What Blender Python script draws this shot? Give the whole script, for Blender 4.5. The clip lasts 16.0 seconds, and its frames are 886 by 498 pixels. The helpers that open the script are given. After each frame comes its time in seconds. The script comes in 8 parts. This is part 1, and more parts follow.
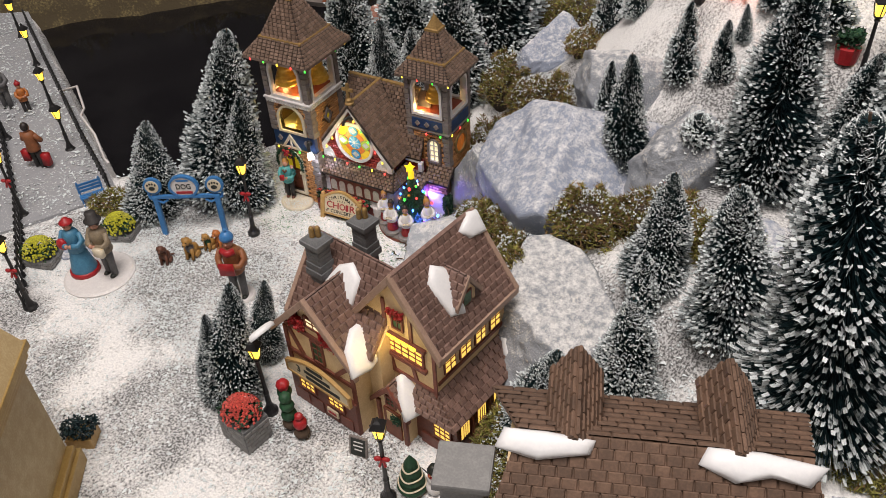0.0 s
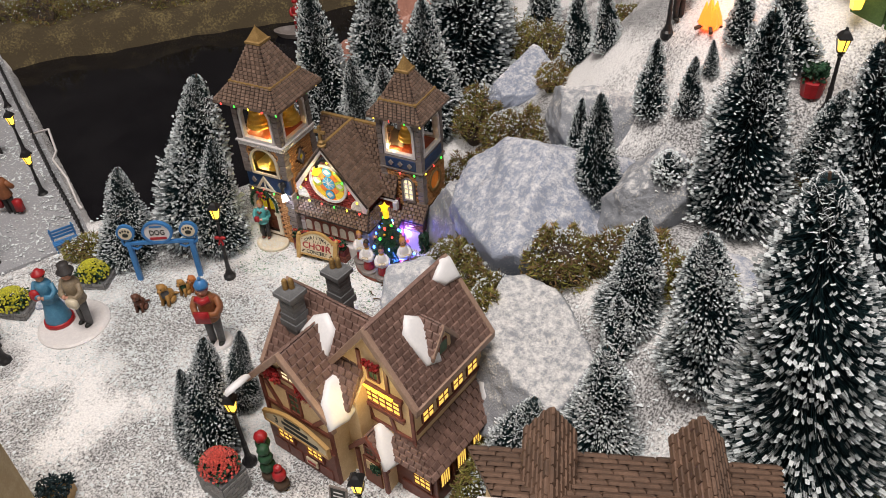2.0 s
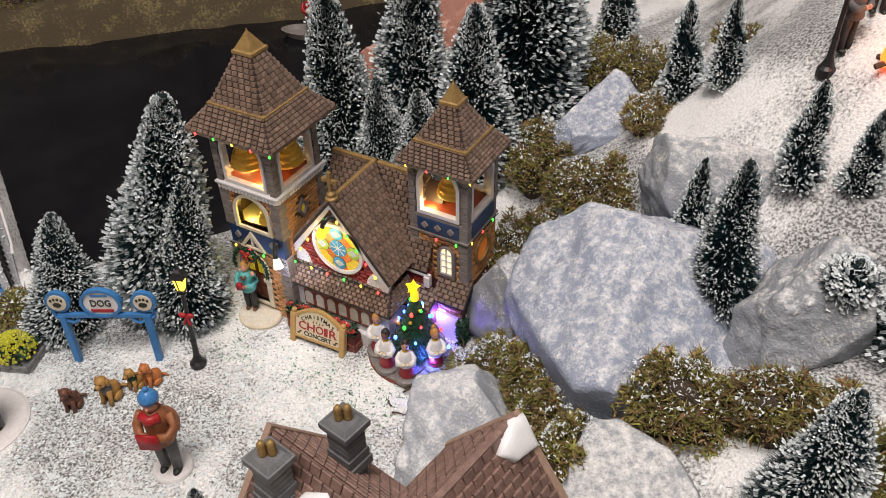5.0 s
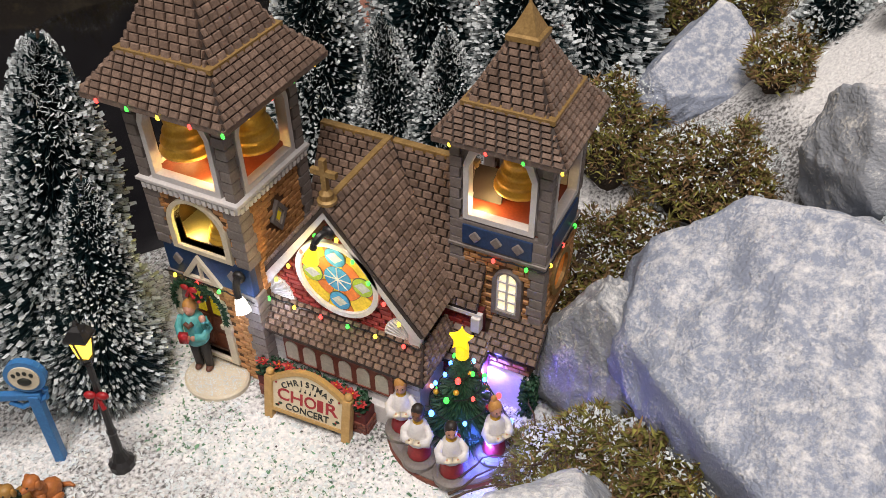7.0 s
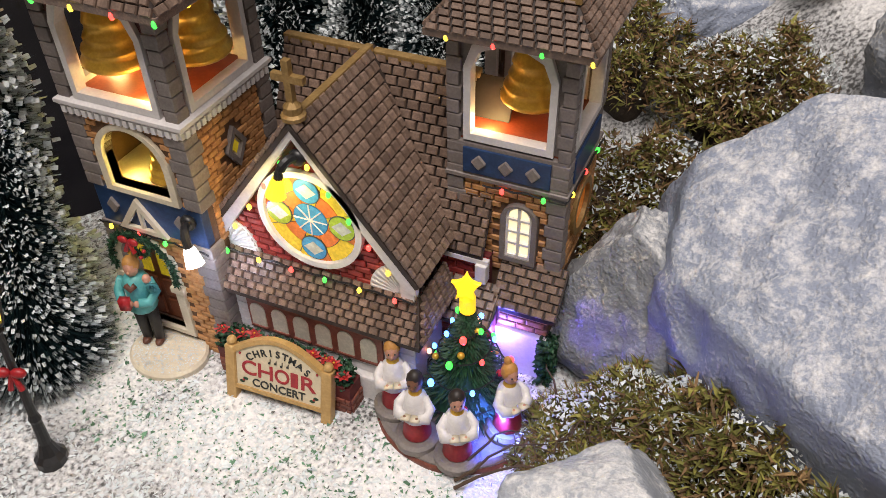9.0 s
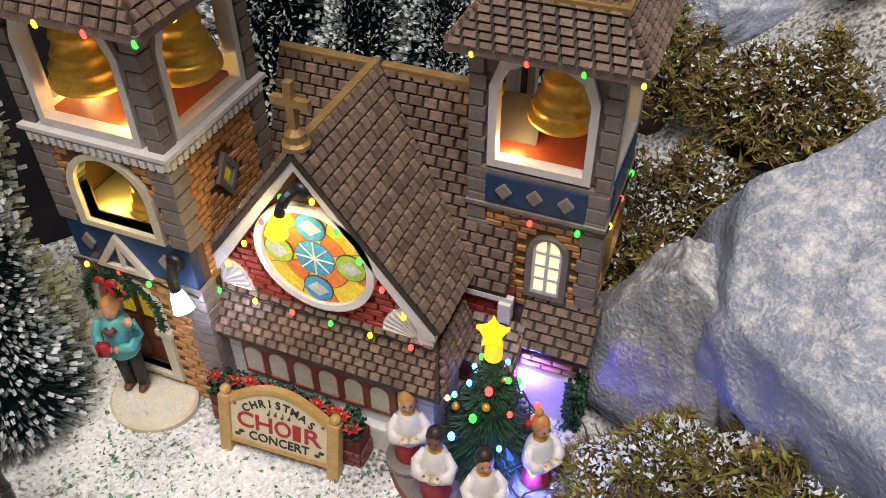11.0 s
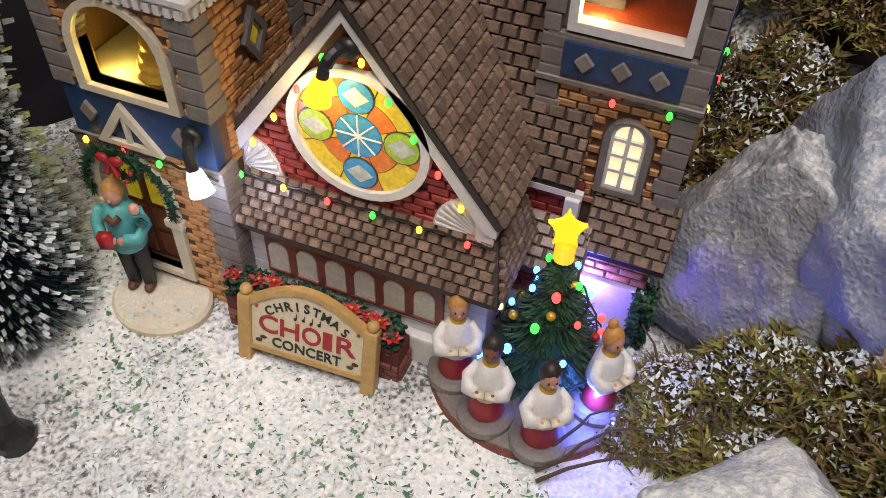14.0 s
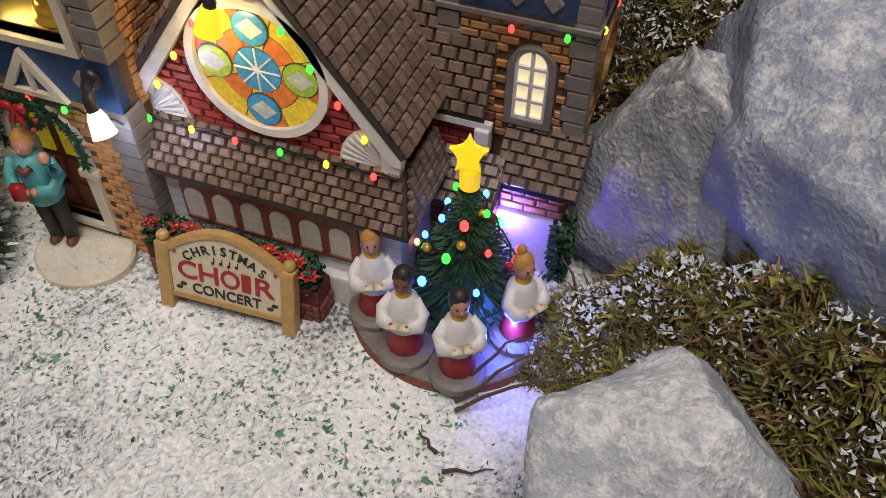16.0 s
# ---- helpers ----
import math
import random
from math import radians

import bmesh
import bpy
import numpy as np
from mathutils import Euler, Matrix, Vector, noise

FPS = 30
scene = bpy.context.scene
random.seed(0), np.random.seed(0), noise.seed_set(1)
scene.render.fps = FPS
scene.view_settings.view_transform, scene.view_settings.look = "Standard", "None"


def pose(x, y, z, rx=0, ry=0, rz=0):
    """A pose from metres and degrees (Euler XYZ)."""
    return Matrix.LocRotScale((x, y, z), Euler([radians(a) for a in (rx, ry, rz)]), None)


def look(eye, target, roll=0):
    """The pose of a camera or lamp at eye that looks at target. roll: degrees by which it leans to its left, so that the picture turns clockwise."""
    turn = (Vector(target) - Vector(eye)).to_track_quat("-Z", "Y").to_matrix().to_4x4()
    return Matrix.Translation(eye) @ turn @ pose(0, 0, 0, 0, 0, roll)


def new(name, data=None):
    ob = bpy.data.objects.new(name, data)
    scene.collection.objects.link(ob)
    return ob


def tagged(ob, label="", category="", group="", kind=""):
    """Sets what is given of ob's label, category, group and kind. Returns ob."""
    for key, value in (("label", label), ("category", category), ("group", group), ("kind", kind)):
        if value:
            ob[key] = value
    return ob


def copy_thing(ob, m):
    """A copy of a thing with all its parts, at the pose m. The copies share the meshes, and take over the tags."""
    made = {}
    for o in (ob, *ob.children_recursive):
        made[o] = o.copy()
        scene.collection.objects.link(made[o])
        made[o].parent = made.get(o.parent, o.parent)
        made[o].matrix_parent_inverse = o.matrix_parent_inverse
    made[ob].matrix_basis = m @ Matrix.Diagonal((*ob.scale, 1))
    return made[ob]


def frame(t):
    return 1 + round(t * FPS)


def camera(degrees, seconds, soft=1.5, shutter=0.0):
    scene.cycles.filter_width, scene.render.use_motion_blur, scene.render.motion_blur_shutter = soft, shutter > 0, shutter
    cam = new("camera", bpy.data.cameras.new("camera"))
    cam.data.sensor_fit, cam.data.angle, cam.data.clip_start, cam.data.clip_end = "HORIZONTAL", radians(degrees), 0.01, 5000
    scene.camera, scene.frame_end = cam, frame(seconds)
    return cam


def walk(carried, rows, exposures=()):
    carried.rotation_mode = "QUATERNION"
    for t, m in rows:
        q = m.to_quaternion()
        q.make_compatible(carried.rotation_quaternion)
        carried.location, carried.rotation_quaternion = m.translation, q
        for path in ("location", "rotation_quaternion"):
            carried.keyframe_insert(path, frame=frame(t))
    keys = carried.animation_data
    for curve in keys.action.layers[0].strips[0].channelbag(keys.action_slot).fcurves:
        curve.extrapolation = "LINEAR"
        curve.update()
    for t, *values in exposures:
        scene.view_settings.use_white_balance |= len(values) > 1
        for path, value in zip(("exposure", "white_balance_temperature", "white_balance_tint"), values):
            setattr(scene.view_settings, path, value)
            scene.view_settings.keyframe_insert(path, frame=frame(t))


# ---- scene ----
cam = camera(56.6, 16.0, soft=0.6)
PATH = [
    (0, (-0.012, 0.291, 0.718), (-0.807, 1.606, -0.562), -3.3),
    (0.5, (-0.012, 0.306, 0.738), (-0.807, 1.628, -0.535), -3.5),
    (1, (-0.006, 0.315, 0.735), (-0.794, 1.647, -0.532), -3.6),
    (1.5, (-0.005, 0.32, 0.739), (-0.785, 1.662, -0.523), -3.9),
    (2, (-0.012, 0.317, 0.744), (-0.782, 1.667, -0.515), -4.1),
    (2.5, (-0.022, 0.321, 0.755), (-0.781, 1.683, -0.498), -4.0),
    (3, (-0.058, 0.34, 0.745), (-0.802, 1.711, -0.507), -3.7),
    (3.2, (-0.075, 0.361, 0.74), (-0.818, 1.735, -0.509), -3.4),
    (5.3, (-0.22, 0.576, 0.607), (-0.998, 1.918, -0.654), -1.2),
    (5.5, (-0.239, 0.588, 0.591), (-1.017, 1.932, -0.669), -1.3),
    (6, (-0.287, 0.632, 0.547), (-1.025, 1.989, -0.723), -1.1),
    (6.5, (-0.337, 0.708, 0.497), (-1.082, 2.058, -0.776), -2.0),
    (7, (-0.376, 0.742, 0.465), (-1.052, 2.108, -0.831), -0.7),
    (7.5, (-0.404, 0.764, 0.427), (-1.059, 2.134, -0.876), -0.6),
    (8, (-0.408, 0.777, 0.392), (-1.046, 2.155, -0.909), -0.9),
    (10.3, (-0.425, 0.801, 0.371), (-1.022, 2.19, -0.938), -0.9),
    (10.5, (-0.431, 0.809, 0.37), (-1.01, 2.198, -0.948), -0.8),
    (11, (-0.448, 0.822, 0.362), (-1.016, 2.215, -0.956), -0.5),
    (11.5, (-0.471, 0.828, 0.349), (-1.035, 2.204, -0.988), 0.0),
    (12, (-0.485, 0.84, 0.331), (-1.03, 2.19, -1.041), 1.1),
    (12.5, (-0.489, 0.834, 0.317), (-1.021, 2.162, -1.081), 1.8),
    (13, (-0.492, 0.833, 0.309), (-1.012, 2.149, -1.104), 2.1),
    (13.5, (-0.486, 0.837, 0.311), (-0.989, 2.142, -1.119), 2.3),
    (14, (-0.486, 0.837, 0.312), (-0.981, 2.131, -1.13), 2.1),
    (14.5, (-0.482, 0.841, 0.311), (-0.959, 2.131, -1.14), 2.0),
    (15, (-0.47, 0.838, 0.31), (-0.934, 2.119, -1.155), 1.7),
    (15.5, (-0.456, 0.837, 0.302), (-0.918, 2.119, -1.162), 1.3),
    (16, (-0.451, 0.834, 0.299), (-0.906, 2.112, -1.171), 0.8),
]
walk(cam, [(t, look(eye, target, roll)) for t, eye, target, roll in PATH], ((0, 0.2), (5.5, 0.32), (12.5, 0.2), (14.5, 0.0), (16, -0.25)))

# ---- world, light ----
world = bpy.data.worlds.new("hall_air")
scene.world = world
world.use_nodes = True
world.node_tree.nodes["Background"].inputs[0].default_value = (1.0, 0.91, 0.87, 1)
world.node_tree.nodes["Background"].inputs[1].default_value = 0.38


def area_lamp(name, at, target, size, watts, colour):
    d = bpy.data.lights.new(name, "AREA")
    d.shape, d.size, d.energy, d.color = "DISK", size, watts, colour
    ob = new(name, d)
    ob.matrix_world = look(at, target)
    return ob


def point_lamp(name, at, watts, colour, radius=0.004):
    d = bpy.data.lights.new(name, "POINT")
    d.energy, d.color, d.shadow_soft_size = watts, colour, radius
    ob = new(name, d)
    ob.location = at
    return ob


area_lamp("hall_light", (-0.3, 0.2, 2.7), (-0.45, 1.0, 0), 1.2, 64, (1.0, 0.9, 0.84))


# ---- materials ----
def material(name, base, rough=0.6, metal=0.0, dark=None, scale=60.0, bump=0.2, fine=600.0, amount=1.0, vary=0.0, emit=0.0, spec=0.5, dist=0.0006):
    """Two scales of noise between base and dark, a bump, and a change from piece to piece."""
    mat = bpy.data.materials.new(name)
    mat.use_nodes = True
    nt = mat.node_tree
    b = nt.nodes["Principled BSDF"]
    b.inputs["Roughness"].default_value, b.inputs["Metallic"].default_value = rough, metal
    b.inputs["Specular IOR Level"].default_value = spec
    co = nt.nodes.new("ShaderNodeTexCoord")
    n1, n2 = nt.nodes.new("ShaderNodeTexNoise"), nt.nodes.new("ShaderNodeTexNoise")
    n1.inputs["Scale"].default_value, n1.inputs["Detail"].default_value = scale, 5
    n2.inputs["Scale"].default_value, n2.inputs["Detail"].default_value = fine, 3
    geo = nt.nodes.new("ShaderNodeNewGeometry")
    for n in (n1, n2):
        nt.links.new(geo.outputs["Position"], n.inputs["Vector"])
    mixf = nt.nodes.new("ShaderNodeMath")
    mixf.operation = "MULTIPLY_ADD"
    nt.links.new(n2.outputs["Fac"], mixf.inputs[0])
    mixf.inputs[1].default_value = 0.38
    half = nt.nodes.new("ShaderNodeMath")
    half.operation = "MULTIPLY"
    nt.links.new(n1.outputs["Fac"], half.inputs[0])
    half.inputs[1].default_value = 0.38
    nt.links.new(half.outputs[0], mixf.inputs[2])
    ramp = nt.nodes.new("ShaderNodeValToRGB")
    e = ramp.color_ramp.elements
    dk = dark or tuple(c * 0.6 for c in base)
    e[0].position, e[0].color = 0.5 - 0.17 / amount, (*dk, 1)
    e[1].position, e[1].color = 0.5 + 0.13 / amount, (*base, 1)
    nt.links.new(mixf.outputs[0], ramp.inputs[0])
    out = ramp.outputs[0]
    if vary:
        info = nt.nodes.new("ShaderNodeObjectInfo")
        geo2 = nt.nodes.new("ShaderNodeNewGeometry")
        s = nt.nodes.new("ShaderNodeMath")
        s.operation = "ADD"
        nt.links.new(info.outputs["Random"], s.inputs[0])
        nt.links.new(geo2.outputs["Random Per Island"], s.inputs[1])
        f = nt.nodes.new("ShaderNodeMath")
        f.operation = "FRACT"
        nt.links.new(s.outputs[0], f.inputs[0])
        mr = nt.nodes.new("ShaderNodeMapRange")
        mr.inputs[3].default_value, mr.inputs[4].default_value = 1 - vary, 1 + vary
        nt.links.new(f.outputs[0], mr.inputs[0])
        hsv = nt.nodes.new("ShaderNodeHueSaturation")
        nt.links.new(mr.outputs[0], hsv.inputs["Value"])
        nt.links.new(out, hsv.inputs["Color"])
        out = hsv.outputs[0]
    nt.links.new(out, b.inputs["Base Color"])
    if bump:
        bp = nt.nodes.new("ShaderNodeBump")
        bp.inputs["Strength"].default_value, bp.inputs["Distance"].default_value = bump, dist
        nt.links.new(mixf.outputs[0], bp.inputs["Height"])
        nt.links.new(bp.outputs[0], b.inputs["Normal"])
    if emit:
        nt.links.new(out, b.inputs["Emission Color"])
        b.inputs["Emission Strength"].default_value = emit
    return mat


def glow(name, colour, strength):
    mat = bpy.data.materials.new(name)
    mat.use_nodes = True
    b = mat.node_tree.nodes["Principled BSDF"]
    b.inputs["Base Color"].default_value = (*colour, 1)
    b.inputs["Emission Color"].default_value = (*colour, 1)
    b.inputs["Emission Strength"].default_value = strength
    b.inputs["Roughness"].default_value = 0.3
    return mat


M = {}
def rock_material(name, light, dark, snow=0.75):
    """Speckled stone in two tones, crossed by pale veins, with powder lying on what faces up."""
    mat = material(name, light, 0.85, dark=dark, scale=52, fine=420, bump=1.0, amount=1.9, dist=0.004)
    nt = mat.node_tree
    b = nt.nodes["Principled BSDF"]
    old = b.inputs["Base Color"].links[0].from_socket
    geo = nt.nodes.new("ShaderNodeNewGeometry")
    sep = nt.nodes.new("ShaderNodeSeparateXYZ")
    nt.links.new(geo.outputs["Normal"], sep.inputs[0])
    n = nt.nodes.new("ShaderNodeTexNoise")
    n.inputs["Scale"].default_value, n.inputs["Detail"].default_value, n.inputs["Roughness"].default_value = 120, 9, 0.8
    nt.links.new(geo.outputs["Position"], n.inputs["Vector"])
    a = nt.nodes.new("ShaderNodeMath")
    a.operation = "MULTIPLY_ADD"
    nt.links.new(sep.outputs[2], a.inputs[0])
    a.inputs[1].default_value = 0.3
    nt.links.new(n.outputs["Fac"], a.inputs[2])
    r = nt.nodes.new("ShaderNodeMapRange")
    r.inputs[1].default_value, r.inputs[2].default_value, r.inputs[4].default_value = 0.7, 0.9, snow
    nt.links.new(a.outputs[0], r.inputs[0])
    m_ = nt.nodes.new("ShaderNodeMix")
    m_.data_type = "RGBA"
    nt.links.new(r.outputs[0], m_.inputs[0])
    nt.links.new(old, m_.inputs[6])
    m_.inputs[7].default_value = (0.85, 0.84, 0.82, 1)
    nt.links.new(m_.outputs[2], b.inputs["Base Color"])
    return mat


M["rock"] = rock_material("grey_stone", (0.78, 0.79, 0.81), (0.27, 0.31, 0.4))
M["rock_pale"] = rock_material("pale_stone", (0.8, 0.77, 0.71), (0.27, 0.29, 0.32))
M["rock_snowy"] = rock_material("snow_dusted_stone", (0.86, 0.85, 0.83), (0.36, 0.39, 0.44))
M["rock_pink"] = rock_material("pink_stone", (0.72, 0.4, 0.29), (0.4, 0.19, 0.14), 0.3)
M["needle"] = material("green_bristle", (0.02, 0.062, 0.066), 0.5, dark=(0.005, 0.02, 0.026), scale=40, fine=500, bump=0, vary=0.5)
M["frost"] = material("white_flock", (0.86, 0.88, 0.88), 0.8, dark=(0.62, 0.68, 0.7), scale=80, fine=700, bump=0.1, vary=0.1)
M["bark"] = material("brown_bark", (0.11, 0.07, 0.045), 0.85, bump=0.4)
M["snow"] = material("snow_powder", (0.86, 0.86, 0.86), 0.75, dark=(0.72, 0.73, 0.75), scale=60, fine=900, bump=0.6, dist=0.001)
M["moss"] = material("moss_green", (0.48, 0.43, 0.1), 0.8, dark=(0.14, 0.14, 0.03), scale=25, fine=300, bump=0, vary=0.4)
M["moss_brown"] = material("moss_brown", (0.42, 0.27, 0.12), 0.8, dark=(0.15, 0.09, 0.04), scale=25, fine=300, bump=0, vary=0.4)
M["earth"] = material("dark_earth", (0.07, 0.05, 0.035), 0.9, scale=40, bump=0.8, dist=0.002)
M["underlay"] = material("dark_roof_underlay", (0.05, 0.034, 0.028), 0.6, scale=150, bump=0.2, vary=0.2)
M["shingle"] = material("brown_shingle", (0.36, 0.25, 0.19), 0.38, dark=(0.14, 0.095, 0.072), scale=150, fine=900, bump=0.35, vary=0.25, spec=0.7)
M["shingle_house"] = material("umber_shingle", (0.33, 0.21, 0.17), 0.45, dark=(0.14, 0.085, 0.07), scale=150, fine=900, bump=0.35, vary=0.2)
M["brick_tan"] = material("tan_brick", (0.66, 0.36, 0.14), 0.5, dark=(0.42, 0.2, 0.075), scale=120, fine=700, bump=0.3, vary=0.14)
M["brick_red"] = material("red_brick", (0.5, 0.065, 0.04), 0.5, dark=(0.27, 0.025, 0.022), scale=120, fine=700, bump=0.3, vary=0.15)
M["mortar"] = material("dark_mortar", (0.2, 0.11, 0.06), 0.8, scale=150, fine=700, bump=0.3)
M["mortar_red"] = material("deep_red_mortar", (0.16, 0.02, 0.02), 0.7, scale=150, fine=700, bump=0.3)
M["quoin"] = material("grey_quoin", (0.3, 0.265, 0.25), 0.55, dark=(0.18, 0.155, 0.145), scale=120, fine=700, bump=0.25, vary=0.1)
M["white"] = material("white_glaze", (0.8, 0.78, 0.76), 0.35, dark=(0.62, 0.6, 0.6), scale=120, fine=600, bump=0.1)
M["cream"] = material("cream_glaze", (0.76, 0.7, 0.56), 0.4, dark=(0.6, 0.53, 0.4), scale=120, fine=600, bump=0.1)
M["blue"] = material("navy_glaze", (0.03, 0.075, 0.2), 0.4, dark=(0.012, 0.035, 0.1), scale=140, fine=700, bump=0.15)
M["gold"] = material("gold_paint", (0.85, 0.55, 0.08), 0.35, metal=0.35, dark=(0.6, 0.34, 0.04), scale=140, fine=700, bump=0.08)
M["dull_gold"] = material("dull_gold_paint", (0.5, 0.33, 0.13), 0.5, metal=0.4, dark=(0.27, 0.17, 0.06), scale=160, fine=700, bump=0.2)
M["terracotta"] = material("terracotta_floor", (0.42, 0.1, 0.04), 0.55, dark=(0.26, 0.05, 0.02), scale=120, bump=0.15)
M["maroon"] = material("maroon_brick_paint", (0.16, 0.045, 0.04), 0.6, dark=(0.08, 0.022, 0.02), scale=140, bump=0.25, vary=0.15)
M["wood"] = material("brown_door_wood", (0.3, 0.09, 0.035), 0.5, dark=(0.16, 0.045, 0.02), scale=140, bump=0.2)
M["timber"] = material("dark_red_timber", (0.29, 0.09, 0.058), 0.5, dark=(0.15, 0.045, 0.03), scale=160, bump=0.3, vary=0.1)
M["plaster"] = material("cream_plaster", (0.84, 0.67, 0.4), 0.6, dark=(0.64, 0.47, 0.26), scale=100, fine=600, bump=0.2)
M["trim"] = material("taupe_bargeboard", (0.44, 0.31, 0.24), 0.55, dark=(0.3, 0.2, 0.15), scale=120, bump=0.2)
M["stone_grey"] = material("grey_chimney_stone", (0.2, 0.205, 0.21), 0.65, dark=(0.11, 0.115, 0.12), scale=110, fine=700, bump=0.4, vary=0.12)
M["black"] = material("black_iron", (0.02, 0.02, 0.022), 0.4, scale=120, bump=0.2)
M["pane"] = glow("amber_window_pane", (1.0, 0.62, 0.12), 0.9)
M["lamp_glass"] = glow("amber_lamp_glass", (1.0, 0.62, 0.06), 2.2)


# ---- mesh helpers ----
def part(name, bm, mat, parent, label="", smooth=False, kind=""):
    me = bpy.data.meshes.new(name)
    bmesh.ops.recalc_face_normals(bm, faces=bm.faces)
    bm.to_mesh(me)
    bm.free()
    for m_ in (mat if isinstance(mat, (list, tuple)) else [mat]):
        me.materials.append(m_)
    if smooth:
        me.polygons.foreach_set("use_smooth", [True] * len(me.polygons))
    ob = new(name, me)
    ob.parent = parent
    return tagged(ob, label, kind=kind)


def raw(name, verts, faces, mat, parent=None, label="", kind="", smooth=False):
    me = bpy.data.meshes.new(name)
    me.from_pydata([tuple(v) for v in verts], [], [tuple(f) for f in faces])
    me.materials.append(mat)
    if smooth:
        me.polygons.foreach_set("use_smooth", [True] * len(me.polygons))
    ob = new(name, me)
    ob.parent = parent
    return tagged(ob, label, kind=kind)


def thing(name, label, category, m=None, group="", kind=""):
    ob = new(name)
    ob.empty_display_size = 0.01
    if m is not None:
        ob.matrix_basis = m
    return tagged(ob, label, category, group, kind)


def box(x0, x1, y0, y1, z0, z1, bm=None, bevel=0.0, mi=0, top=None):
    """A box, its edges rounded; top: how far its top is drawn in."""
    bm = bm or bmesh.new()
    t = top or 0.0
    vs = [bm.verts.new(c) for c in ((x0, y0, z0), (x1, y0, z0), (x1, y1, z0), (x0, y1, z0), (x0 + t, y0 + t, z1), (x1 - t, y0 + t, z1), (x1 - t, y1 - t, z1), (x0 + t, y1 - t, z1))]
    fs = [bm.faces.new([vs[i] for i in q]) for q in ((3, 2, 1, 0), (4, 5, 6, 7), (0, 1, 5, 4), (1, 2, 6, 5), (2, 3, 7, 6), (3, 0, 4, 7))]
    for f in fs:
        f.material_index = mi
    if bevel:
        es = {e for f in fs for e in f.edges}
        bmesh.ops.bevel(bm, geom=list(es), offset=bevel, segments=2, affect="EDGES", profile=0.6)
    return bm


def prism(pts, depth, m=None, bm=None, mi=0, bevel=0.0):
    """The outline pts (x, z) pushed from y = 0 to y = depth, then moved by m."""
    bm = bm or bmesh.new()
    m = m or Matrix()
    a = [bm.verts.new(m @ Vector((x, 0, z))) for x, z in pts]
    b = [bm.verts.new(m @ Vector((x, depth, z))) for x, z in pts]
    n = len(pts)
    fs = [bm.faces.new(a), bm.faces.new(b[::-1])]
    for i in range(n):
        fs.append(bm.faces.new((a[i], b[i], b[(i + 1) % n], a[(i + 1) % n])))
    for f in fs:
        f.material_index = mi
    if bevel:
        bmesh.ops.bevel(bm, geom=list({e for f in fs for e in f.edges}), offset=bevel, segments=1, affect="EDGES")
    return bm


def ring(outer, inner, depth, m=None, bm=None, mi=0):
    """A flat frame between two outlines of as many points, with depth along y."""
    bm = bm or bmesh.new()
    m = m or Matrix()
    n = len(outer)
    loops = []
    for pts, y in ((outer, 0), (inner, 0), (inner, depth), (outer, depth)):
        loops.append([bm.verts.new(m @ Vector((x, y, z))) for x, z in pts])
    for k in range(4):
        p, q = loops[k], loops[(k + 1) % 4]
        for i in range(n):
            f = bm.faces.new((p[i], p[(i + 1) % n], q[(i + 1) % n], q[i]))
            f.material_index = mi
    return bm


def arch(w, h, n=10, x=0.0, z=0.0):
    """A round-headed opening: from bottom left, w wide, h high over all."""
    r = w / 2
    return [(x - r, z), (x + r, z)] + [(x + r * math.cos(a), z + h - r + r * math.sin(a)) for a in np.linspace(0, math.pi, n)]


def lathe(profile, seg=16, at=(0, 0, 0), bm=None, mi=0, m=None):
    bm = bm or bmesh.new()
    m = m or Matrix()
    rows = []
    for r, z in profile:
        rows.append([bm.verts.new(m @ Vector((at[0] + r * math.cos(k * 2 * math.pi / seg), at[1] + r * math.sin(k * 2 * math.pi / seg), at[2] + z))) for k in range(seg)])
    for p, q in zip(rows, rows[1:]):
        for k in range(seg):
            bm.faces.new((p[k], p[(k + 1) % seg], q[(k + 1) % seg], q[k])).material_index = mi
    bm.faces.new(rows[0][::-1]).material_index = mi
    bm.faces.new(rows[-1]).material_index = mi
    return bm


def tube(pts, r, seg=8, bm=None, mi=0):
    bm = bm or bmesh.new()
    pts = [Vector(p) for p in pts]
    rows = []
    for i, p in enumerate(pts):
        d = (pts[min(i + 1, len(pts) - 1)] - pts[max(i - 1, 0)]).normalized()
        a = d.orthogonal().normalized() if abs(d.z) > 0.9 else d.cross(Vector((0, 0, 1))).normalized()
        b = d.cross(a)
        rr = r[i] if isinstance(r, (list, tuple)) else r
        rows.append([bm.verts.new(p + (a * math.cos(k * 2 * math.pi / seg) + b * math.sin(k * 2 * math.pi / seg)) * rr) for k in range(seg)])
    for p, q in zip(rows, rows[1:]):
        for k in range(seg):
            bm.faces.new((p[k], p[(k + 1) % seg], q[(k + 1) % seg], q[k])).material_index = mi
    bm.faces.new(rows[0][::-1]).material_index = mi
    bm.faces.new(rows[-1]).material_index = mi
    return bm


def ball(at, r, bm=None, mi=0, sub=2, squash=(1, 1, 1)):
    bm = bm or bmesh.new()
    had = set(bm.faces)
    bmesh.ops.create_icosphere(bm, subdivisions=sub, radius=1.0, matrix=Matrix.Translation(at) @ Matrix.Diagonal((r * squash[0], r * squash[1], r * squash[2], 1)))
    for f in bm.faces:
        if f not in had:
            f.material_index = mi
            f.smooth = True
    return bm


PIECES = {}


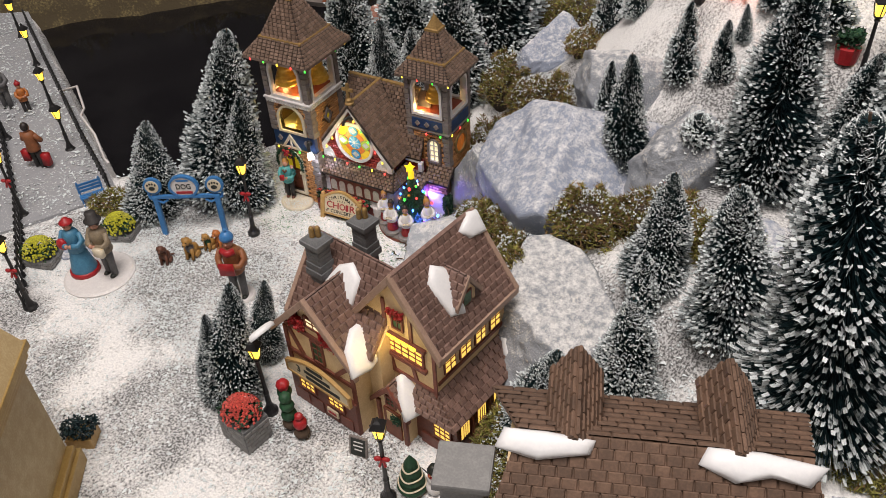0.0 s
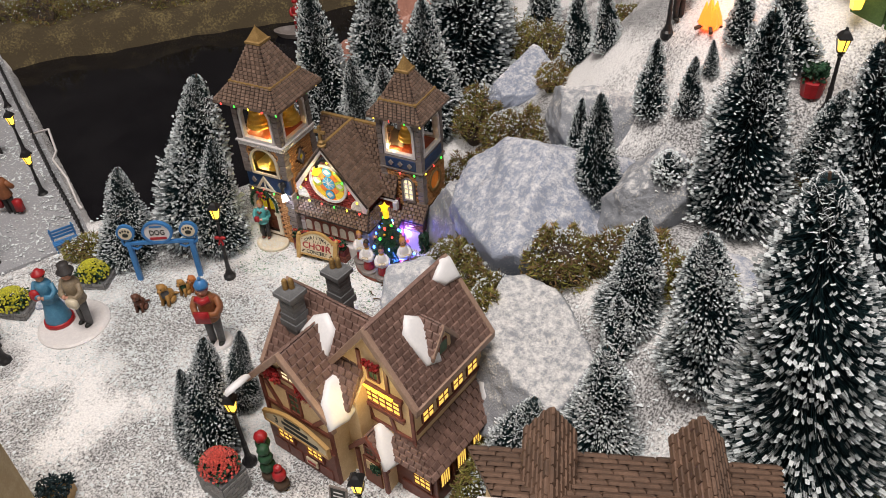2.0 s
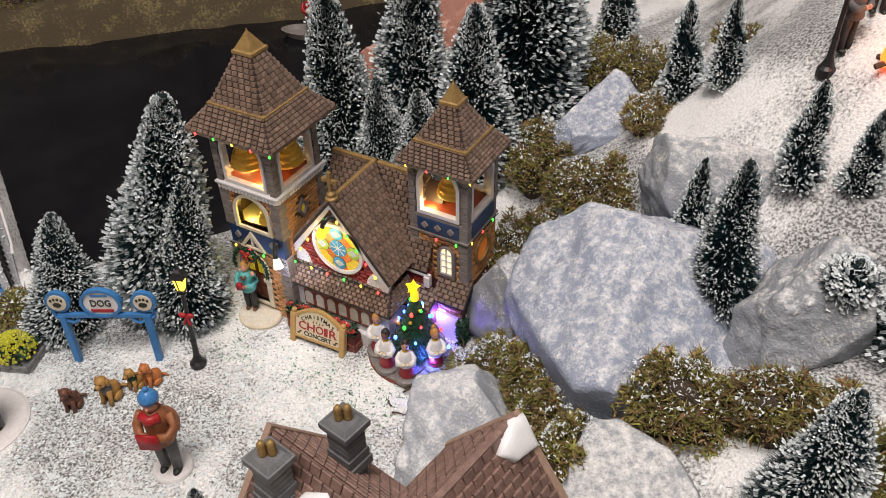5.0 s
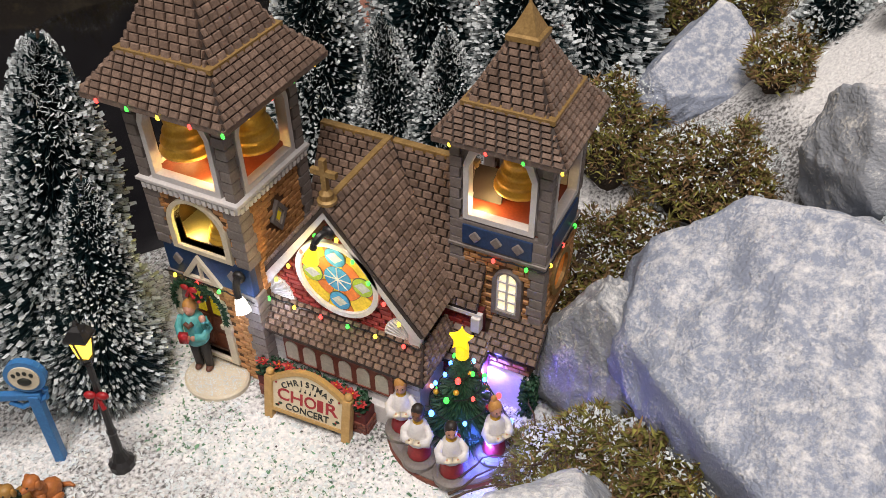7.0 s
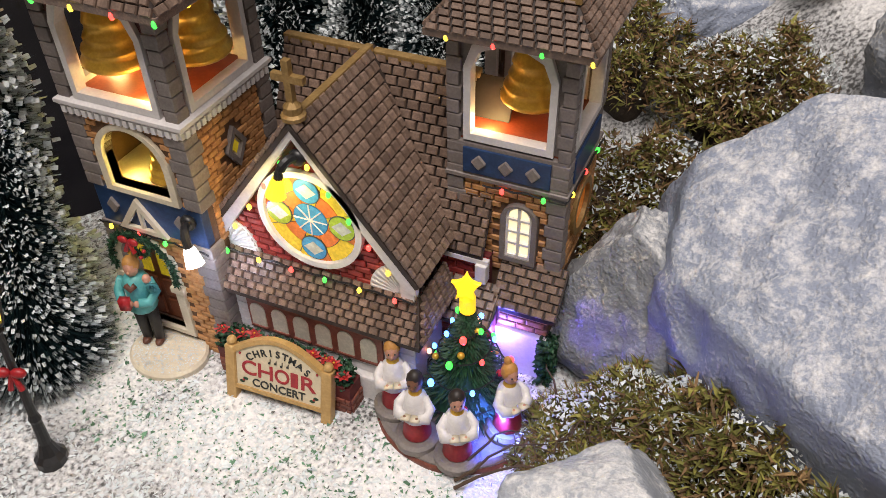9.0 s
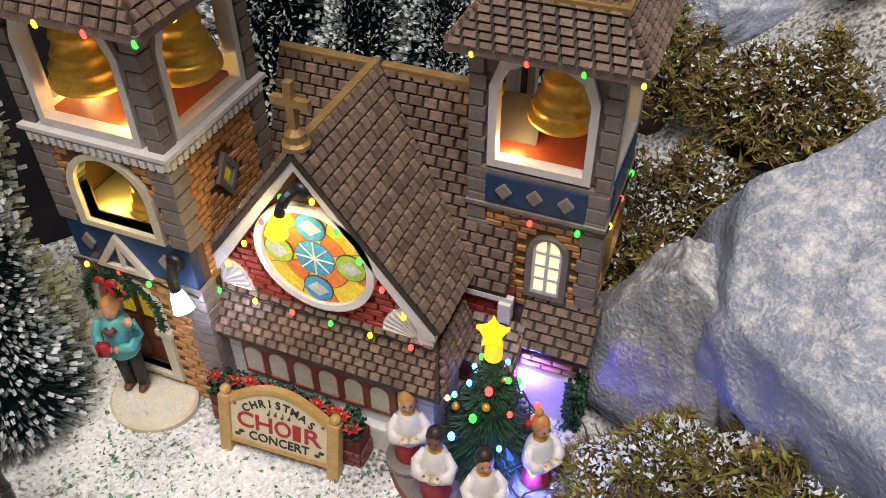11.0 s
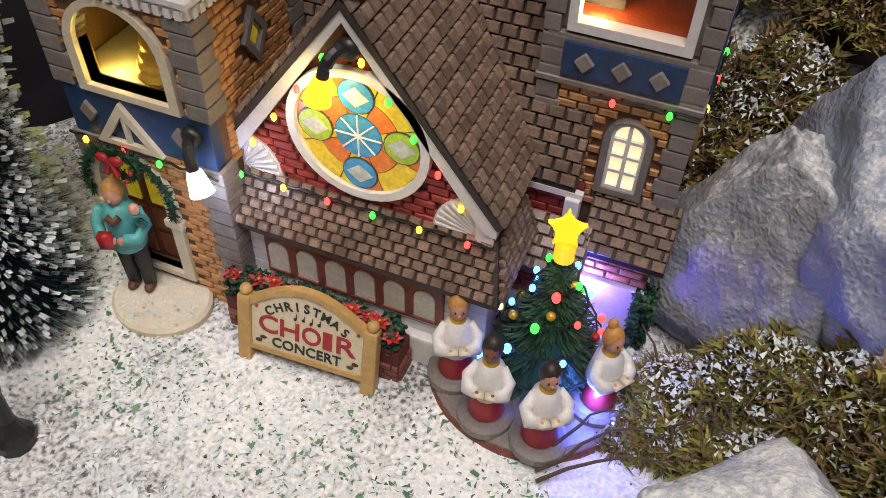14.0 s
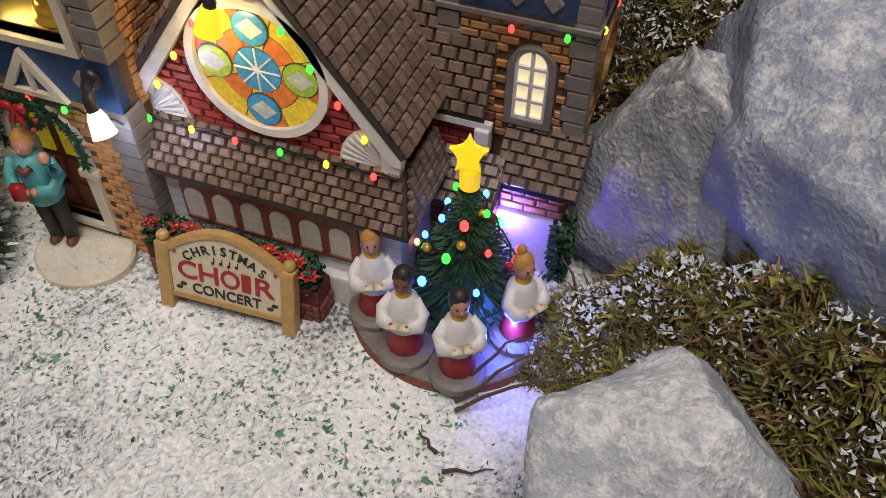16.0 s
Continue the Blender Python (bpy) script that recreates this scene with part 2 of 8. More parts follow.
def piece_mesh(mat):
    """One little block with worn shoulders, 1 x 1 x 1, shared by all alike pieces of a material."""
    if mat.name not in PIECES:
        me = bpy.data.meshes.new("piece_" + mat.name)
        v = [(-.5, -.5, 0), (.5, -.5, 0), (.5, .5, 0), (-.5, .5, 0), (-.5, -.5, .65), (.5, -.5, .65), (.5, .5, .65), (-.5, .5, .65), (-.43, -.4, 1), (.43, -.4, 1), (.43, .4, 1), (-.43, .4, 1)]
        f = [(8, 9, 10, 11)]
        for a in (0, 4):
            f += [(a + i, a + (i + 1) % 4, a + 4 + (i + 1) % 4, a + 4 + i) for i in range(4)]
        me.from_pydata(v, [], f)
        me.materials.append(mat)
        PIECES[mat.name] = me
    return PIECES[mat.name]


def courses(name, mat, parent, o, u, v, span, rows, h, w, thick=0.0012, gap=0.0006, lift=0.0, skip=None, single=True, jitter=0.0, seed=1, vgap=None):
    """Rows of pieces on a plane from o: u along a row, v from row to row; span(v) gives each row's two ends. single: each piece an object."""
    rnd = random.Random(seed)
    u, v = Vector(u).normalized(), Vector(v).normalized()
    n = u.cross(v)
    if n.z < 0 or (abs(n.z) < 0.01 and n.y > 0.5):
        n = -n
    tilt = Matrix.Rotation(lift, 3, u)
    if (tilt @ v).dot(n) < v.dot(n) and lift:
        tilt = Matrix.Rotation(-lift, 3, u)
    v2, n2 = tilt @ v, tilt @ n
    allv, allf = [], []
    base = piece_mesh(mat)
    vg = gap if vgap is None else vgap
    for i in range(rows):
        vc = (i + 0.5) * h
        a, b = span(vc)
        x = a - (w * 0.5 if i % 2 else 0)
        while x < b - w * 0.12:
            x0, x1 = max(x, a), min(x + w, b)
            x += w
            if x1 - x0 < w * 0.2:
                continue
            uc = (x0 + x1) / 2
            if skip and skip(uc, vc):
                continue
            c = Vector(o) + u * uc + v * vc + n * (jitter * rnd.uniform(-1, 1))
            sx, sy, sz = x1 - x0 - gap, h - vg, thick
            m3 = Matrix((u * sx, v2 * sy, n2 * sz)).transposed()
            m4 = Matrix.Translation(c) @ m3.to_4x4()
            if single:
                ob = new(name, base)
                ob.parent = parent
                ob.matrix_basis = m4
            else:
                k = len(allv)
                allv += [m4 @ q.co for q in base.vertices]
                allf += [tuple(k + q for q in p.vertices) for p in base.polygons]
    if not single and allv:
        return raw(name, allv, allf, mat, parent, kind="stuff")


# ---- ground ----
def smooth(a, b, x):
    t = min(max((x - a) / (b - a), 0.0), 1.0)
    return t * t * (3 - 2 * t)


def pier_side(x, y):
    """Distance to the right of the promenade's water edge (positive: over the water)."""
    p, q = Vector((-0.968, 0.934)), Vector((-1.466, 1.225))
    d = (q - p).normalized()
    r = Vector((x, y)) - p
    return r.x * d.y - r.y * d.x, r.dot(d)


def shore(y):
    """Where the village's ground ends and the water begins, by y."""
    return -1.0 + 0.1 * smooth(0.95, 1.06, y) + 0.1 * smooth(1.04, 1.2, y) + 0.12 * smooth(1.2, 1.5, y) - 0.15 * smooth(1.6, 2.2, y)


def in_water(x, y):
    side, along = pier_side(x, y)
    a = smooth(-0.01, 0.03, side) if along > -0.05 else 0.0
    b = smooth(0.0, 0.05, shore(y) - x)
    c = 1 - smooth(0.0, 0.04, y - 1.65 - 1.0 * (x + 1.5))
    return min(a, b, c)


def height(x, y):
    hill = 0.165 * smooth(-0.45, -0.12, x - 0.16 * (1 - smooth(0.8, 0.98, y))) * smooth(0.3, 0.6, y)
    back = 0.12 * smooth(1.08, 1.4, y) * smooth(-0.62, -0.25, x) + 0.07 * smooth(1.15, 1.35, y) * smooth(-0.85, -0.6, x)
    far = 0.04 * smooth(1.5, 2.0, y) * smooth(-0.7, -0.2, x)
    lump = 0.004 * noise.noise((x * 14, y * 14, 0)) + 0.0015 * noise.noise((x * 50, y * 50, 3))
    wet = in_water(x, y)
    return (hill + back + far + lump) * (1 - wet) - 0.09 * wet


def on(x, y, dz=0.0):
    return (x, y, height(x, y) + dz)


def ground_material():
    mat = bpy.data.materials.new("snow_over_gravel")
    mat.use_nodes = True
    nt = mat.node_tree
    b = nt.nodes["Principled BSDF"]
    b.inputs["Roughness"].default_value = 0.8
    geo = nt.nodes.new("ShaderNodeNewGeometry")

    def tex(scale, detail):
        n = nt.nodes.new("ShaderNodeTexNoise")
        n.inputs["Scale"].default_value, n.inputs["Detail"].default_value = scale, detail
        nt.links.new(geo.outputs["Position"], n.inputs["Vector"])
        return n.outputs["Fac"]

    def ramp(fac, lo, hi, c0, c1):
        r = nt.nodes.new("ShaderNodeValToRGB")
        r.color_ramp.elements[0].position, r.color_ramp.elements[0].color = lo, (*c0, 1)
        r.color_ramp.elements[1].position, r.color_ramp.elements[1].color = hi, (*c1, 1)
        nt.links.new(fac, r.inputs[0])
        return r.outputs[0]

    def mix(f, a, c):
        m_ = nt.nodes.new("ShaderNodeMix")
        m_.data_type = "RGBA"
        nt.links.new(f, m_.inputs[0])
        nt.links.new(a, m_.inputs[6])
        nt.links.new(c, m_.inputs[7])
        return m_.outputs[2]

    snow = ramp(tex(500, 4), 0.35, 0.62, (0.66, 0.66, 0.67), (0.87, 0.87, 0.86))
    gravel = ramp(tex(420, 4), 0.4, 0.6, (0.1, 0.1, 0.1), (0.55, 0.56, 0.57))
    add = nt.nodes.new("ShaderNodeMath")
    add.operation = "MULTIPLY_ADD"
    nt.links.new(tex(350, 2), add.inputs[0])
    add.inputs[1].default_value = 0.35
    nt.links.new(tex(7.5, 4), add.inputs[2])
    patch = ramp(add.outputs[0], 0.6, 0.72, (0, 0, 0), (1, 1, 1))
    nt.links.new(mix(patch, snow, gravel), b.inputs["Base Color"])
    bp = nt.nodes.new("ShaderNodeBump")
    bp.inputs["Strength"].default_value, bp.inputs["Distance"].default_value = 0.7, 0.0015
    nt.links.new(tex(500, 4), bp.inputs["Height"])
    nt.links.new(bp.outputs[0], b.inputs["Normal"])
    return mat


M["ground"] = ground_material()


def build_ground():
    xs = np.concatenate([np.arange(-3.2, -1.6, 0.05), np.arange(-1.6, 0.5, 0.0125), np.arange(0.5, 2.6, 0.07)])
    ys = np.concatenate([np.arange(-1.6, 0.3, 0.06), np.arange(0.3, 2.3, 0.0125), np.arange(2.3, 4.2, 0.06)])
    v = [(x, y, height(x, y)) for y in ys for x in xs]
    n = len(xs)
    f = [(j * n + i, j * n + i + 1, (j + 1) * n + i + 1, (j + 1) * n + i) for j in range(len(ys) - 1) for i in range(n - 1)]
    ob = raw("ground", v, f, M["ground"], smooth=True)
    tagged(ob, "snow powder strewn over grey gravel, rising into a hill", "ground", kind="structure")


build_ground()
wm = material("black_water", (0.012, 0.012, 0.014), 0.08, dark=(0.004, 0.004, 0.006), scale=8, fine=30, bump=0.03, spec=0.5)
ob = raw("water", [(-3.2, 0.5, -0.03), (-0.3, 0.5, -0.03), (-0.3, 4.2, -0.03), (-3.2, 4.2, -0.03)], [(0, 1, 2, 3)], wm)
tagged(ob, "still black water of a model pond", "water", kind="structure")


# ---- hall round the display ----
hall = material("hall_wall_paint", (0.3, 0.28, 0.26), 0.9, scale=3, fine=30, bump=0.1)
for nm, c in (("wall_north", (-4.2, 4.2, 4.2, 4.3)), ("wall_south", (-4.2, 4.2, -3.3, -3.2)), ("wall_west", (-4.3, -4.2, -3.3, 4.3)), ("wall_east", (4.2, 4.3, -3.3, 4.3))):
    ob = part(nm, box(c[0], c[1], c[2], c[3], -0.9, 3.2), hall, None)
    tagged(ob, "plain dim wall of the exhibition hall", "wall", kind="structure")
tagged(part("floor", box(-4.2, 4.2, -3.2, 4.2, -1.0, -0.9), hall, None), "plain dim hall floor below the display", "floor", kind="structure")


# ---- rocks ----
def rock(name, at, half, seed, mat, turn=0.0, tilt=(0, 0), planes=13, sub=6, rough=0.05, faces=(), group="rocks on the hill", label="grey angular granite boulder dusted with snow"):
    rnd = random.Random(seed)
    ns = []
    for _ in range(planes):
        d = Vector((rnd.gauss(0, 1), rnd.gauss(0, 1), rnd.gauss(0, 1))).normalized()
        ns.append((d, rnd.uniform(0.5, 0.85)))
    ns += [(Vector(f[:3]).normalized(), f[3]) for f in faces]
    bm = bmesh.new()
    bmesh.ops.create_icosphere(bm, subdivisions=sub, radius=1.0)
    off = Vector((seed * 3.1, seed * 1.7, 0))
    hx, hy, hz = half
    for q in bm.verts:
        d = q.co.normalized()
        r = 1.15
        for nrm, k in ns:
            c = d.dot(nrm)
            if c > 0.05:
                r = min(r, k / c)
        r += rough * noise.noise(d * 2.5 + off) + rough * 0.55 * noise.noise(d * 7 + off) + rough * 0.3 * abs(noise.noise(d * 19 + off)) + rough * 0.18 * noise.noise(d * 45 + off) + rough * 0.1 * noise.noise(d * 110 + off)
        q.co = Vector((d.x * r * hx, d.y * r * hy, d.z * r * hz))
    ob = part(name, bm, mat, None)
    for p in ob.data.polygons:
        p.use_smooth = True
    ob.matrix_basis = pose(*at, tilt[0], tilt[1], turn)
    return tagged(ob, label, "rock", group)


ROCKS = [
    ((-0.225, 0.905, 0.075), (0.115, 0.09, 0.08), 5, "rock_pale", 10, (0, 5)),
    ((-0.402, 0.965, 0.0), (0.105, 0.088, 0.078), 12, "rock_snowy", 15, (-8, 5)),
    ((-0.175, 1.1, 0.16), (0.07, 0.06, 0.1), 6, "rock_pale", 30, (0, 0)),
    ((-0.045, 0.985, 0.13), (0.1, 0.085, 0.085), 9, "rock", 60, (10, 0)),
    ((-0.295, 1.265, 0.15), (0.085, 0.06, 0.07), 10, "rock_pale", 20, (0, 15)),
    ((-0.46, 1.37, 0.12), (0.05, 0.085, 0.05), 14, "rock", -25, (25, 0)),
    ((0.05, 0.71, 0.12), (0.08, 0.07, 0.07), 21, "rock", 10, (0, 0)),
    ((-0.91, 0.8, -0.005), (0.03, 0.02, 0.025), 22, "rock", 10, (0, 0)),
    ((-0.85, 1.5, 0.02), (0.07, 0.06, 0.09), 23, "rock_pink", 10, (0, 0)),
    ((-0.8, 1.62, 0.04), (0.08, 0.07, 0.1), 24, "rock_pink", 50, (0, 0)),
    ((0.09, 1.68, 0.3), (0.1, 0.1, 0.14), 25, "rock_pink", 50, (0, 0)),
]
rock("rock", (-0.325, 1.115, 0.07), (0.155, 0.145, 0.15), 3, M["rock"], 0, (0, 0), 3, 6, 0.04, ((-0.483, -0.341, 0.806, 0.68), (0.55, -0.25, 0.8, 0.74), (-1, -0.15, 0.15, 0.74), (0.25, -1, -0.25, 0.8), (0.0, 0.75, 0.65, 0.78), (-0.6, 0.6, 0.5, 0.8), (1, -0.3, 0.2, 0.8), (-0.7, -0.7, -0.1, 0.62)), label="large blue-grey granite boulder speckled white with snow")
rock("rock", (-0.436, 1.12, 0.04), (0.05, 0.062, 0.115), 8, M["rock_pale"], 20, (0, 0), 4, 6, 0.05, ((-0.7, -0.7, 0.35, 0.6), (0.5, -0.7, 0.5, 0.62), (0.2, 0.8, 0.6, 0.7), (-0.5, 0.3, 0.8, 0.72)), label="steep pale grey boulder beside the church tower")
for at, half, seed, mt, turn, tilt in ROCKS:
    rock("rock", at, half, seed, M[mt], turn, tilt)


# ---- bottle-brush trees ----
def brush(seed, needles, frosted, taper=0.85, thick=1.0):
    """A tree 1 high: bristles round a twisted wire, their outer ends flocked white."""
    rnd = np.random.RandomState(seed)
    t = rnd.uniform(0, 1, needles) ** 1.25
    z = 0.06 + 0.92 * t
    turns = z * 190 + rnd.normal(0, 0.25, needles)
    ang = turns * 2 * math.pi
    wob = 1 + 0.1 * np.sin(ang * 1.0 + z * 9) + rnd.normal(0, 0.06, needles)
    R = (0.26 * (1 - t) ** taper + 0.022) * wob
    d = np.stack([np.cos(ang), np.sin(ang), 0.28 + rnd.normal(0, 0.12, needles) - 0.15 * (1 - t)], 1)
    root = np.stack([0 * z, 0 * z, z - 0.02], 1)
    tip = root + d * R[:, None]
    side = np.stack([-np.sin(ang), np.cos(ang), 0 * ang], 1)
    up = np.cross(d, side)

    turn = rnd.uniform(0, math.pi, needles)

    def spikes(a, b, w, idx, blunt=0.0):
        a, b, s, p = a[idx], b[idx], side[idx] * w, up[idx] * w
        s = s * np.cos(turn[idx])[:, None] + p * np.sin(turn[idx])[:, None]
        v = np.concatenate([a + s, a - s, b] if not blunt else [a + s, a - s, b + s * blunt, b - s * blunt], 0)
        k = len(idx)
        i = np.arange(k)
        f = np.stack([i, i + k, i + 2 * k] if not blunt else [i, i + k, i + 3 * k, i + 2 * k], 1)
        return v.tolist(), f.tolist()

    alln = np.arange(needles)
    green = spikes(root + (tip - root) * 0.1, tip, 0.003 * thick, alln)
    fr = np.nonzero(rnd.uniform(0, 1, needles) < frosted * (1.0 + 0.9 * np.sin(ang * 3.0 + z * 61) * np.sin(z * 47 + ang)))[0]
    at = rnd.uniform(0.74, 0.94, needles)[:, None]
    white = spikes(root + (tip - root) * at, root + (tip - root) * (at + 0.09 * thick ** 0.5), 0.0062 * thick, fr, 0.8)
    return green, white


def make_tree(seed, needles, frosted, label, taper=0.72, thick=1.0):
    (gv, gf), (wv, wf) = brush(seed, needles, frosted, taper, thick)
    tree = thing("pine_tree", label, "tree", group="bottle-brush pines")
    part("trunk", lathe([(0.02, -0.06), (0.016, 0.05), (0.01, 0.5), (0.004, 0.98)], 8), M["bark"], tree)
    crown = raw("crown", gv, gf, M["needle"], tree, kind="stuff")
    # Solid cone added inside the crown to block light between the bristles.
    bm = bmesh.new()
    core = lathe([(0.02, 0.07), (0.13, 0.09), (0.125, 0.2), (0.085, 0.45), (0.04, 0.75), (0.008, 0.95)], 10, bm=bm)
    part("inner_bristles", core, M["needle"], tree)
    raw("frost", wv, wf, M["frost"], tree, "white flocked needle tips", kind="stuff")
    return tree


TREES = [make_tree(1, 22000, 0.31, "dark green bottle-brush pine with frosted tips"), make_tree(2, 20000, 0.23, "dark green bottle-brush pine lightly frosted"), make_tree(3, 24000, 0.27, "dark green bottle-brush pine thick with snow"), make_tree(4, 20000, 0.16, "dark green bottle-brush pine with little frost"), make_tree(5, 5200, 0.3, "small dark green bottle-brush pine with coarse frosted bristles", thick=2.3)]
used = set()


def tree(kind, x, y, tip, width=1.0):
    """A pine from its foot at x, y to its tip."""
    foot = Vector((x, y, height(x, y) - 0.004))
    axis = tip - foot
    h = axis.length
    m = Matrix.Translation(foot) @ axis.to_track_quat("Z", "Y").to_matrix().to_4x4() @ pose(0, 0, 0, 0, 0, (x * 977 + y * 631) % 360) @ Matrix.Diagonal((h * width, h * width, h, 1))
    if kind not in used:
        used.add(kind)
        TREES[kind].matrix_basis = m
        return TREES[kind]
    s0 = TREES[kind].scale
    return copy_thing(TREES[kind], m @ Matrix.Diagonal((1 / s0[0], 1 / s0[1], 1 / s0[2], 1)))


# kind, foot x and y, tip x, y and z, width
ALL_TREES = [
    (0, -0.132, 0.800, -0.135, 0.799, 0.242, 0.90),
    (2, -0.059, 0.881, -0.081, 0.869, 0.329, 0.95),
    (1, 0.036, 0.808, -0.008, 0.784, 0.461, 0.90),
    (1, -0.149, 0.927, -0.144, 0.929, 0.284, 0.95),
    (4, -0.150, 0.899, -0.154, 0.897, 0.210, 0.85),
    (1, -0.228, 0.775, -0.195, 0.793, 0.154, 0.95),
    (4, -0.040, 0.769, -0.043, 0.767, 0.188, 1.10),
    (3, -0.250, 1.123, -0.253, 1.121, 0.294, 0.72),
    (4, -0.299, 1.180, -0.294, 1.183, 0.247, 0.62),
    (1, -0.091, 1.113, -0.088, 1.115, 0.420, 0.85),
    (1, -0.019, 1.157, -0.009, 1.163, 0.324, 0.95),
    (1, 0.056, 1.057, 0.007, 1.029, 0.443, 0.80),
    (4, -0.224, 1.235, -0.222, 1.236, 0.313, 0.75),
    (4, -0.174, 1.224, -0.174, 1.224, 0.303, 0.80),
    (4, -0.160, 1.257, -0.162, 1.256, 0.310, 0.80),
    (4, -0.369, 1.384, -0.374, 1.382, 0.299, 0.80),
    (4, -0.320, 1.354, -0.324, 1.352, 0.324, 0.75),
    (4, -0.537, 1.669, -0.539, 1.668, 0.228, 0.90),
    (4, -0.137, 1.283, -0.141, 1.281, 0.382, 0.80),
    (4, -0.071, 1.270, -0.100, 1.254, 0.409, 0.80),
    (0, -0.822, 1.000, -0.769, 1.030, 0.268, 0.85),
    (1, -0.780, 0.991, -0.748, 1.009, 0.186, 0.85),
    (1, -0.883, 0.917, -0.858, 0.931, 0.157, 0.95),
    (4, -0.875, 0.985, -0.861, 0.993, 0.069, 0.90),
    (1, -0.551, 0.695, -0.520, 0.713, 0.174, 0.70),
    (3, -0.553, 0.760, -0.534, 0.771, 0.124, 0.65),
    (1, -0.561, 0.687, -0.549, 0.694, 0.133, 0.60),
    (3, -0.016, 0.783, 0.008, 0.796, 0.234, 0.90),
    (0, -0.755, 1.270, -0.755, 1.270, 0.300, 0.75),
    (0, -0.690, 1.350, -0.690, 1.350, 0.330, 0.80),
    (2, -0.665, 1.230, -0.665, 1.230, 0.215, 0.80),
    (0, -0.615, 1.235, -0.615, 1.235, 0.210, 0.85),
    (2, -0.580, 1.300, -0.580, 1.300, 0.290, 0.90),
    (0, -0.575, 1.430, -0.575, 1.430, 0.410, 0.95),
]
for k, x, y, tx, ty, tz, w in ALL_TREES:
    tree(k, x, y, Vector((tx, ty, tz)), w)
tree(4, -0.165, 1.135, Vector((-0.16, 1.075, 0.26)), 1.25)


# ---- church ----
church = thing("church", "model brick church with two bell towers and a rose window", "church", kind="")


def roof_pyramid(cx, cy, levels):
    """A square roof from its levels (half width, z)."""
    bm = bmesh.new()
    rows = [[bm.verts.new((cx + sx * h, cy + sy * h, z)) for sx, sy in ((-1, -1), (1, -1), (1, 1), (-1, 1))] for h, z in levels]
    for p, q in zip(rows, rows[1:]):
        for k in range(4):
            bm.faces.new((p[k], p[(k + 1) % 4], q[(k + 1) % 4], q[k]))
    bm.faces.new(rows[0][::-1])
    bm.faces.new(rows[-1])
    return bm


LX, LY, LH = -0.6985, 1.077, 0.0365
RX, RY, RH = -0.52, 1.1415, 0.0315
M["red_leaf"] = material("poinsettia_red", (0.55, 0.03, 0.03), 0.5, scale=200, bump=0.1, vary=0.25)
M["leaf"] = material("garland_green", (0.025, 0.1, 0.04), 0.6, dark=(0.01, 0.045, 0.02), scale=200, bump=0.2, vary=0.35)
M["glass_blue"] = material("blue_leaded_glass", (0.06, 0.32, 0.6), 0.25, scale=250, bump=0.15, emit=0.25)
M["glass_yellow"] = material("yellow_leaded_glass", (0.8, 0.58, 0.03), 0.25, scale=250, bump=0.15, emit=0.3)
M["glass_green"] = material("green_leaded_glass", (0.4, 0.58, 0.05), 0.25, scale=250, bump=0.15, emit=0.25)
M["glass_orange"] = material("orange_leaded_glass", (0.72, 0.2, 0.03), 0.25, scale=250, bump=0.15, emit=0.3)
M["glass_pale"] = material("pale_leaded_glass", (0.62, 0.68, 0.62), 0.25, scale=250, bump=0.15, emit=0.12)
M["lead"] = material("lead_line", (0.07, 0.08, 0.06), 0.5, bump=0)
M["lit_pane"] = glow("warm_lit_pane", (1.0, 0.85, 0.5), 0.75)
M["cream_pane"] = material("cream_painted_pane", (0.66, 0.62, 0.5), 0.35, scale=200, bump=0.1, emit=0.06)
M["tan_join"] = M["mortar"]


def place(o, along, up=(0, 0, 1)):
    """Local x along a wall, z up, y into it."""
    x = Vector(along).normalized()
    z = Vector(up)
    y = z.cross(x)
    return Matrix.Translation(o) @ Matrix((x, y, z)).transposed().to_4x4()


def wall_with_hole(w, h, hole, depth, m):
    """A slab w x h (x from -w/2) with an opening of the outline hole cut through it."""
    bm = bmesh.new()
    n = len(hole)
    cx, cz = sum(p[0] for p in hole) / n, sum(p[1] for p in hole) / n

    def out(p):
        dx, dz = p[0] - cx, p[1] - cz
        k = min([c for c in ((w / 2 - cx) / dx if dx > 1e-9 else 9e9, (-w / 2 - cx) / dx if dx < -1e-9 else 9e9, (h - cz) / dz if dz > 1e-9 else 9e9, -cz / dz if dz < -1e-9 else 9e9)])
        return (cx + dx * k, cz + dz * k)
    pts = []
    for i, p in enumerate(hole):
        pts.append(p)
        q = hole[(i + 1) % n]
        pts += [(p[0] + (q[0] - p[0]) * t, p[1] + (q[1] - p[1]) * t) for t in (0.25, 0.5, 0.75)]
    outer = [out(p) for p in pts]
    # draw the outline's nearest points into the slab's corners
    for c in ((-w / 2, 0), (w / 2, 0), (w / 2, h), (-w / 2, h)):
        i = min(range(len(outer)), key=lambda j: (outer[j][0] - c[0]) ** 2 + (outer[j][1] - c[1]) ** 2)
        outer[i] = c
    return ring(outer, pts, depth, m, bm)


def quoins(parent, x, y, z0, z1, sx, sy, size=0.0105, course=0.0078):
    """Grey corner stones, one on another; sx, sy: to which side of the corner they go."""
    k, z = 0, z0
    while z < z1 - 0.002:
        a = size if k % 2 else size * 0.82
        b = size * 0.82 if k % 2 else size
        e = 0.0012
        xs = sorted((x - sx * e, x + sx * a))
        ys = sorted((y - sy * e, y + sy * b))
        part("quoin", box(xs[0], xs[1], ys[0], ys[1], z + 0.0003, min(z + course, z1) - 0.0003, bevel=0.0006), M["quoin"], parent)
        z += course
        k += 1


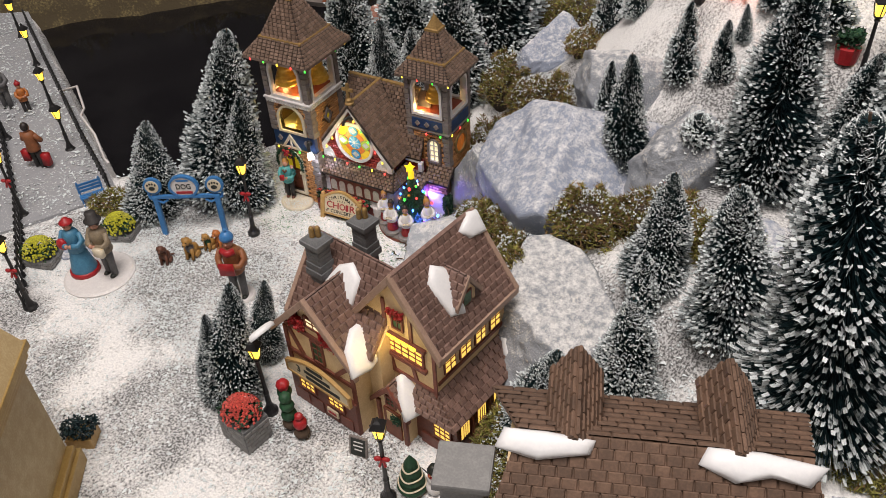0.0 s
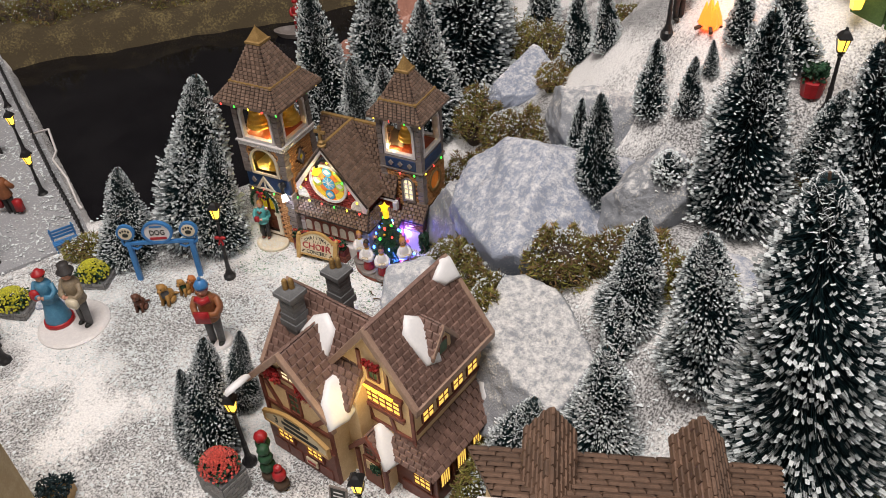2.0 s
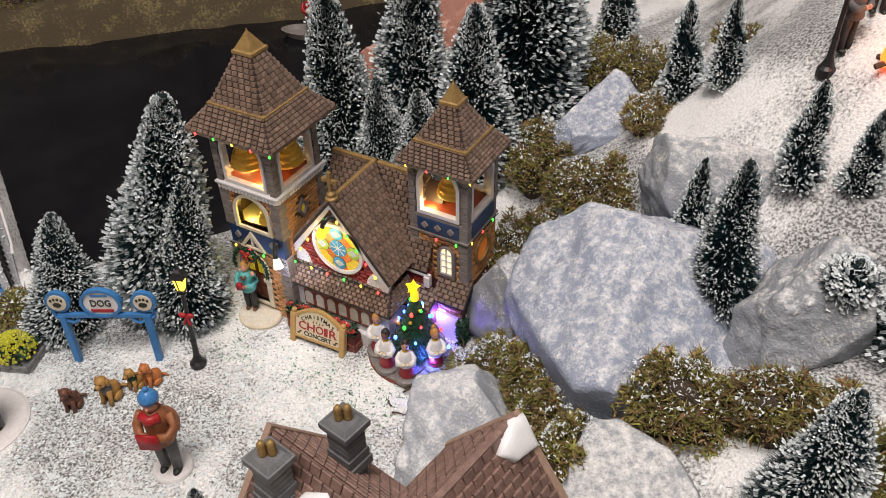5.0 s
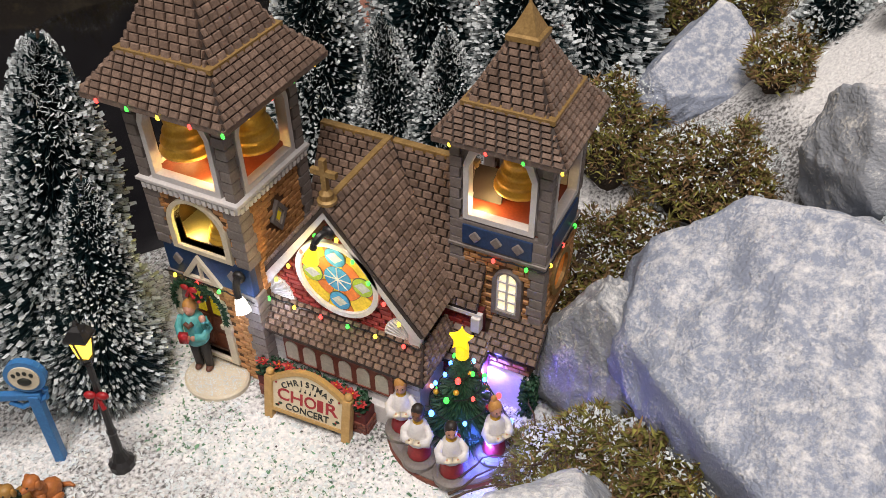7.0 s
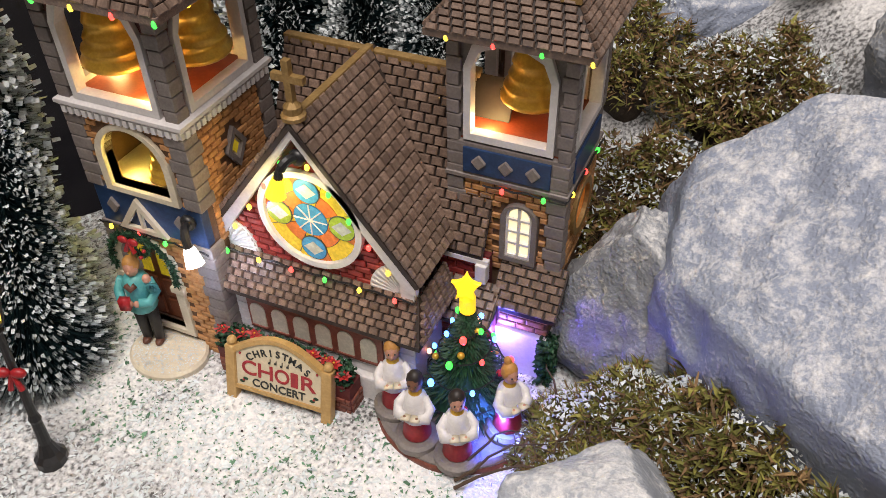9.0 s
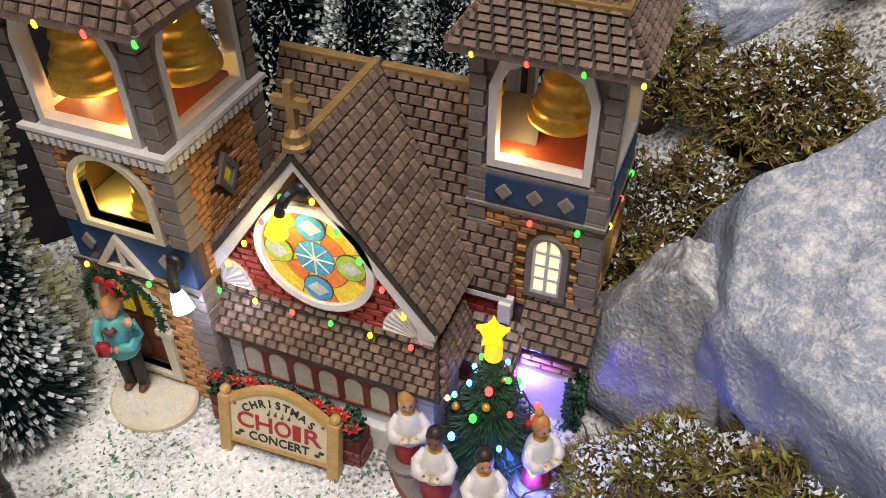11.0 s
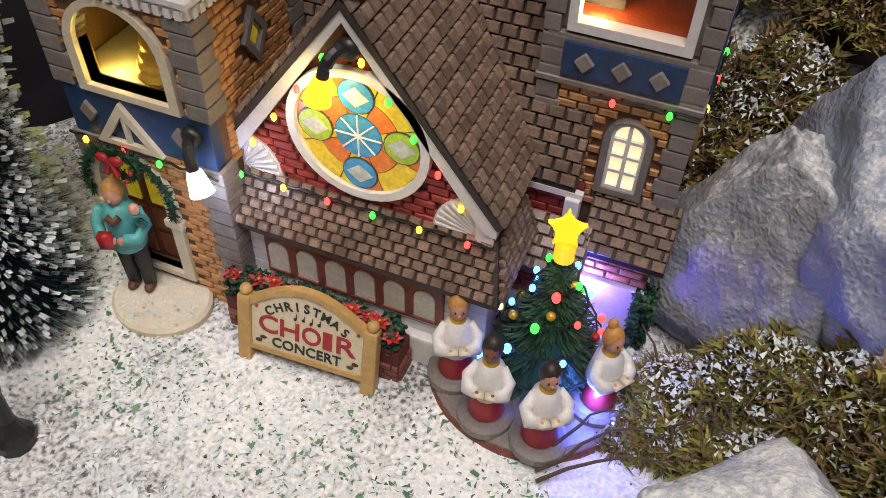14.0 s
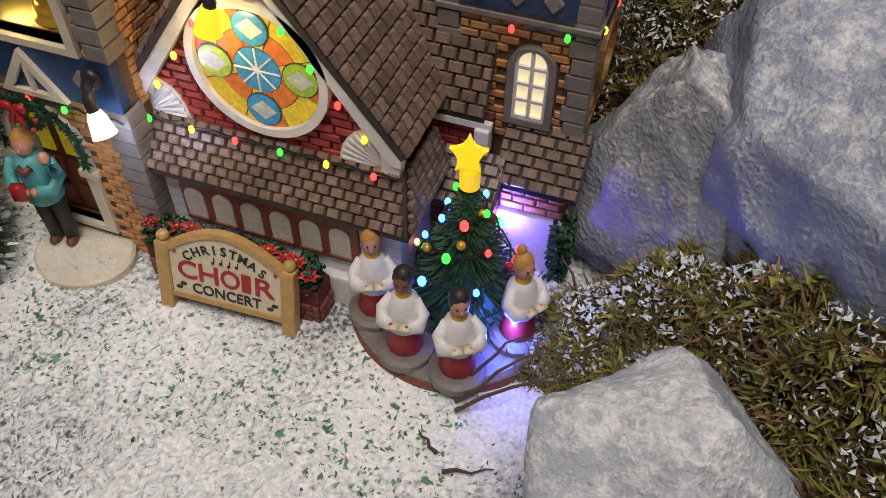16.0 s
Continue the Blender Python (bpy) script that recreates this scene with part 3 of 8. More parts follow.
def bell(parent, x, y, z, r=0.0185):
    """A cast bell hanging below z."""
    pr = [(0.0, -2.0), (0.9, -2.0), (1.0, -1.9), (1.0, -1.78), (0.9, -1.68), (0.88, -1.56), (0.92, -1.5), (0.9, -1.42), (0.8, -1.36), (0.76, -1.2), (0.79, -1.14), (0.75, -1.06), (0.68, -0.98), (0.64, -0.75), (0.69, -0.7), (0.65, -0.6), (0.57, -0.35), (0.42, -0.12), (0.2, 0.0), (0.0, 0.02)]
    b = part("bell", lathe([(max(a, 0.001) * r, c * r) for a, c in pr], 24, (x, y, z)), M["gold"], parent, "bright gold cast bell", smooth=True)
    return b


def shingles(parent, o, u, v, span, rows, h, w, single=False, seed=1, thick=0.0022, mat="shingle"):
    return courses("shingle", M[mat], parent, o, u, v, span, rows, h, w, thick=thick, gap=0.0012, vgap=0.0006, lift=0.1, single=single, seed=seed, jitter=0.0002)


def tower_roof(parent, cx, cy, levels, rows, h, w, single=False):
    roof = part("tower_roof", roof_pyramid(cx, cy, levels), M["underlay"], parent, "brown shingled spire roof")
    for (h0, z0), (h1, z1), nr in zip(levels, levels[1:], rows):
        L = math.hypot(h0 - h1, z1 - z0)
        for u, c in (((1, 0, 0), (0, -1)), ((0, 1, 0), (1, 0)), ((-1, 0, 0), (0, 1)), ((0, -1, 0), (-1, 0))):
            u = Vector(u)
            cdir = Vector((c[0], c[1], 0))
            o = Vector((cx, cy, z0)) + cdir * h0
            v = (Vector((0, 0, z1 - z0)) - cdir * (h0 - h1)).normalized()
            front = c in ((0, -1), (1, 0))
            courses("shingle", M["shingle"], roof, o + v * 0.0002, u, v, lambda q, h0=h0, h1=h1, L=L: (-(h0 + (h1 - h0) * q / L), h0 + (h1 - h0) * q / L), nr + 2, L / (nr + 2), w * 0.85, thick=0.0021, gap=0.0012, vgap=0.0006, lift=0.1, single=single and front, seed=3)
    h1, z1 = levels[1]
    part("roof_band", roof_pyramid(cx, cy, [(h1 + 0.0028, z1 - 0.0015), (h1 + 0.0028, z1 + 0.0014), (h1 - 0.001, z1 + 0.002)]), M["dull_gold"], roof)
    part("eave", roof_pyramid(cx, cy, [(levels[0][0] - 0.002, levels[0][1] - 0.003), (levels[0][0], levels[0][1] - 0.0028), (levels[0][0], levels[0][1] + 0.0006), (levels[0][0] - 0.003, levels[0][1] + 0.001)]), M["shingle"], roof)
    h2, z2 = levels[2]
    part("finial", roof_pyramid(cx, cy, [(h2 + 0.0045, z2 - 0.003), (h2 + 0.0045, z2), (h2 + 0.0025, z2 + 0.001), (0.0008, z2 + 0.0165), (0.0004, z2 + 0.019)]), M["dull_gold"], roof, "gold pyramid cap")
    return roof


def belfry(parent, cx, cy, half, z0, z1, faces, post, pier):
    """The open bell chamber: floor, corner posts, arched white frames."""
    part("belfry_floor", box(cx - half + 0.002, cx + half - 0.002, cy - half + 0.002, cy + half - 0.002, z0 - 0.002, z0 + 0.001), M["terracotta"], parent, "terracotta red belfry floor")
    part("belfry_ceiling", box(cx - half + 0.001, cx + half - 0.001, cy - half + 0.001, cy + half - 0.001, z1, z1 + 0.003), M["maroon"], parent)
    for sx in (-1, 1):
        for sy in (-1, 1):
            x0, y0 = cx + sx * half, cy + sy * half
            quoins(parent, x0, y0, z0 - 0.002, z1, -sx, -sy, size=post)
    w = 2 * half - 2 * post
    hh = z1 - z0
    fw = w + 0.001
    arch_in = [(-fw / 2 + 0.0055, 0.004), (fw / 2 - 0.0055, 0.004), (fw / 2 - 0.0055, hh * 0.68), (fw / 2 - 0.0095, hh * 0.84), (fw / 2 - 0.02, hh * 0.93), (-fw / 2 + 0.02, hh * 0.93), (-fw / 2 + 0.0095, hh * 0.84), (-fw / 2 + 0.0055, hh * 0.68)]
    arch_out = [(-fw / 2 + 0.0018, 0.0), (fw / 2 - 0.0018, 0.0), (fw / 2 - 0.0018, hh * 0.7), (fw / 2 - 0.006, hh * 0.9), (fw / 2 - 0.017, hh * 0.995), (-fw / 2 + 0.017, hh * 0.995), (-fw / 2 + 0.006, hh * 0.9), (-fw / 2 + 0.0018, hh * 0.7)]
    for f in faces:
        along = {"front": (1, 0, 0), "right": (0, 1, 0), "back": (-1, 0, 0), "left": (0, -1, 0)}[f]
        nrm = Vector((along[1], -along[0], 0))
        o = Vector((cx, cy, z0)) + nrm * half
        m = place(o, along)
        part("belfry_pier", wall_with_hole(fw + 0.004, hh, arch_out, 0.003, m @ Matrix.Translation((0, 0.0015, 0))), pier, parent)
        part("belfry_frame", ring(arch_out, arch_in, 0.0065, m @ Matrix.Translation((0, -0.0012, 0))), M["white"], parent, "white arched bell opening frame")


def bulb(parent, at, colour, r=0.0021):
    return part("bulb", ball(at, r, sub=2, squash=(1, 1, 1.5)), BULBS[colour], parent, smooth=True)


BULBS = {"red": glow("red_bulb", (1.0, 0.05, 0.04), 3.0), "green": glow("green_bulb", (0.05, 0.9, 0.06), 2.2), "yellow": glow("yellow_bulb", (1.0, 0.7, 0.05), 2.6), "pink": glow("pink_bulb", (1.0, 0.35, 0.25), 3.0), "blue": glow("blue_bulb", (0.05, 0.2, 1.0), 9.0)}


def light_string(parent, pts, n, first=0, wire=0.0006, r=0.0013):
    """A black wire along pts with coloured bulbs at even steps."""
    pts = [Vector(p) for p in pts]
    lens = [0.0]
    for a, b in zip(pts, pts[1:]):
        lens.append(lens[-1] + (b - a).length)

    def at(d):
        for i in range(len(pts) - 1):
            if d <= lens[i + 1] + 1e-9:
                return pts[i].lerp(pts[i + 1], (d - lens[i]) / max(lens[i + 1] - lens[i], 1e-6))
        return pts[-1]
    steps = [at(lens[-1] * k / 40) for k in range(41)]
    part("light_wire", tube([p + Vector((0, 0, -0.0006 * math.sin(i * 1.3))) for i, p in enumerate(steps)], wire, 5), M["black"], parent)
    seq = ["yellow", "red", "green", "yellow", "red", "green"]
    for k in range(n):
        bulb(parent, at(lens[-1] * (k + 0.5) / n) + Vector((0, -0.0012, -0.0008)), seq[(k + first) % 6], r)


def build_left_tower():
    f = LY - LH
    wall = part("tower_core", box(LX - LH + 0.012, LX + LH - 0.002, f + 0.012, LY + LH, -0.01, 0.0885), M["mortar"], church)
    # lower stage: door
    door_x = -0.713 - LX
    hole = arch(0.033, 0.067, 12, door_x, 0.013)
    part("tower_front", wall_with_hole(2 * LH - 0.002, 0.09, hole, 0.008, place((LX, f + 0.001, 0), (1, 0, 0))), M["mortar"], church)
    door = part("door", prism(arch(0.033, 0.066, 12, door_x, 0.013), 0.002, place((LX, f + 0.006, 0), (1, 0, 0))), M["wood"], church, "arched brown panelled wooden door")
    for dx in (-0.0075, 0.0075):
        for z0, z1 in ((0.016, 0.03), (0.033, 0.046)):
            part("door_panel", box(LX + door_x + dx - 0.0055, LX + door_x + dx + 0.0055, f + 0.0045, f + 0.0062, z0, z1, bevel=0.0008), M["wood"], door)
        part("door_pane", prism(arch(0.009, 0.02, 8, door_x + dx, 0.05), 0.002, place((LX, f + 0.0048, 0), (1, 0, 0))), M["glass_yellow"], door, "yellow door pane")
    ro = arch(0.045, 0.075, 12, door_x, 0.01)
    ri = arch(0.033, 0.067, 12, door_x, 0.013)
    part("door_surround", ring(ro, ri, 0.006, place((LX, f - 0.0015, 0), (1, 0, 0))), M["cream"], church, "cream arched door surround")
    for s in (-1, 1):
        part("impost", box(LX + door_x + s * 0.0195 - 0.0048, LX + door_x + s * 0.0195 + 0.0048, f - 0.003, f + 0.002, 0.046, 0.0505, bevel=0.0008), M["cream"], church)
    inside = lambda u, v: (abs(u - (door_x + LX)) < 0.024 and v < 0.087) and ((u - door_x - LX) ** 2 + max(0, v - 0.062) ** 2 < 0.0238 ** 2)
    courses("brick", M["brick_tan"], church, (0, f + 0.001, 0), (1, 0, 0), (0, 0, 1), lambda v: (LX - LH + 0.009, LX + LH - 0.009), 23, 0.0039, 0.0088, thick=0.0014, gap=0.0008, skip=inside, single=True, jitter=0.0003)
    for sx in (-1, 1):
        quoins(church, LX + sx * LH, f, -0.004, 0.089, -sx, 1, size=0.0125)
        quoins(church, LX + sx * LH, f, 0.1135, 0.158, -sx, 1, size=0.0115)
    # right flank
    side = part("tower_flank", box(LX + LH - 0.004, LX + LH - 0.0012, f + 0.004, LY + LH, -0.01, 0.16), M["mortar"], church)
    courses("brick", M["brick_tan"], side, (LX + LH - 0.0012, 0, 0.086), (0, 1, 0), (0, 0, 1), lambda v: (f + 0.01, LY + LH - 0.009), 18, 0.0039, 0.0088, thick=0.0014, gap=0.0008, single=True, jitter=0.0003, skip=lambda u, v: abs(u - LY) + abs(v - 0.047) * 0.75 < 0.0125)
    quoins(church, LX + LH, LY + LH, 0.06, 0.158, -1, -1, size=0.0105)
    part("tower_back", box(LX - LH, LX + LH - 0.0015, LY + LH - 0.003, LY + LH - 0.0005, 0, 0.16), M["mortar"], church)
    part("tower_left_flank", box(LX - LH + 0.0005, LX - LH + 0.003, f + 0.008, LY + LH - 0.001, 0, 0.16), M["mortar"], church)
    # diamond window
    mm = place((LX + LH - 0.0005, LY, 0.133), (0, 1, 0))
    di = lambda k: [(0, -0.0125 * k), (0.0085 * k, 0), (0, 0.0125 * k), (-0.0085 * k, 0)]
    dw = part("diamond_window", ring(di(1.0), di(0.62), 0.003, mm @ Matrix.Translation((0, -0.002, 0))), M["quoin"], church, "grey diamond-shaped window frame")
    part("pane", prism(di(0.64), 0.001, mm), M["cream"], dw)
    part("pane_glass", prism(di(0.36), 0.001, mm @ Matrix.Translation((0, -0.0006, 0))), M["glass_yellow"], dw)
    # blue frieze
    part("frieze", box(LX - LH + 0.001, LX + LH - 0.001, f - 0.0002, f + 0.006, 0.0885, 0.1135, bevel=0.0006), M["blue"], church, "navy blue painted frieze")
    ga = part("frieze_gable", ring([(-0.0165, 0.0), (0.0165, 0.0), (0, 0.023)], [(-0.0105, 0.0025), (0.0105, 0.0025), (0, 0.0168)], 0.003, place((LX - 0.0065, f - 0.0025, 0.0885), (1, 0, 0))), M["cream"], church, "cream open triangle ornament")
    part("strut", box(LX - 0.0075, LX - 0.0055, f - 0.002, f, 0.09, 0.104), M["cream"], ga)
    for dx in (-0.0245, 0.0205):
        part("diamond", prism([(0, -0.0055), (0.0042, 0), (0, 0.0055), (-0.0042, 0)], 0.002, place((LX + dx, f - 0.0018, 0.102), (1, 0, 0)), bevel=0.0005), M["quoin"], church)
    # upper stage
    z0, hh = 0.1135, 0.0465
    hole = arch(0.039, 0.0385, 14, 0, 0.0035)
    part("tower_front", wall_with_hole(2 * LH - 0.004, hh, hole, 0.006, place((LX, f + 0.001, z0), (1, 0, 0))), M["mortar"], church)
    part("arch_surround", ring(arch(0.048, 0.0445, 14, 0, 0.0002), hole, 0.008, place((LX, f - 0.0016, z0), (1, 0, 0))), M["cream"], church, "cream arched bell window surround")
    courses("brick", M["brick_tan"], church, (0, f + 0.001, z0), (1, 0, 0), (0, 0, 1), lambda v: (LX - LH + 0.0085, LX + LH - 0.0085), 12, 0.0039, 0.0088, thick=0.0014, gap=0.0008, single=True, jitter=0.0003, skip=lambda u, v: (u - LX) ** 2 + max(0.0, v - 0.022) ** 2 < 0.0245 ** 2)
    part("chamber_floor", box(LX - LH + 0.004, LX + LH - 0.005, f + 0.007, LY + LH - 0.004, z0 - 0.001, z0 + 0.003), M["cream"], church)
    part("chamber_back", box(LX - LH + 0.004, LX + LH - 0.005, LY + 0.02, LY + 0.022, z0 + 0.003, 0.158), M["maroon"], church)
    bell(church, LX + 0.007, f + 0.0155, 0.1425, 0.0115)
    # cornice
    co = part("cornice", roof_pyramid(LX, LY, [(LH - 0.001, 0.1575), (LH + 0.0012, 0.159), (LH + 0.0012, 0.1625), (LH + 0.003, 0.1645), (LH + 0.003, 0.1665), (LH, 0.168)]), M["white"], church, "white dentilled cornice")
    for k in range(17):
        t_ = -LH + 0.002 + k * (2 * LH - 0.004) / 16
        part("dentil", box(LX + t_ - 0.0013, LX + t_ + 0.0013, f - 0.0026, f, 0.1592, 0.1628), M["white"], co)
        part("dentil", box(LX + LH, LX + LH + 0.0026, LY + t_ - 0.0013, LY + t_ + 0.0013, 0.1592, 0.1628), M["white"], co)
    belfry(church, LX, LY, LH - 0.0005, 0.168, 0.2265, ("front", "right", "back", "left"), 0.008, M["maroon"])
    for x, y in ((-0.009, -0.018), (0.022, 0.004), (-0.021, 0.012)):
        bell(church, LX + x, LY + y, 0.2185, 0.0178)
    tower_roof(church, LX, LY + 0.002, [(0.052, 0.2285), (0.0315, 0.2515), (0.0075, 0.301)], (5, 9), 0.006, 0.0085, single=False)
    e = 0.0505
    light_string(church, [(LX - e, LY + 0.002 - e, 0.227), (LX + e, LY + 0.002 - e, 0.227), (LX + e, LY + 0.002 + e, 0.227)], 9, 1)
    light_string(church, [(LX - LH - 0.002, f - 0.002, 0.088), (LX + LH, f - 0.003, 0.087)], 4, 0)


def build_right_tower():
    f = RY - RH
    part("tower_front", box(RX - RH + 0.001, RX + RH - 0.001, f + 0.001, f + 0.008, 0.0, 0.128), M["mortar"], church)
    flank = part("tower_flank", box(RX + RH - 0.004, RX + RH - 0.001, f + 0.008, RY + RH, -0.01, 0.146), M["mortar"], church)
    part("tower_back", box(RX - RH, RX + RH - 0.001, RY + RH - 0.002, RY + RH, 0, 0.146), M["mortar"], church)
    part("tower_left_flank", box(RX - RH + 0.001, RX - RH + 0.004, f + 0.008, RY + RH - 0.002, 0.05, 0.146), M["mortar"], church)
    wx, wz = -0.5115, 0.076
    skipw = lambda u, v: (u - wx) ** 2 + max(0, abs(v - 0.03) - 0.009) ** 2 < 0.0115 ** 2
    courses("brick", M["brick_tan"], church, (0, f + 0.001, 0.066), (1, 0, 0), (0, 0, 1), lambda v: (RX - RH + 0.008, RX + RH - 0.008), 16, 0.0039, 0.0085, thick=0.0014, gap=0.0008, single=True, jitter=0.0003, skip=skipw)
    courses("brick", M["brick_tan"], flank, (RX + RH - 0.001, 0, 0.066), (0, 1, 0), (0, 0, 1), lambda v: (f + 0.009, RY + RH), 16, 0.0039, 0.0085, thick=0.0014, gap=0.0008, single=True, jitter=0.0003, skip=lambda u, v: (u - RY) ** 2 + (v - 0.033) ** 2 < 0.017 ** 2)
    quoins(church, RX + RH, f, 0.074, 0.145, -1, 1, size=0.0095)
    quoins(church, RX - RH, f, 0.1, 0.145, 1, 1, size=0.0095)
    # arched window
    m = place((wx, f, wz), (1, 0, 0))
    win = part("arched_window", ring(arch(0.0205, 0.0385, 12), arch(0.0145, 0.0345, 12, 0, 0.003), 0.005, m @ Matrix.Translation((0, -0.0028, 0))), M["quoin"], church, "grey arched window surround")
    part("pane", prism(arch(0.0145, 0.0345, 12, 0, 0.003), 0.001, m @ Matrix.Translation((0, -0.0004, 0))), M["lit_pane"], win)
    fr = ring(arch(0.0148, 0.0347, 12, 0, 0.003), arch(0.0118, 0.0318, 12, 0, 0.0045), 0.0016, m @ Matrix.Translation((0, -0.0018, 0)))
    box(-0.0007, 0.0007, 0, 0.0014, 0.004, 0.036, fr)
    bmf = bmesh.new()
    for z in (0.0125, 0.0205, 0.0285):
        box(-0.0065, 0.0065, -0.0019, -0.0004, z - 0.0007, z + 0.0007, bmf)
    box(-0.0008, 0.0008, -0.002, -0.0004, 0.0045, 0.036, bmf)
    bmf.transform(m)
    part("sash", ring(arch(0.0148, 0.0347, 12, 0, 0.003), arch(0.0118, 0.0318, 12, 0, 0.0045), 0.0016, m @ Matrix.Translation((0, -0.0018, 0))), M["white"], win)
    part("glazing_grid", bmf, M["white"], win)
    fr.free()
    # rose window on the flank
    mr = place((RX + RH, RY, 0.099), (0, 1, 0))
    circ = lambda r, n=24: [(r * math.cos(a), r * math.sin(a)) for a in np.linspace(0, 2 * math.pi, n, endpoint=False)]
    rw = part("round_window", ring(circ(0.017), circ(0.013), 0.004, mr @ Matrix.Translation((0, -0.0025, 0))), M["dull_gold"], church, "gold round flank window")
    part("pane", prism(circ(0.0132), 0.001, mr), M["glass_orange"], rw)
    # frieze and belfry
    part("frieze", box(RX - RH + 0.0005, RX + RH + 0.0005, f - 0.001, RY + RH, 0.1255, 0.146, bevel=0.0006), M["quoin"], church, "grey stone band")
    part("frieze_panel", box(RX - 0.0235, RX + 0.0235, f - 0.0022, f, 0.1285, 0.1435, bevel=0.0005), M["blue"], church, "navy blue frieze panel")
    for k in (-1, 0, 1):
        part("diamond", prism([(0, -0.0046), (0.0042, 0), (0, 0.0046), (-0.0042, 0)], 0.002, place((RX + k * 0.0145, f - 0.0036, 0.136), (1, 0, 0)), bevel=0.0005), M["quoin"], church)
    part("frieze_panel", box(RX + RH, RX + RH + 0.002, RY - 0.0235, RY + 0.0235, 0.1285, 0.1435, bevel=0.0005), M["blue"], church)
    part("ledge", roof_pyramid(RX, RY, [(RH, 0.123), (RH + 0.002, 0.1245), (RH + 0.002, 0.1265), (RH, 0.1275)]), M["quoin"], church)
    belfry(church, RX, RY, RH, 0.1475, 0.2055, ("front", "right", "back", "left"), 0.0066, M["quoin"])
    bell(church, RX + 0.004, RY - 0.008, 0.196, 0.0165)
    tower_roof(church, RX + 0.001, RY - 0.001, [(0.041, 0.208), (0.0255, 0.227), (0.0055, 0.2635)], (5, 8), 0.006, 0.0078)
    e = 0.04
    light_string(church, [(RX - e, RY - e, 0.2065), (RX + e, RY - e, 0.2065), (RX + e, RY + e, 0.2065)], 7, 3)
    light_string(church, [(RX - 0.012, f - 0.003, 0.123), (RX + RH + 0.002, f - 0.003, 0.1245), (RX + RH + 0.003, RY + RH, 0.124)], 5, 4)
    # skirt roof and base
    sk = part("skirt_roof", prism([(0, 0.052), (0, 0.0545), (0.02, 0.076), (0.02, 0.07)], RX + RH + 0.006 + 0.5205, Matrix.Translation((RX + RH + 0.006, f - 0.018, 0)) @ pose(0, 0, 0, 0, 0, 90)), M["underlay"], church)
    shingles(sk, (-0.5205, f - 0.018, 0.0545), (1, 0, 0), (0, 0.02, 0.0215), lambda v: (0, RX + RH + 0.006 + 0.5205), 6, 0.0049, 0.0078, single=True)
    part("base_wall", box(-0.5185, RX + RH, f - 0.0095, f + 0.001, -0.01, 0.06), M["mortar"], church)
    courses("brick", M["brick_tan"], church, (0, f - 0.0095, 0.034), (1, 0, 0), (0, 0, 1), lambda v: (-0.518, RX + RH), 5, 0.0044, 0.011, thick=0.0012, gap=0.0008, single=True)
    part("plinth", box(-0.519, RX + RH + 0.001, f - 0.0125, f, -0.01, 0.033, bevel=0.001), M["white"], church, "white painted plinth")


GX, GF = -0.6095, 1.0585


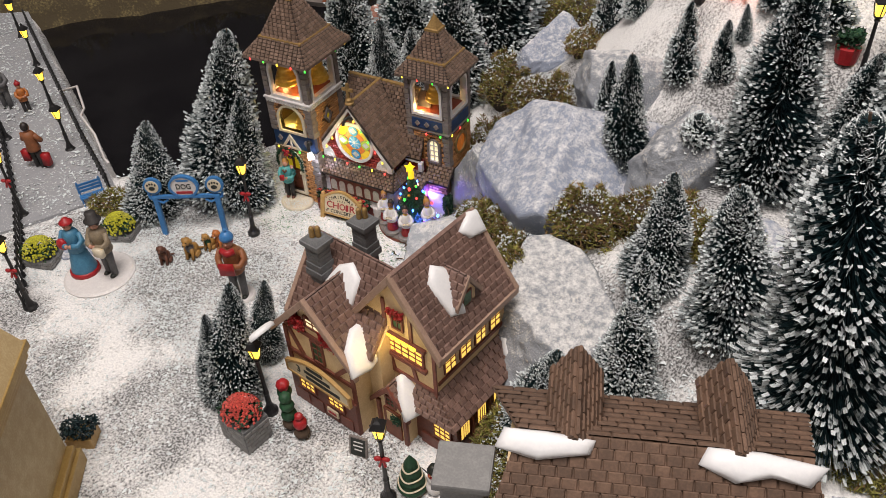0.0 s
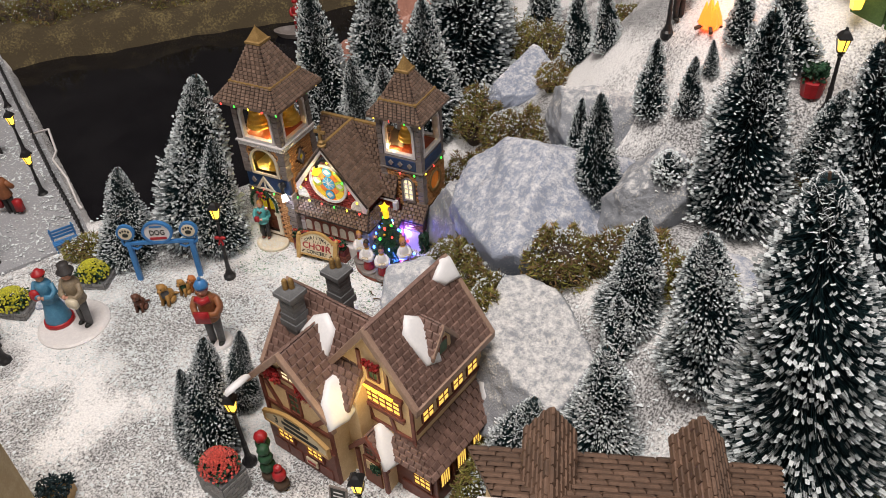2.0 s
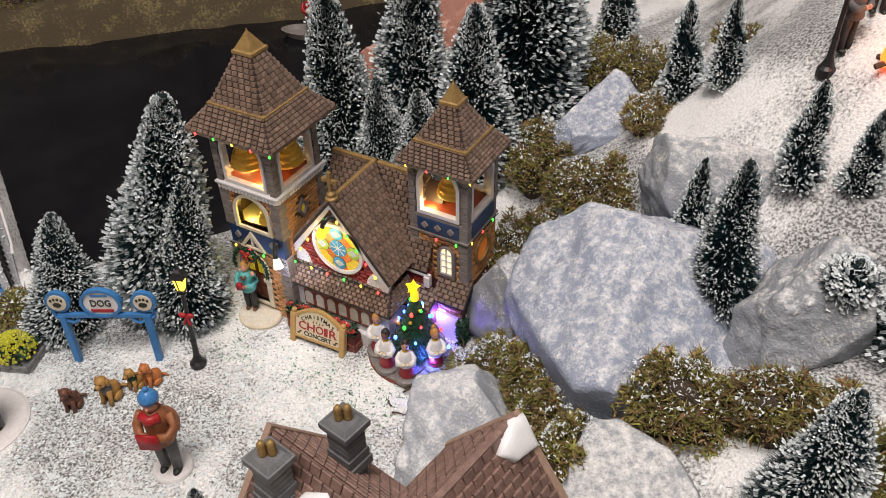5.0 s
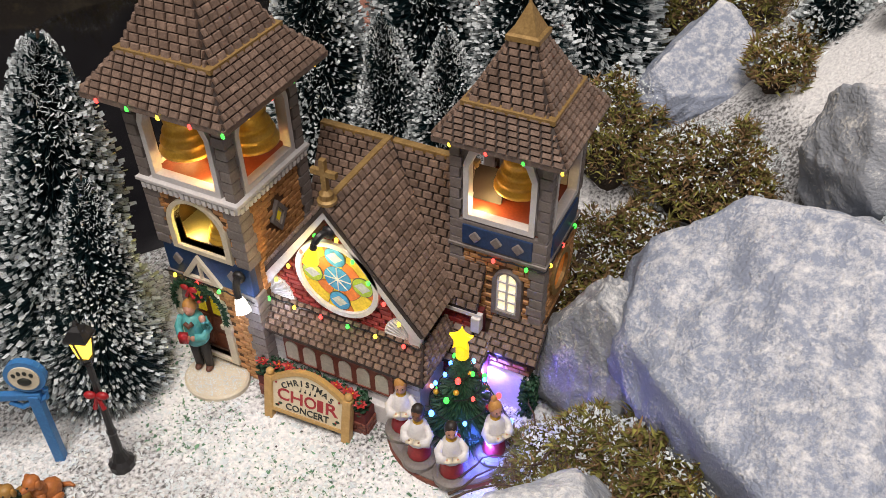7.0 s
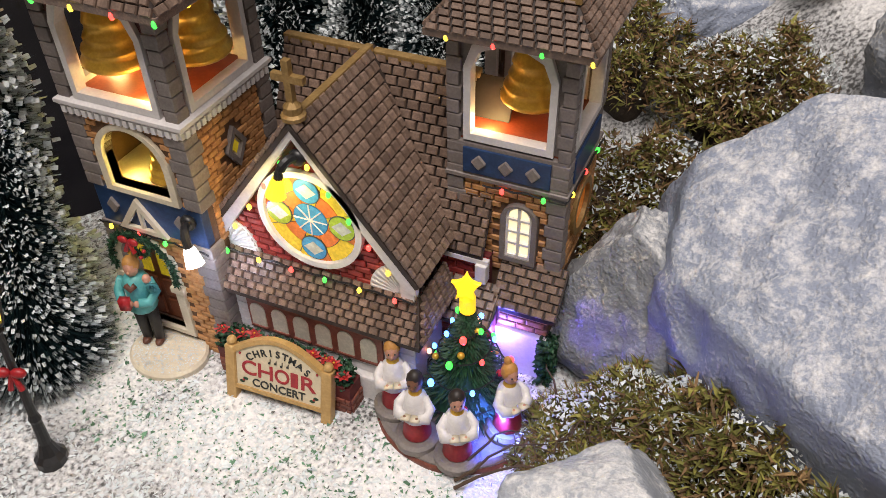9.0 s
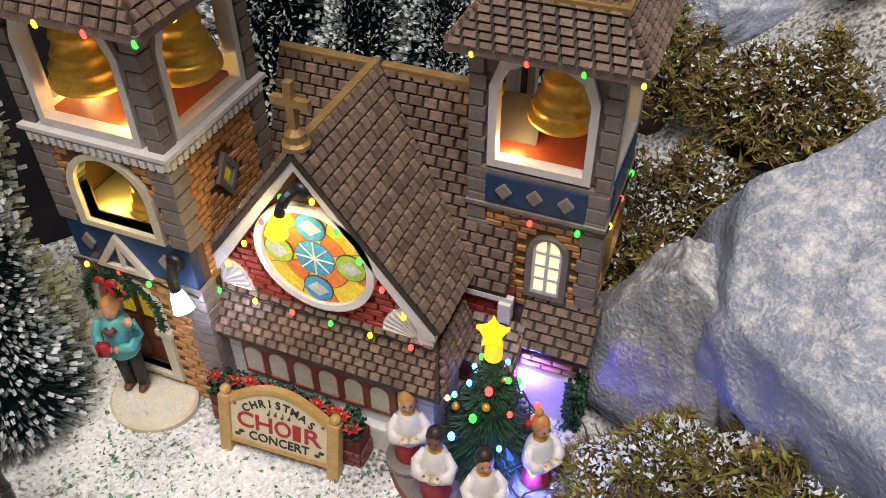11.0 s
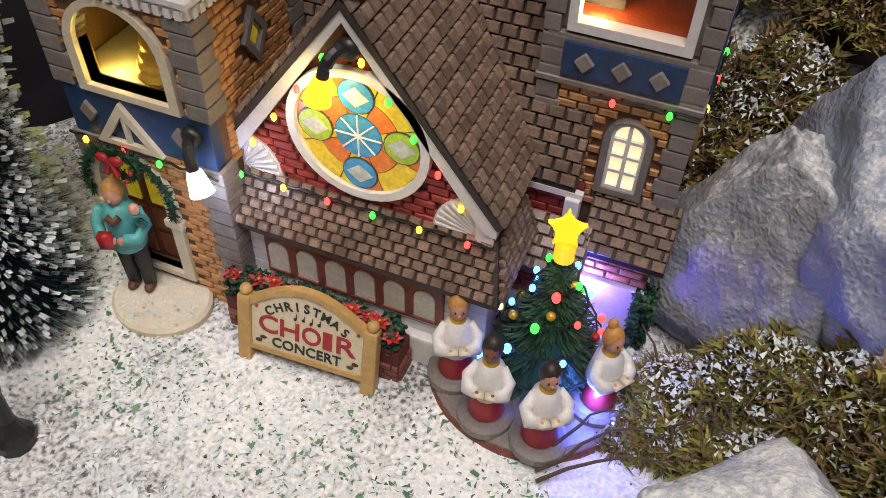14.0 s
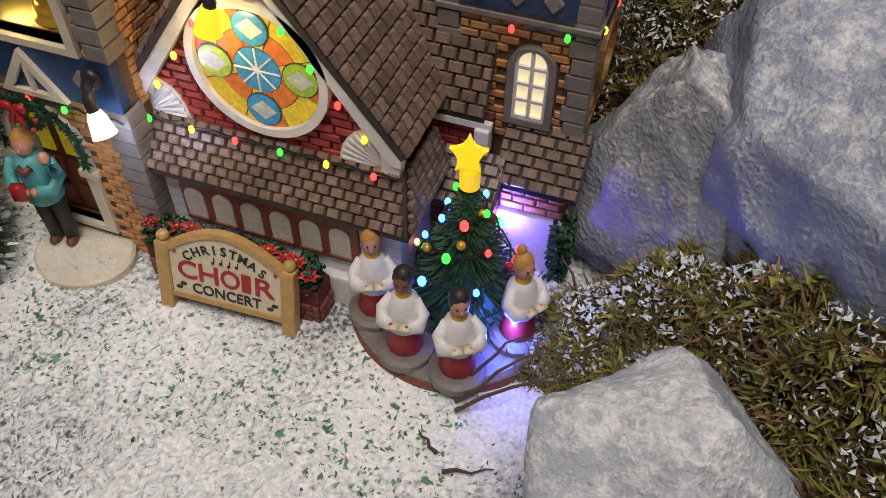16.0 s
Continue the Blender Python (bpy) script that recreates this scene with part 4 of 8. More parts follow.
def build_nave():
    # main roof: ridge along x
    ry, rz, ey, ez = 1.14, 0.168, 1.096, 0.0835
    x0, x1 = LX + LH - 0.002, RX - RH + 0.003
    part("nave_wall", box(x0, RX - RH + 0.002, 1.104, 1.176, -0.01, 0.082), M["mortar_red"], church)
    roof = part("nave_roof", prism([(-(ry - ey), ez - 0.003), (-(ry - ey), ez), (0, rz), (ry - ey, ez), (ry - ey, ez - 0.003), (0, rz - 0.005)], RX - 0.007 - x0, Matrix.Translation((RX - 0.007, ry, 0)) @ pose(0, 0, 0, 0, 0, 90)), M["underlay"], church, "steep brown shingled nave roof")
    v = Vector((0, ry - ey, rz - ez))
    shingles(roof, (0, ey, ez + 0.0008), (1, 0, 0), v, lambda q: (x0, x1 + 0.001 if ez + q * 0.887 > 0.121 else RX - 0.0065), 18, v.length / 18, 0.0076, single=True, seed=5)
    shingles(roof, (0, 2 * ry - ey, ez + 0.0008), (-1, 0, 0), (0, -v.y, v.z), lambda q: (-x1, -x0), 18, v.length / 18, 0.0076, seed=6)
    part("ridge_cap", box(x0, x1 + 0.002, ry - 0.0028, ry + 0.0028, rz - 0.002, rz + 0.0022, bevel=0.0008), M["dull_gold"], roof, "dull gold ridge cap")
    # red wall under the eave beside the tower
    rw = part("aisle_wall", box(GX + 0.055, -0.5245, 1.1005, 1.105, -0.01, 0.081), M["mortar_red"], church)
    courses("brick", M["brick_red"], rw, (0, 1.1005, 0.06), (1, 0, 0), (0, 0, 1), lambda q: (GX + 0.055, -0.5245), 5, 0.0041, 0.0105, thick=0.0013, gap=0.0007, single=True)
    part("eave_board", box(GX + 0.055, -0.5235, 1.0955, 1.0985, 0.0785, 0.0815), M["white"], church)
    part("bracket", box(-0.5305, -0.524, 1.0935, 1.1, 0.066, 0.079, bevel=0.0008), M["white"], church, "white eave bracket")
    ai = part("aisle_roof", prism([(0, 0.0455), (0, 0.048), (0.022, 0.0625), (0.022, 0.056)], 0.068, Matrix.Translation((-0.516, 1.0785, 0)) @ pose(0, 0, 0, 0, 0, 90)), M["underlay"], church)
    shingles(ai, (-0.584, 1.0785, 0.048), (1, 0, 0), (0, 0.022, 0.0145), lambda q: (0, 0.068), 5, 0.0053, 0.0078, single=True)
    lw = part("aisle_base", box(RX - RH - 0.03, -0.519, 1.088, 1.1, -0.01, 0.05), M["mortar_red"], church)
    courses("brick", M["brick_red"], lw, (0, 1.088, 0.022), (1, 0, 0), (0, 0, 1), lambda q: (RX - RH - 0.028, -0.519), 6, 0.0043, 0.0105, thick=0.0013, gap=0.0007, single=True)
    part("plinth", box(RX - RH - 0.03, -0.5195, 1.085, 1.09, -0.01, 0.021, bevel=0.001), M["white"], church)
    # gable wing
    hw, sh, bz, az = 0.058, 0.0895, 0.078, 0.1635
    tri = [(-hw, bz), (hw, bz), (hw, sh), (0, az), (-hw, sh)]
    gw = part("gable_wall", prism(tri, 0.07, Matrix.Translation((GX, GF + 0.001, 0))), M["mortar_red"], church, "red brick gable")
    wc = (GX + 0.003, 0.114)
    slope = (az - sh) / hw
    span = lambda q: (GX - (min(hw, (az - bz - q) / slope) - 0.005), GX + (min(hw, (az - bz - q) / slope) - 0.005))
    courses("brick", M["brick_red"], gw, (0, GF + 0.001, bz), (1, 0, 0), (0, 0, 1), span, 20, 0.0041, 0.0098, thick=0.0016, gap=0.0008, single=True, jitter=0.0004, skip=lambda u, q: (u - wc[0]) ** 2 + (q + bz - wc[1]) ** 2 < 0.03 ** 2 or (min(abs(u - GX + hw), abs(u - GX - hw)) ** 2 + q ** 2 < 0.022 ** 2))
    # bargeboards
    for s in (-1, 1):
        pts = [(s * (hw + 0.004), sh - 0.006), (s * (hw + 0.004), sh + 0.001), (0, az + 0.0065), (0, az - 0.0005), (s * (hw - 0.001), sh - 0.0055)]
        part("bargeboard", prism(pts, 0.0045, Matrix.Translation((GX, GF - 0.0035, 0))), M["white"], church, "white painted bargeboard")
        part("corner_block", box(GX + s * hw - 0.005, GX + s * hw + 0.003, GF - 0.003, GF + 0.003, bz, sh, bevel=0.0006), M["white"], church)
        # shell fan in the corner
        bm = bmesh.new()
        cx = s * (hw - 0.003)
        fan = part("shell_fan", prism([(cx, 0)] + [(cx - s * 0.0205 * math.cos(a), 0.0205 * math.sin(a)) for a in np.linspace(0, 1.45, 11)], 0.002, Matrix.Translation((GX, GF - 0.0012, bz + 0.001))), M["white"], church, "white fluted shell ornament")
        for a in np.linspace(0.08, 1.38, 8):
            part("flute", tube([(GX + cx - s * 0.004 * math.cos(a), GF - 0.0014, bz + 0.0015 + 0.004 * math.sin(a)), (GX + cx - s * 0.0195 * math.cos(a), GF - 0.0014, bz + 0.0015 + 0.0195 * math.sin(a))], [0.0003, 0.0011], 5), M["white"], fan)
        # roof slope
        top, low = Vector((GX, GF - 0.004, az + 0.0085)), Vector((GX + s * (hw + 0.0065), GF - 0.004, sh + 0.0005))
        sl = top - low
        nrm = Vector((s * abs(sl.z), 0, abs(sl.x))).normalized()
        bm = bmesh.new()
        ends = []
        for y in (GF - 0.004, 1.142):
            ends.append([bm.verts.new((p.x, y, p.z)) for p in (low, top, top - Vector((0, 0, 0.004)), low - nrm * 0.003)])
        for k in range(4):
            bm.faces.new((ends[0][k], ends[0][(k + 1) % 4], ends[1][(k + 1) % 4], ends[1][k]))
        bm.faces.new(ends[0])
        bm.faces.new(ends[1][::-1])
        gr = part("gable_roof", bm, M["underlay"], church, "brown shingled gable roof slope")
        L = sl.length
        far = lambda q, L=L: 1.1 + 0.035 * (q / L)
        if s > 0:
            shingles(gr, low + nrm * 0.0004, (0, 1, 0), sl, lambda q, far=far: (0, far(q) - GF + 0.004), 17, L / 17, 0.0062, single=True, seed=8)
        else:
            shingles(gr, low + nrm * 0.0004, (0, 1, 0), sl, lambda q, far=far: (0, far(q) - GF + 0.004), 17, L / 17, 0.0062, seed=9)
    part("ridge_cap", box(GX - 0.0022, GX + 0.0022, GF + 0.002, 1.138, az + 0.006, az + 0.0105, bevel=0.0008), M["dull_gold"], church, "dull gold gable ridge cap")
    # cross
    cb = lathe([(0.0062, 0), (0.0062, 0.002), (0.0045, 0.003), (0.0045, 0.0065), (0.003, 0.008), (0.002, 0.009)], 12, (GX, GF + 0.002, az + 0.0085))
    box(GX - 0.0018, GX + 0.0018, GF + 0.0003, GF + 0.0037, az + 0.017, az + 0.0385, cb)
    box(GX - 0.0085, GX + 0.0085, GF + 0.0004, GF + 0.0036, az + 0.0275, az + 0.0312, cb)
    part("cross", cb, M["dull_gold"], church, "gold cross on a turned base")
    build_rose(church, wc)
    # lean-to below the gable
    y1, zt, y0, zl = GF, 0.0795, 1.0425, 0.0595
    xl, xr = LX + LH - 0.001, GX + hw + 0.004
    lt = part("lean_to_roof", prism([(0, zl - 0.003), (0, zl), (y1 - y0, zt), (y1 - y0, zt - 0.006)], xr - xl, Matrix.Translation((xr, y0, 0)) @ pose(0, 0, 0, 0, 0, 90)), M["underlay"], church, "low brown shingled lean-to roof")
    vv = Vector((0, y1 - y0, zt - zl))
    shingles(lt, (0, y0, zl), (1, 0, 0), vv, lambda q: (xl, xr + 0.006 * (1 - q / vv.length)), 6, vv.length / 6, 0.0062, single=True, seed=11)
    bm = bmesh.new()
    a = [bm.verts.new(p) for p in ((xr, y0, zl), (xr + 0.007, y0, zl), (xr + 0.007, 1.09, zl), (xr, 1.09, zt), (xr, y1, zt))]
    b = [bm.verts.new(Vector(p) - Vector((0, 0, 0.003))) for p in ((xr, y0, zl), (xr + 0.007, y0, zl), (xr + 0.007, 1.09, zl), (xr, 1.09, zt), (xr, y1, zt))]
    bm.faces.new((a[0], a[1], a[4])), bm.faces.new((a[1], a[2], a[3], a[4])), bm.faces.new((a[0], b[0], b[1], a[1])), bm.faces.new((a[1], b[1], b[2], a[2])), bm.faces.new((a[2], b[2], b[3], a[3])), bm.faces.new((b[0], b[4], b[1])), bm.faces.new((b[1], b[4], b[3], b[2]))
    hip = part("hip_roof", bm, M["underlay"], church)
    vh = Vector((-0.007, 0, zt - zl))
    shingles(hip, (xr + 0.0072, 0, zl + 0.0002), (0, 1, 0), vh, lambda q: (y0 + 0.018 * q / vh.length, 1.09), 6, vh.length / 6, 0.0062, single=True, seed=12)
    wy = 1.0505
    part("front_wall", box(xl, xr, wy, 1.1, -0.01, 0.0575), M["white"], church, "white clapboard wall")
    for k in range(6):
        part("clapboard", box(xl, xr + 0.001, wy - 0.0012, wy + 0.001, 0.018 + k * 0.0064, 0.0178 + (k + 1) * 0.0064, bevel=0.0006), M["white"], church)
    part("plinth", box(xl, xr + 0.003, wy - 0.006, wy, -0.01, 0.0185, bevel=0.0015), M["white"], church, "white sloping plinth")
    wb = part("window_band", box(-0.6525, -0.5655, wy - 0.003, wy, 0.0275, 0.0525, bevel=0.0006), M["timber"], church, "dark red window band with six arched panes")
    for k in range(6):
        cx = -0.6455 + k * 0.0143
        part("arched_pane", prism(arch(0.0098, 0.0172, 10, cx, 0.0312), 0.002, Matrix.Translation((0, wy - 0.0037, 0))), M["cream_pane"], wb, "cream arched pane")
        part("pane_sill", box(cx - 0.0055, cx + 0.0055, wy - 0.0045, wy - 0.003, 0.0302, 0.0313), M["timber"], wb)
    for k in range(40):
        part("eave_dentil", box(xl + 0.004 + k * 0.0028, xl + 0.0055 + k * 0.0028, wy - 0.003, wy, 0.0533, 0.0555), M["white"], church) if k % 2 == 0 else None
    light_string(church, [(GX - hw - 0.004, GF - 0.006, 0.0805), (GX + hw + 0.004, GF - 0.006, 0.0805)], 6, 2)
    for s, n, fi in ((-1, 4, 1), (1, 5, 3)):
        for k in range(n):
            t_ = (k + 0.7) / (n + 0.4)
            bulb(church, (GX + s * hw * t_ * 0.93, GF - 0.0035, az - 0.005 + (sh - az) * t_), ["green", "red", "yellow", "yellow", "green"][(k + (fi if s > 0 else 0)) % 5], 0.0013)


def build_rose(parent, wc):
    """The stained-glass wheel."""
    cx, cz = wc
    y = GF - 0.001
    circ = lambda r, n=40, x=0.0, z=0.0: [(x + r * math.cos(a), z + r * math.sin(a)) for a in np.linspace(0, 2 * math.pi, n, endpoint=False)]
    m = lambda d: Matrix.Translation((cx, y - d, cz))
    rose = part("rose_window", ring(circ(0.0305), circ(0.0268), 0.004, m(0.0025)), M["white"], parent, "round stained-glass window in a white ring")
    part("backing", prism(circ(0.0272), 0.0015, m(0.0)), M["lead"], rose)

    def sector(r0, r1, a0, a1, mat, d):
        a0, a1 = a0 + 0.02, a1 - 0.02
        pts = [(r1 * math.cos(a), r1 * math.sin(a)) for a in np.linspace(a0, a1, 7)] + [(r0 * math.cos(a), r0 * math.sin(a)) for a in np.linspace(a1, a0, 7)]
        part("glass_piece", prism(pts, 0.001, m(d)), M[mat], rose)
    for k in range(8):
        a = k * math.pi / 4
        sector(0.0006, 0.0098, a, a + math.pi / 4, "glass_blue", 0.0006)
    for k in range(4):
        a = k * math.pi / 2 + math.pi / 4
        sector(0.0102, 0.0178, a - 0.4, a + 0.4, "glass_orange", 0.0004)
        sector(0.0182, 0.0266, a - 0.42, a + 0.42, "glass_yellow", 0.0004)
        b = k * math.pi / 2
        sector(0.0102, 0.0266, b - 0.38, b - 0.02, "glass_yellow" if k % 2 else "glass_orange", 0.0004)
        sector(0.0102, 0.0266, b + 0.02, b + 0.38, "glass_orange" if k % 2 else "glass_yellow", 0.0004)
        x, z = 0.0184 * math.cos(b), 0.0184 * math.sin(b)
        part("glass_piece", prism(circ(0.0078, 20, x, z), 0.001, m(0.0008)), M["lead"], rose)
        part("glass_piece", prism(circ(0.0072, 20, x, z), 0.001, m(0.0011)), M["glass_green" if k % 2 == 0 else "glass_blue"], rose)
        part("glass_piece", prism([(x - 0.0058, z), (x, z - 0.0045), (x + 0.0058, z), (x, z + 0.0045)], 0.001, m(0.0014)), M["glass_pale"], rose)
    for k in range(8):
        a = k * math.pi / 4
        part("lead_bar", tube([(cx, y - 0.0008, cz), (cx + 0.0098 * math.cos(a), y - 0.0008, cz + 0.0098 * math.sin(a))], 0.0004, 5), M["white"], rose)


def gooseneck(at, tip, shade_mat, lamp_name, colour, watts):
    """A black swan-neck lamp fixed to the wall at 'at', its shade at 'tip'."""
    g = thing("spotlight", "black swan-neck spotlight fixed to the church front", "spotlight", group="church spotlights")
    a, t_ = Vector(at), Vector(tip)
    mid = (a + t_) / 2 + Vector((0, -0.004, 0.009))
    pts = [a * (1 - k) ** 2 + mid * 2 * k * (1 - k) + t_ * k * k for k in np.linspace(0, 1, 9)]
    part("wall_plate", ball(at, 0.0048, squash=(1, 0.7, 1)), M["black"], g)
    part("neck", tube(pts, 0.0024, 8), M["black"], g)
    d = (t_ - mid).normalized()
    q = d.to_track_quat("Z", "Y").to_matrix().to_4x4()
    part("shade", lathe([(0.0028, -0.001), (0.0038, 0.0018), (0.0052, 0.0092), (0.0046, 0.0092), (0.0032, 0.0026), (0.0016, 0.0005)], 14, m=Matrix.Translation(t_) @ q), shade_mat, g, "glowing lamp shade")
    point_lamp(lamp_name, t_ + d * 0.0135, watts, colour, 0.004)
    return g


build_left_tower()
build_right_tower()
build_nave()
gooseneck((-0.671, 1.0385, 0.106), (-0.6625, 1.026, 0.1), glow("white_shade", (1.0, 0.97, 0.92), 1.5), "door_spot", (0.62, 0.7, 1.0), 0.045)
gooseneck((GX + 0.002, 1.0555, 0.153), (GX - 0.003, 1.044, 0.146), glow("yellow_shade", (1.0, 0.66, 0.03), 1.1), "gable_spot", (1.0, 0.74, 0.3), 0.045)
point_lamp("left_belfry_lamp", (LX + 0.012, LY - 0.027, 0.172), 0.036, (1.0, 0.66, 0.22), 0.004)
point_lamp("left_belfry_back_lamp", (LX - 0.026, LY - 0.006, 0.172), 0.03, (1.0, 0.7, 0.25), 0.004)
point_lamp("bell_chamber_lamp", (LX - 0.013, LY - 0.026, 0.121), 0.012, (1.0, 0.72, 0.12), 0.003)
point_lamp("right_belfry_lamp", (RX - 0.014, RY - 0.022, 0.152), 0.034, (1.0, 0.7, 0.28), 0.004)

# ---- lettering ----
def lettering(text, size, width=None):
    """A mesh of flat raised letters, centred, in x and z, facing -y."""
    cu = bpy.data.curves.new("letters", "FONT")
    cu.body, cu.size, cu.align_x, cu.align_y, cu.extrude, cu.offset = text, size, "CENTER", "CENTER", 0.0002, size * 0.012
    cu.resolution_u = 3
    ob = new("letters", cu)
    bpy.context.view_layer.update()
    me = bpy.data.meshes.new_from_object(ob.evaluated_get(bpy.context.evaluated_depsgraph_get()))
    bpy.data.objects.remove(ob)
    me.transform(pose(0, 0, 0, 90, 0, 0))
    if width:
        xs = [v.co.x for v in me.vertices]
        k = width / (max(xs) - min(xs))
        me.transform(Matrix.Diagonal((k, 1, 1, 1)))
    return me


def letter_part(name, me, mat, parent, m, label=""):
    me.transform(m)
    me.materials.clear()
    me.materials.append(mat)
    ob = new(name, me)
    ob.parent = parent
    return tagged(ob, label)


M["ink"] = material("black_paint", (0.025, 0.03, 0.025), 0.5, bump=0)
M["ink_red"] = material("red_paint", (0.5, 0.03, 0.04), 0.45, bump=0.1, scale=200)
M["sign_cream"] = material("sign_cream_paint", (0.74, 0.67, 0.5), 0.5, dark=(0.6, 0.52, 0.36), scale=150, bump=0.15)
M["sign_tan"] = material("sign_tan_frame", (0.58, 0.38, 0.15), 0.45, dark=(0.42, 0.26, 0.09), scale=150, bump=0.2)
M["skin"] = material("painted_skin", (0.7, 0.36, 0.25), 0.5, scale=200, bump=0.05)
M["skin_dark"] = material("painted_brown_skin", (0.24, 0.1, 0.05), 0.5, scale=200, bump=0.05)
M["hair_blond"] = material("blond_hair", (0.62, 0.33, 0.08), 0.55, dark=(0.42, 0.2, 0.05), scale=400, bump=0.3)
M["hair_dark"] = material("black_hair", (0.03, 0.022, 0.02), 0.5, scale=400, bump=0.3)
M["robe_white"] = material("white_surplice", (0.8, 0.79, 0.77), 0.5, dark=(0.62, 0.6, 0.6), scale=180, bump=0.25)
M["robe_red"] = material("red_cassock", (0.5, 0.025, 0.03), 0.45, dark=(0.3, 0.01, 0.015), scale=180, bump=0.25)
M["teal"] = material("teal_jacket", (0.13, 0.47, 0.45), 0.5, dark=(0.08, 0.33, 0.33), scale=180, bump=0.2)
M["trouser"] = material("dark_trousers", (0.05, 0.045, 0.045), 0.6, scale=180, bump=0.2)
M["grey_cloth"] = material("grey_cloth", (0.16, 0.16, 0.17), 0.6, scale=180, bump=0.2)
M["dress_blue"] = material("blue_dress", (0.09, 0.28, 0.44), 0.5, dark=(0.05, 0.18, 0.3), scale=180, bump=0.25)
M["coat_tan"] = material("tan_coat", (0.34, 0.27, 0.18), 0.55, scale=180, bump=0.2)
M["coat_brown"] = material("orange_brown_coat", (0.36, 0.13, 0.05), 0.55, scale=180, bump=0.25)
M["orange"] = material("orange_paint", (0.6, 0.2, 0.05), 0.5, scale=180, bump=0.1)
M["signblue"] = material("bright_blue_paint", (0.06, 0.25, 0.55), 0.4, dark=(0.04, 0.17, 0.42), scale=150, bump=0.15)
M["dog_gold"] = material("golden_dog_paint", (0.5, 0.27, 0.07), 0.5, scale=200, bump=0.2)
M["dog_brown"] = material("brown_dog_paint", (0.16, 0.06, 0.035), 0.5, scale=200, bump=0.2)
M["yellow_flower"] = material("yellow_flower", (0.7, 0.62, 0.03), 0.6, dark=(0.35, 0.36, 0.03), scale=300, bump=0.2, vary=0.3)
M["coral"] = material("coral_flower", (0.6, 0.12, 0.08), 0.6, dark=(0.4, 0.05, 0.04), scale=300, bump=0.2, vary=0.35)
M["block"] = material("grey_block_stone", (0.3, 0.3, 0.29), 0.7, dark=(0.2, 0.2, 0.2), scale=150, bump=0.4, vary=0.15)
M["base_grey"] = material("grey_base_paint", (0.27, 0.24, 0.22), 0.5, dark=(0.17, 0.15, 0.14), scale=120, bump=0.2)


def blob_body(parts, name, label, category, at, turn=0.0, group="", size=1.0, mats=()):
    """A figurine as one plain mesh: turned, round and tube-like forms joined. parts: (shape, numbers, material index)."""
    bm = bmesh.new()
    for shape, a, mi in parts:
        if shape == "lathe":
            lathe(a[0], 14, a[1], bm, mi)
        elif shape == "ball":
            ball(a[0], a[1], bm, mi, 2, a[2] if len(a) > 2 else (1, 1, 1))
        elif shape == "tube":
            tube(a[0], a[1], 8, bm, mi)
        elif shape == "box":
            box(*a, bm=bm, mi=mi)
    ob = part(name, bm, list(mats), None)
    ob.data.polygons.foreach_set("use_smooth", [True] * len(ob.data.polygons))
    ob.matrix_basis = pose(*at, 0, 0, turn) @ Matrix.Scale(size, 4)
    return tagged(ob, label, category, group)


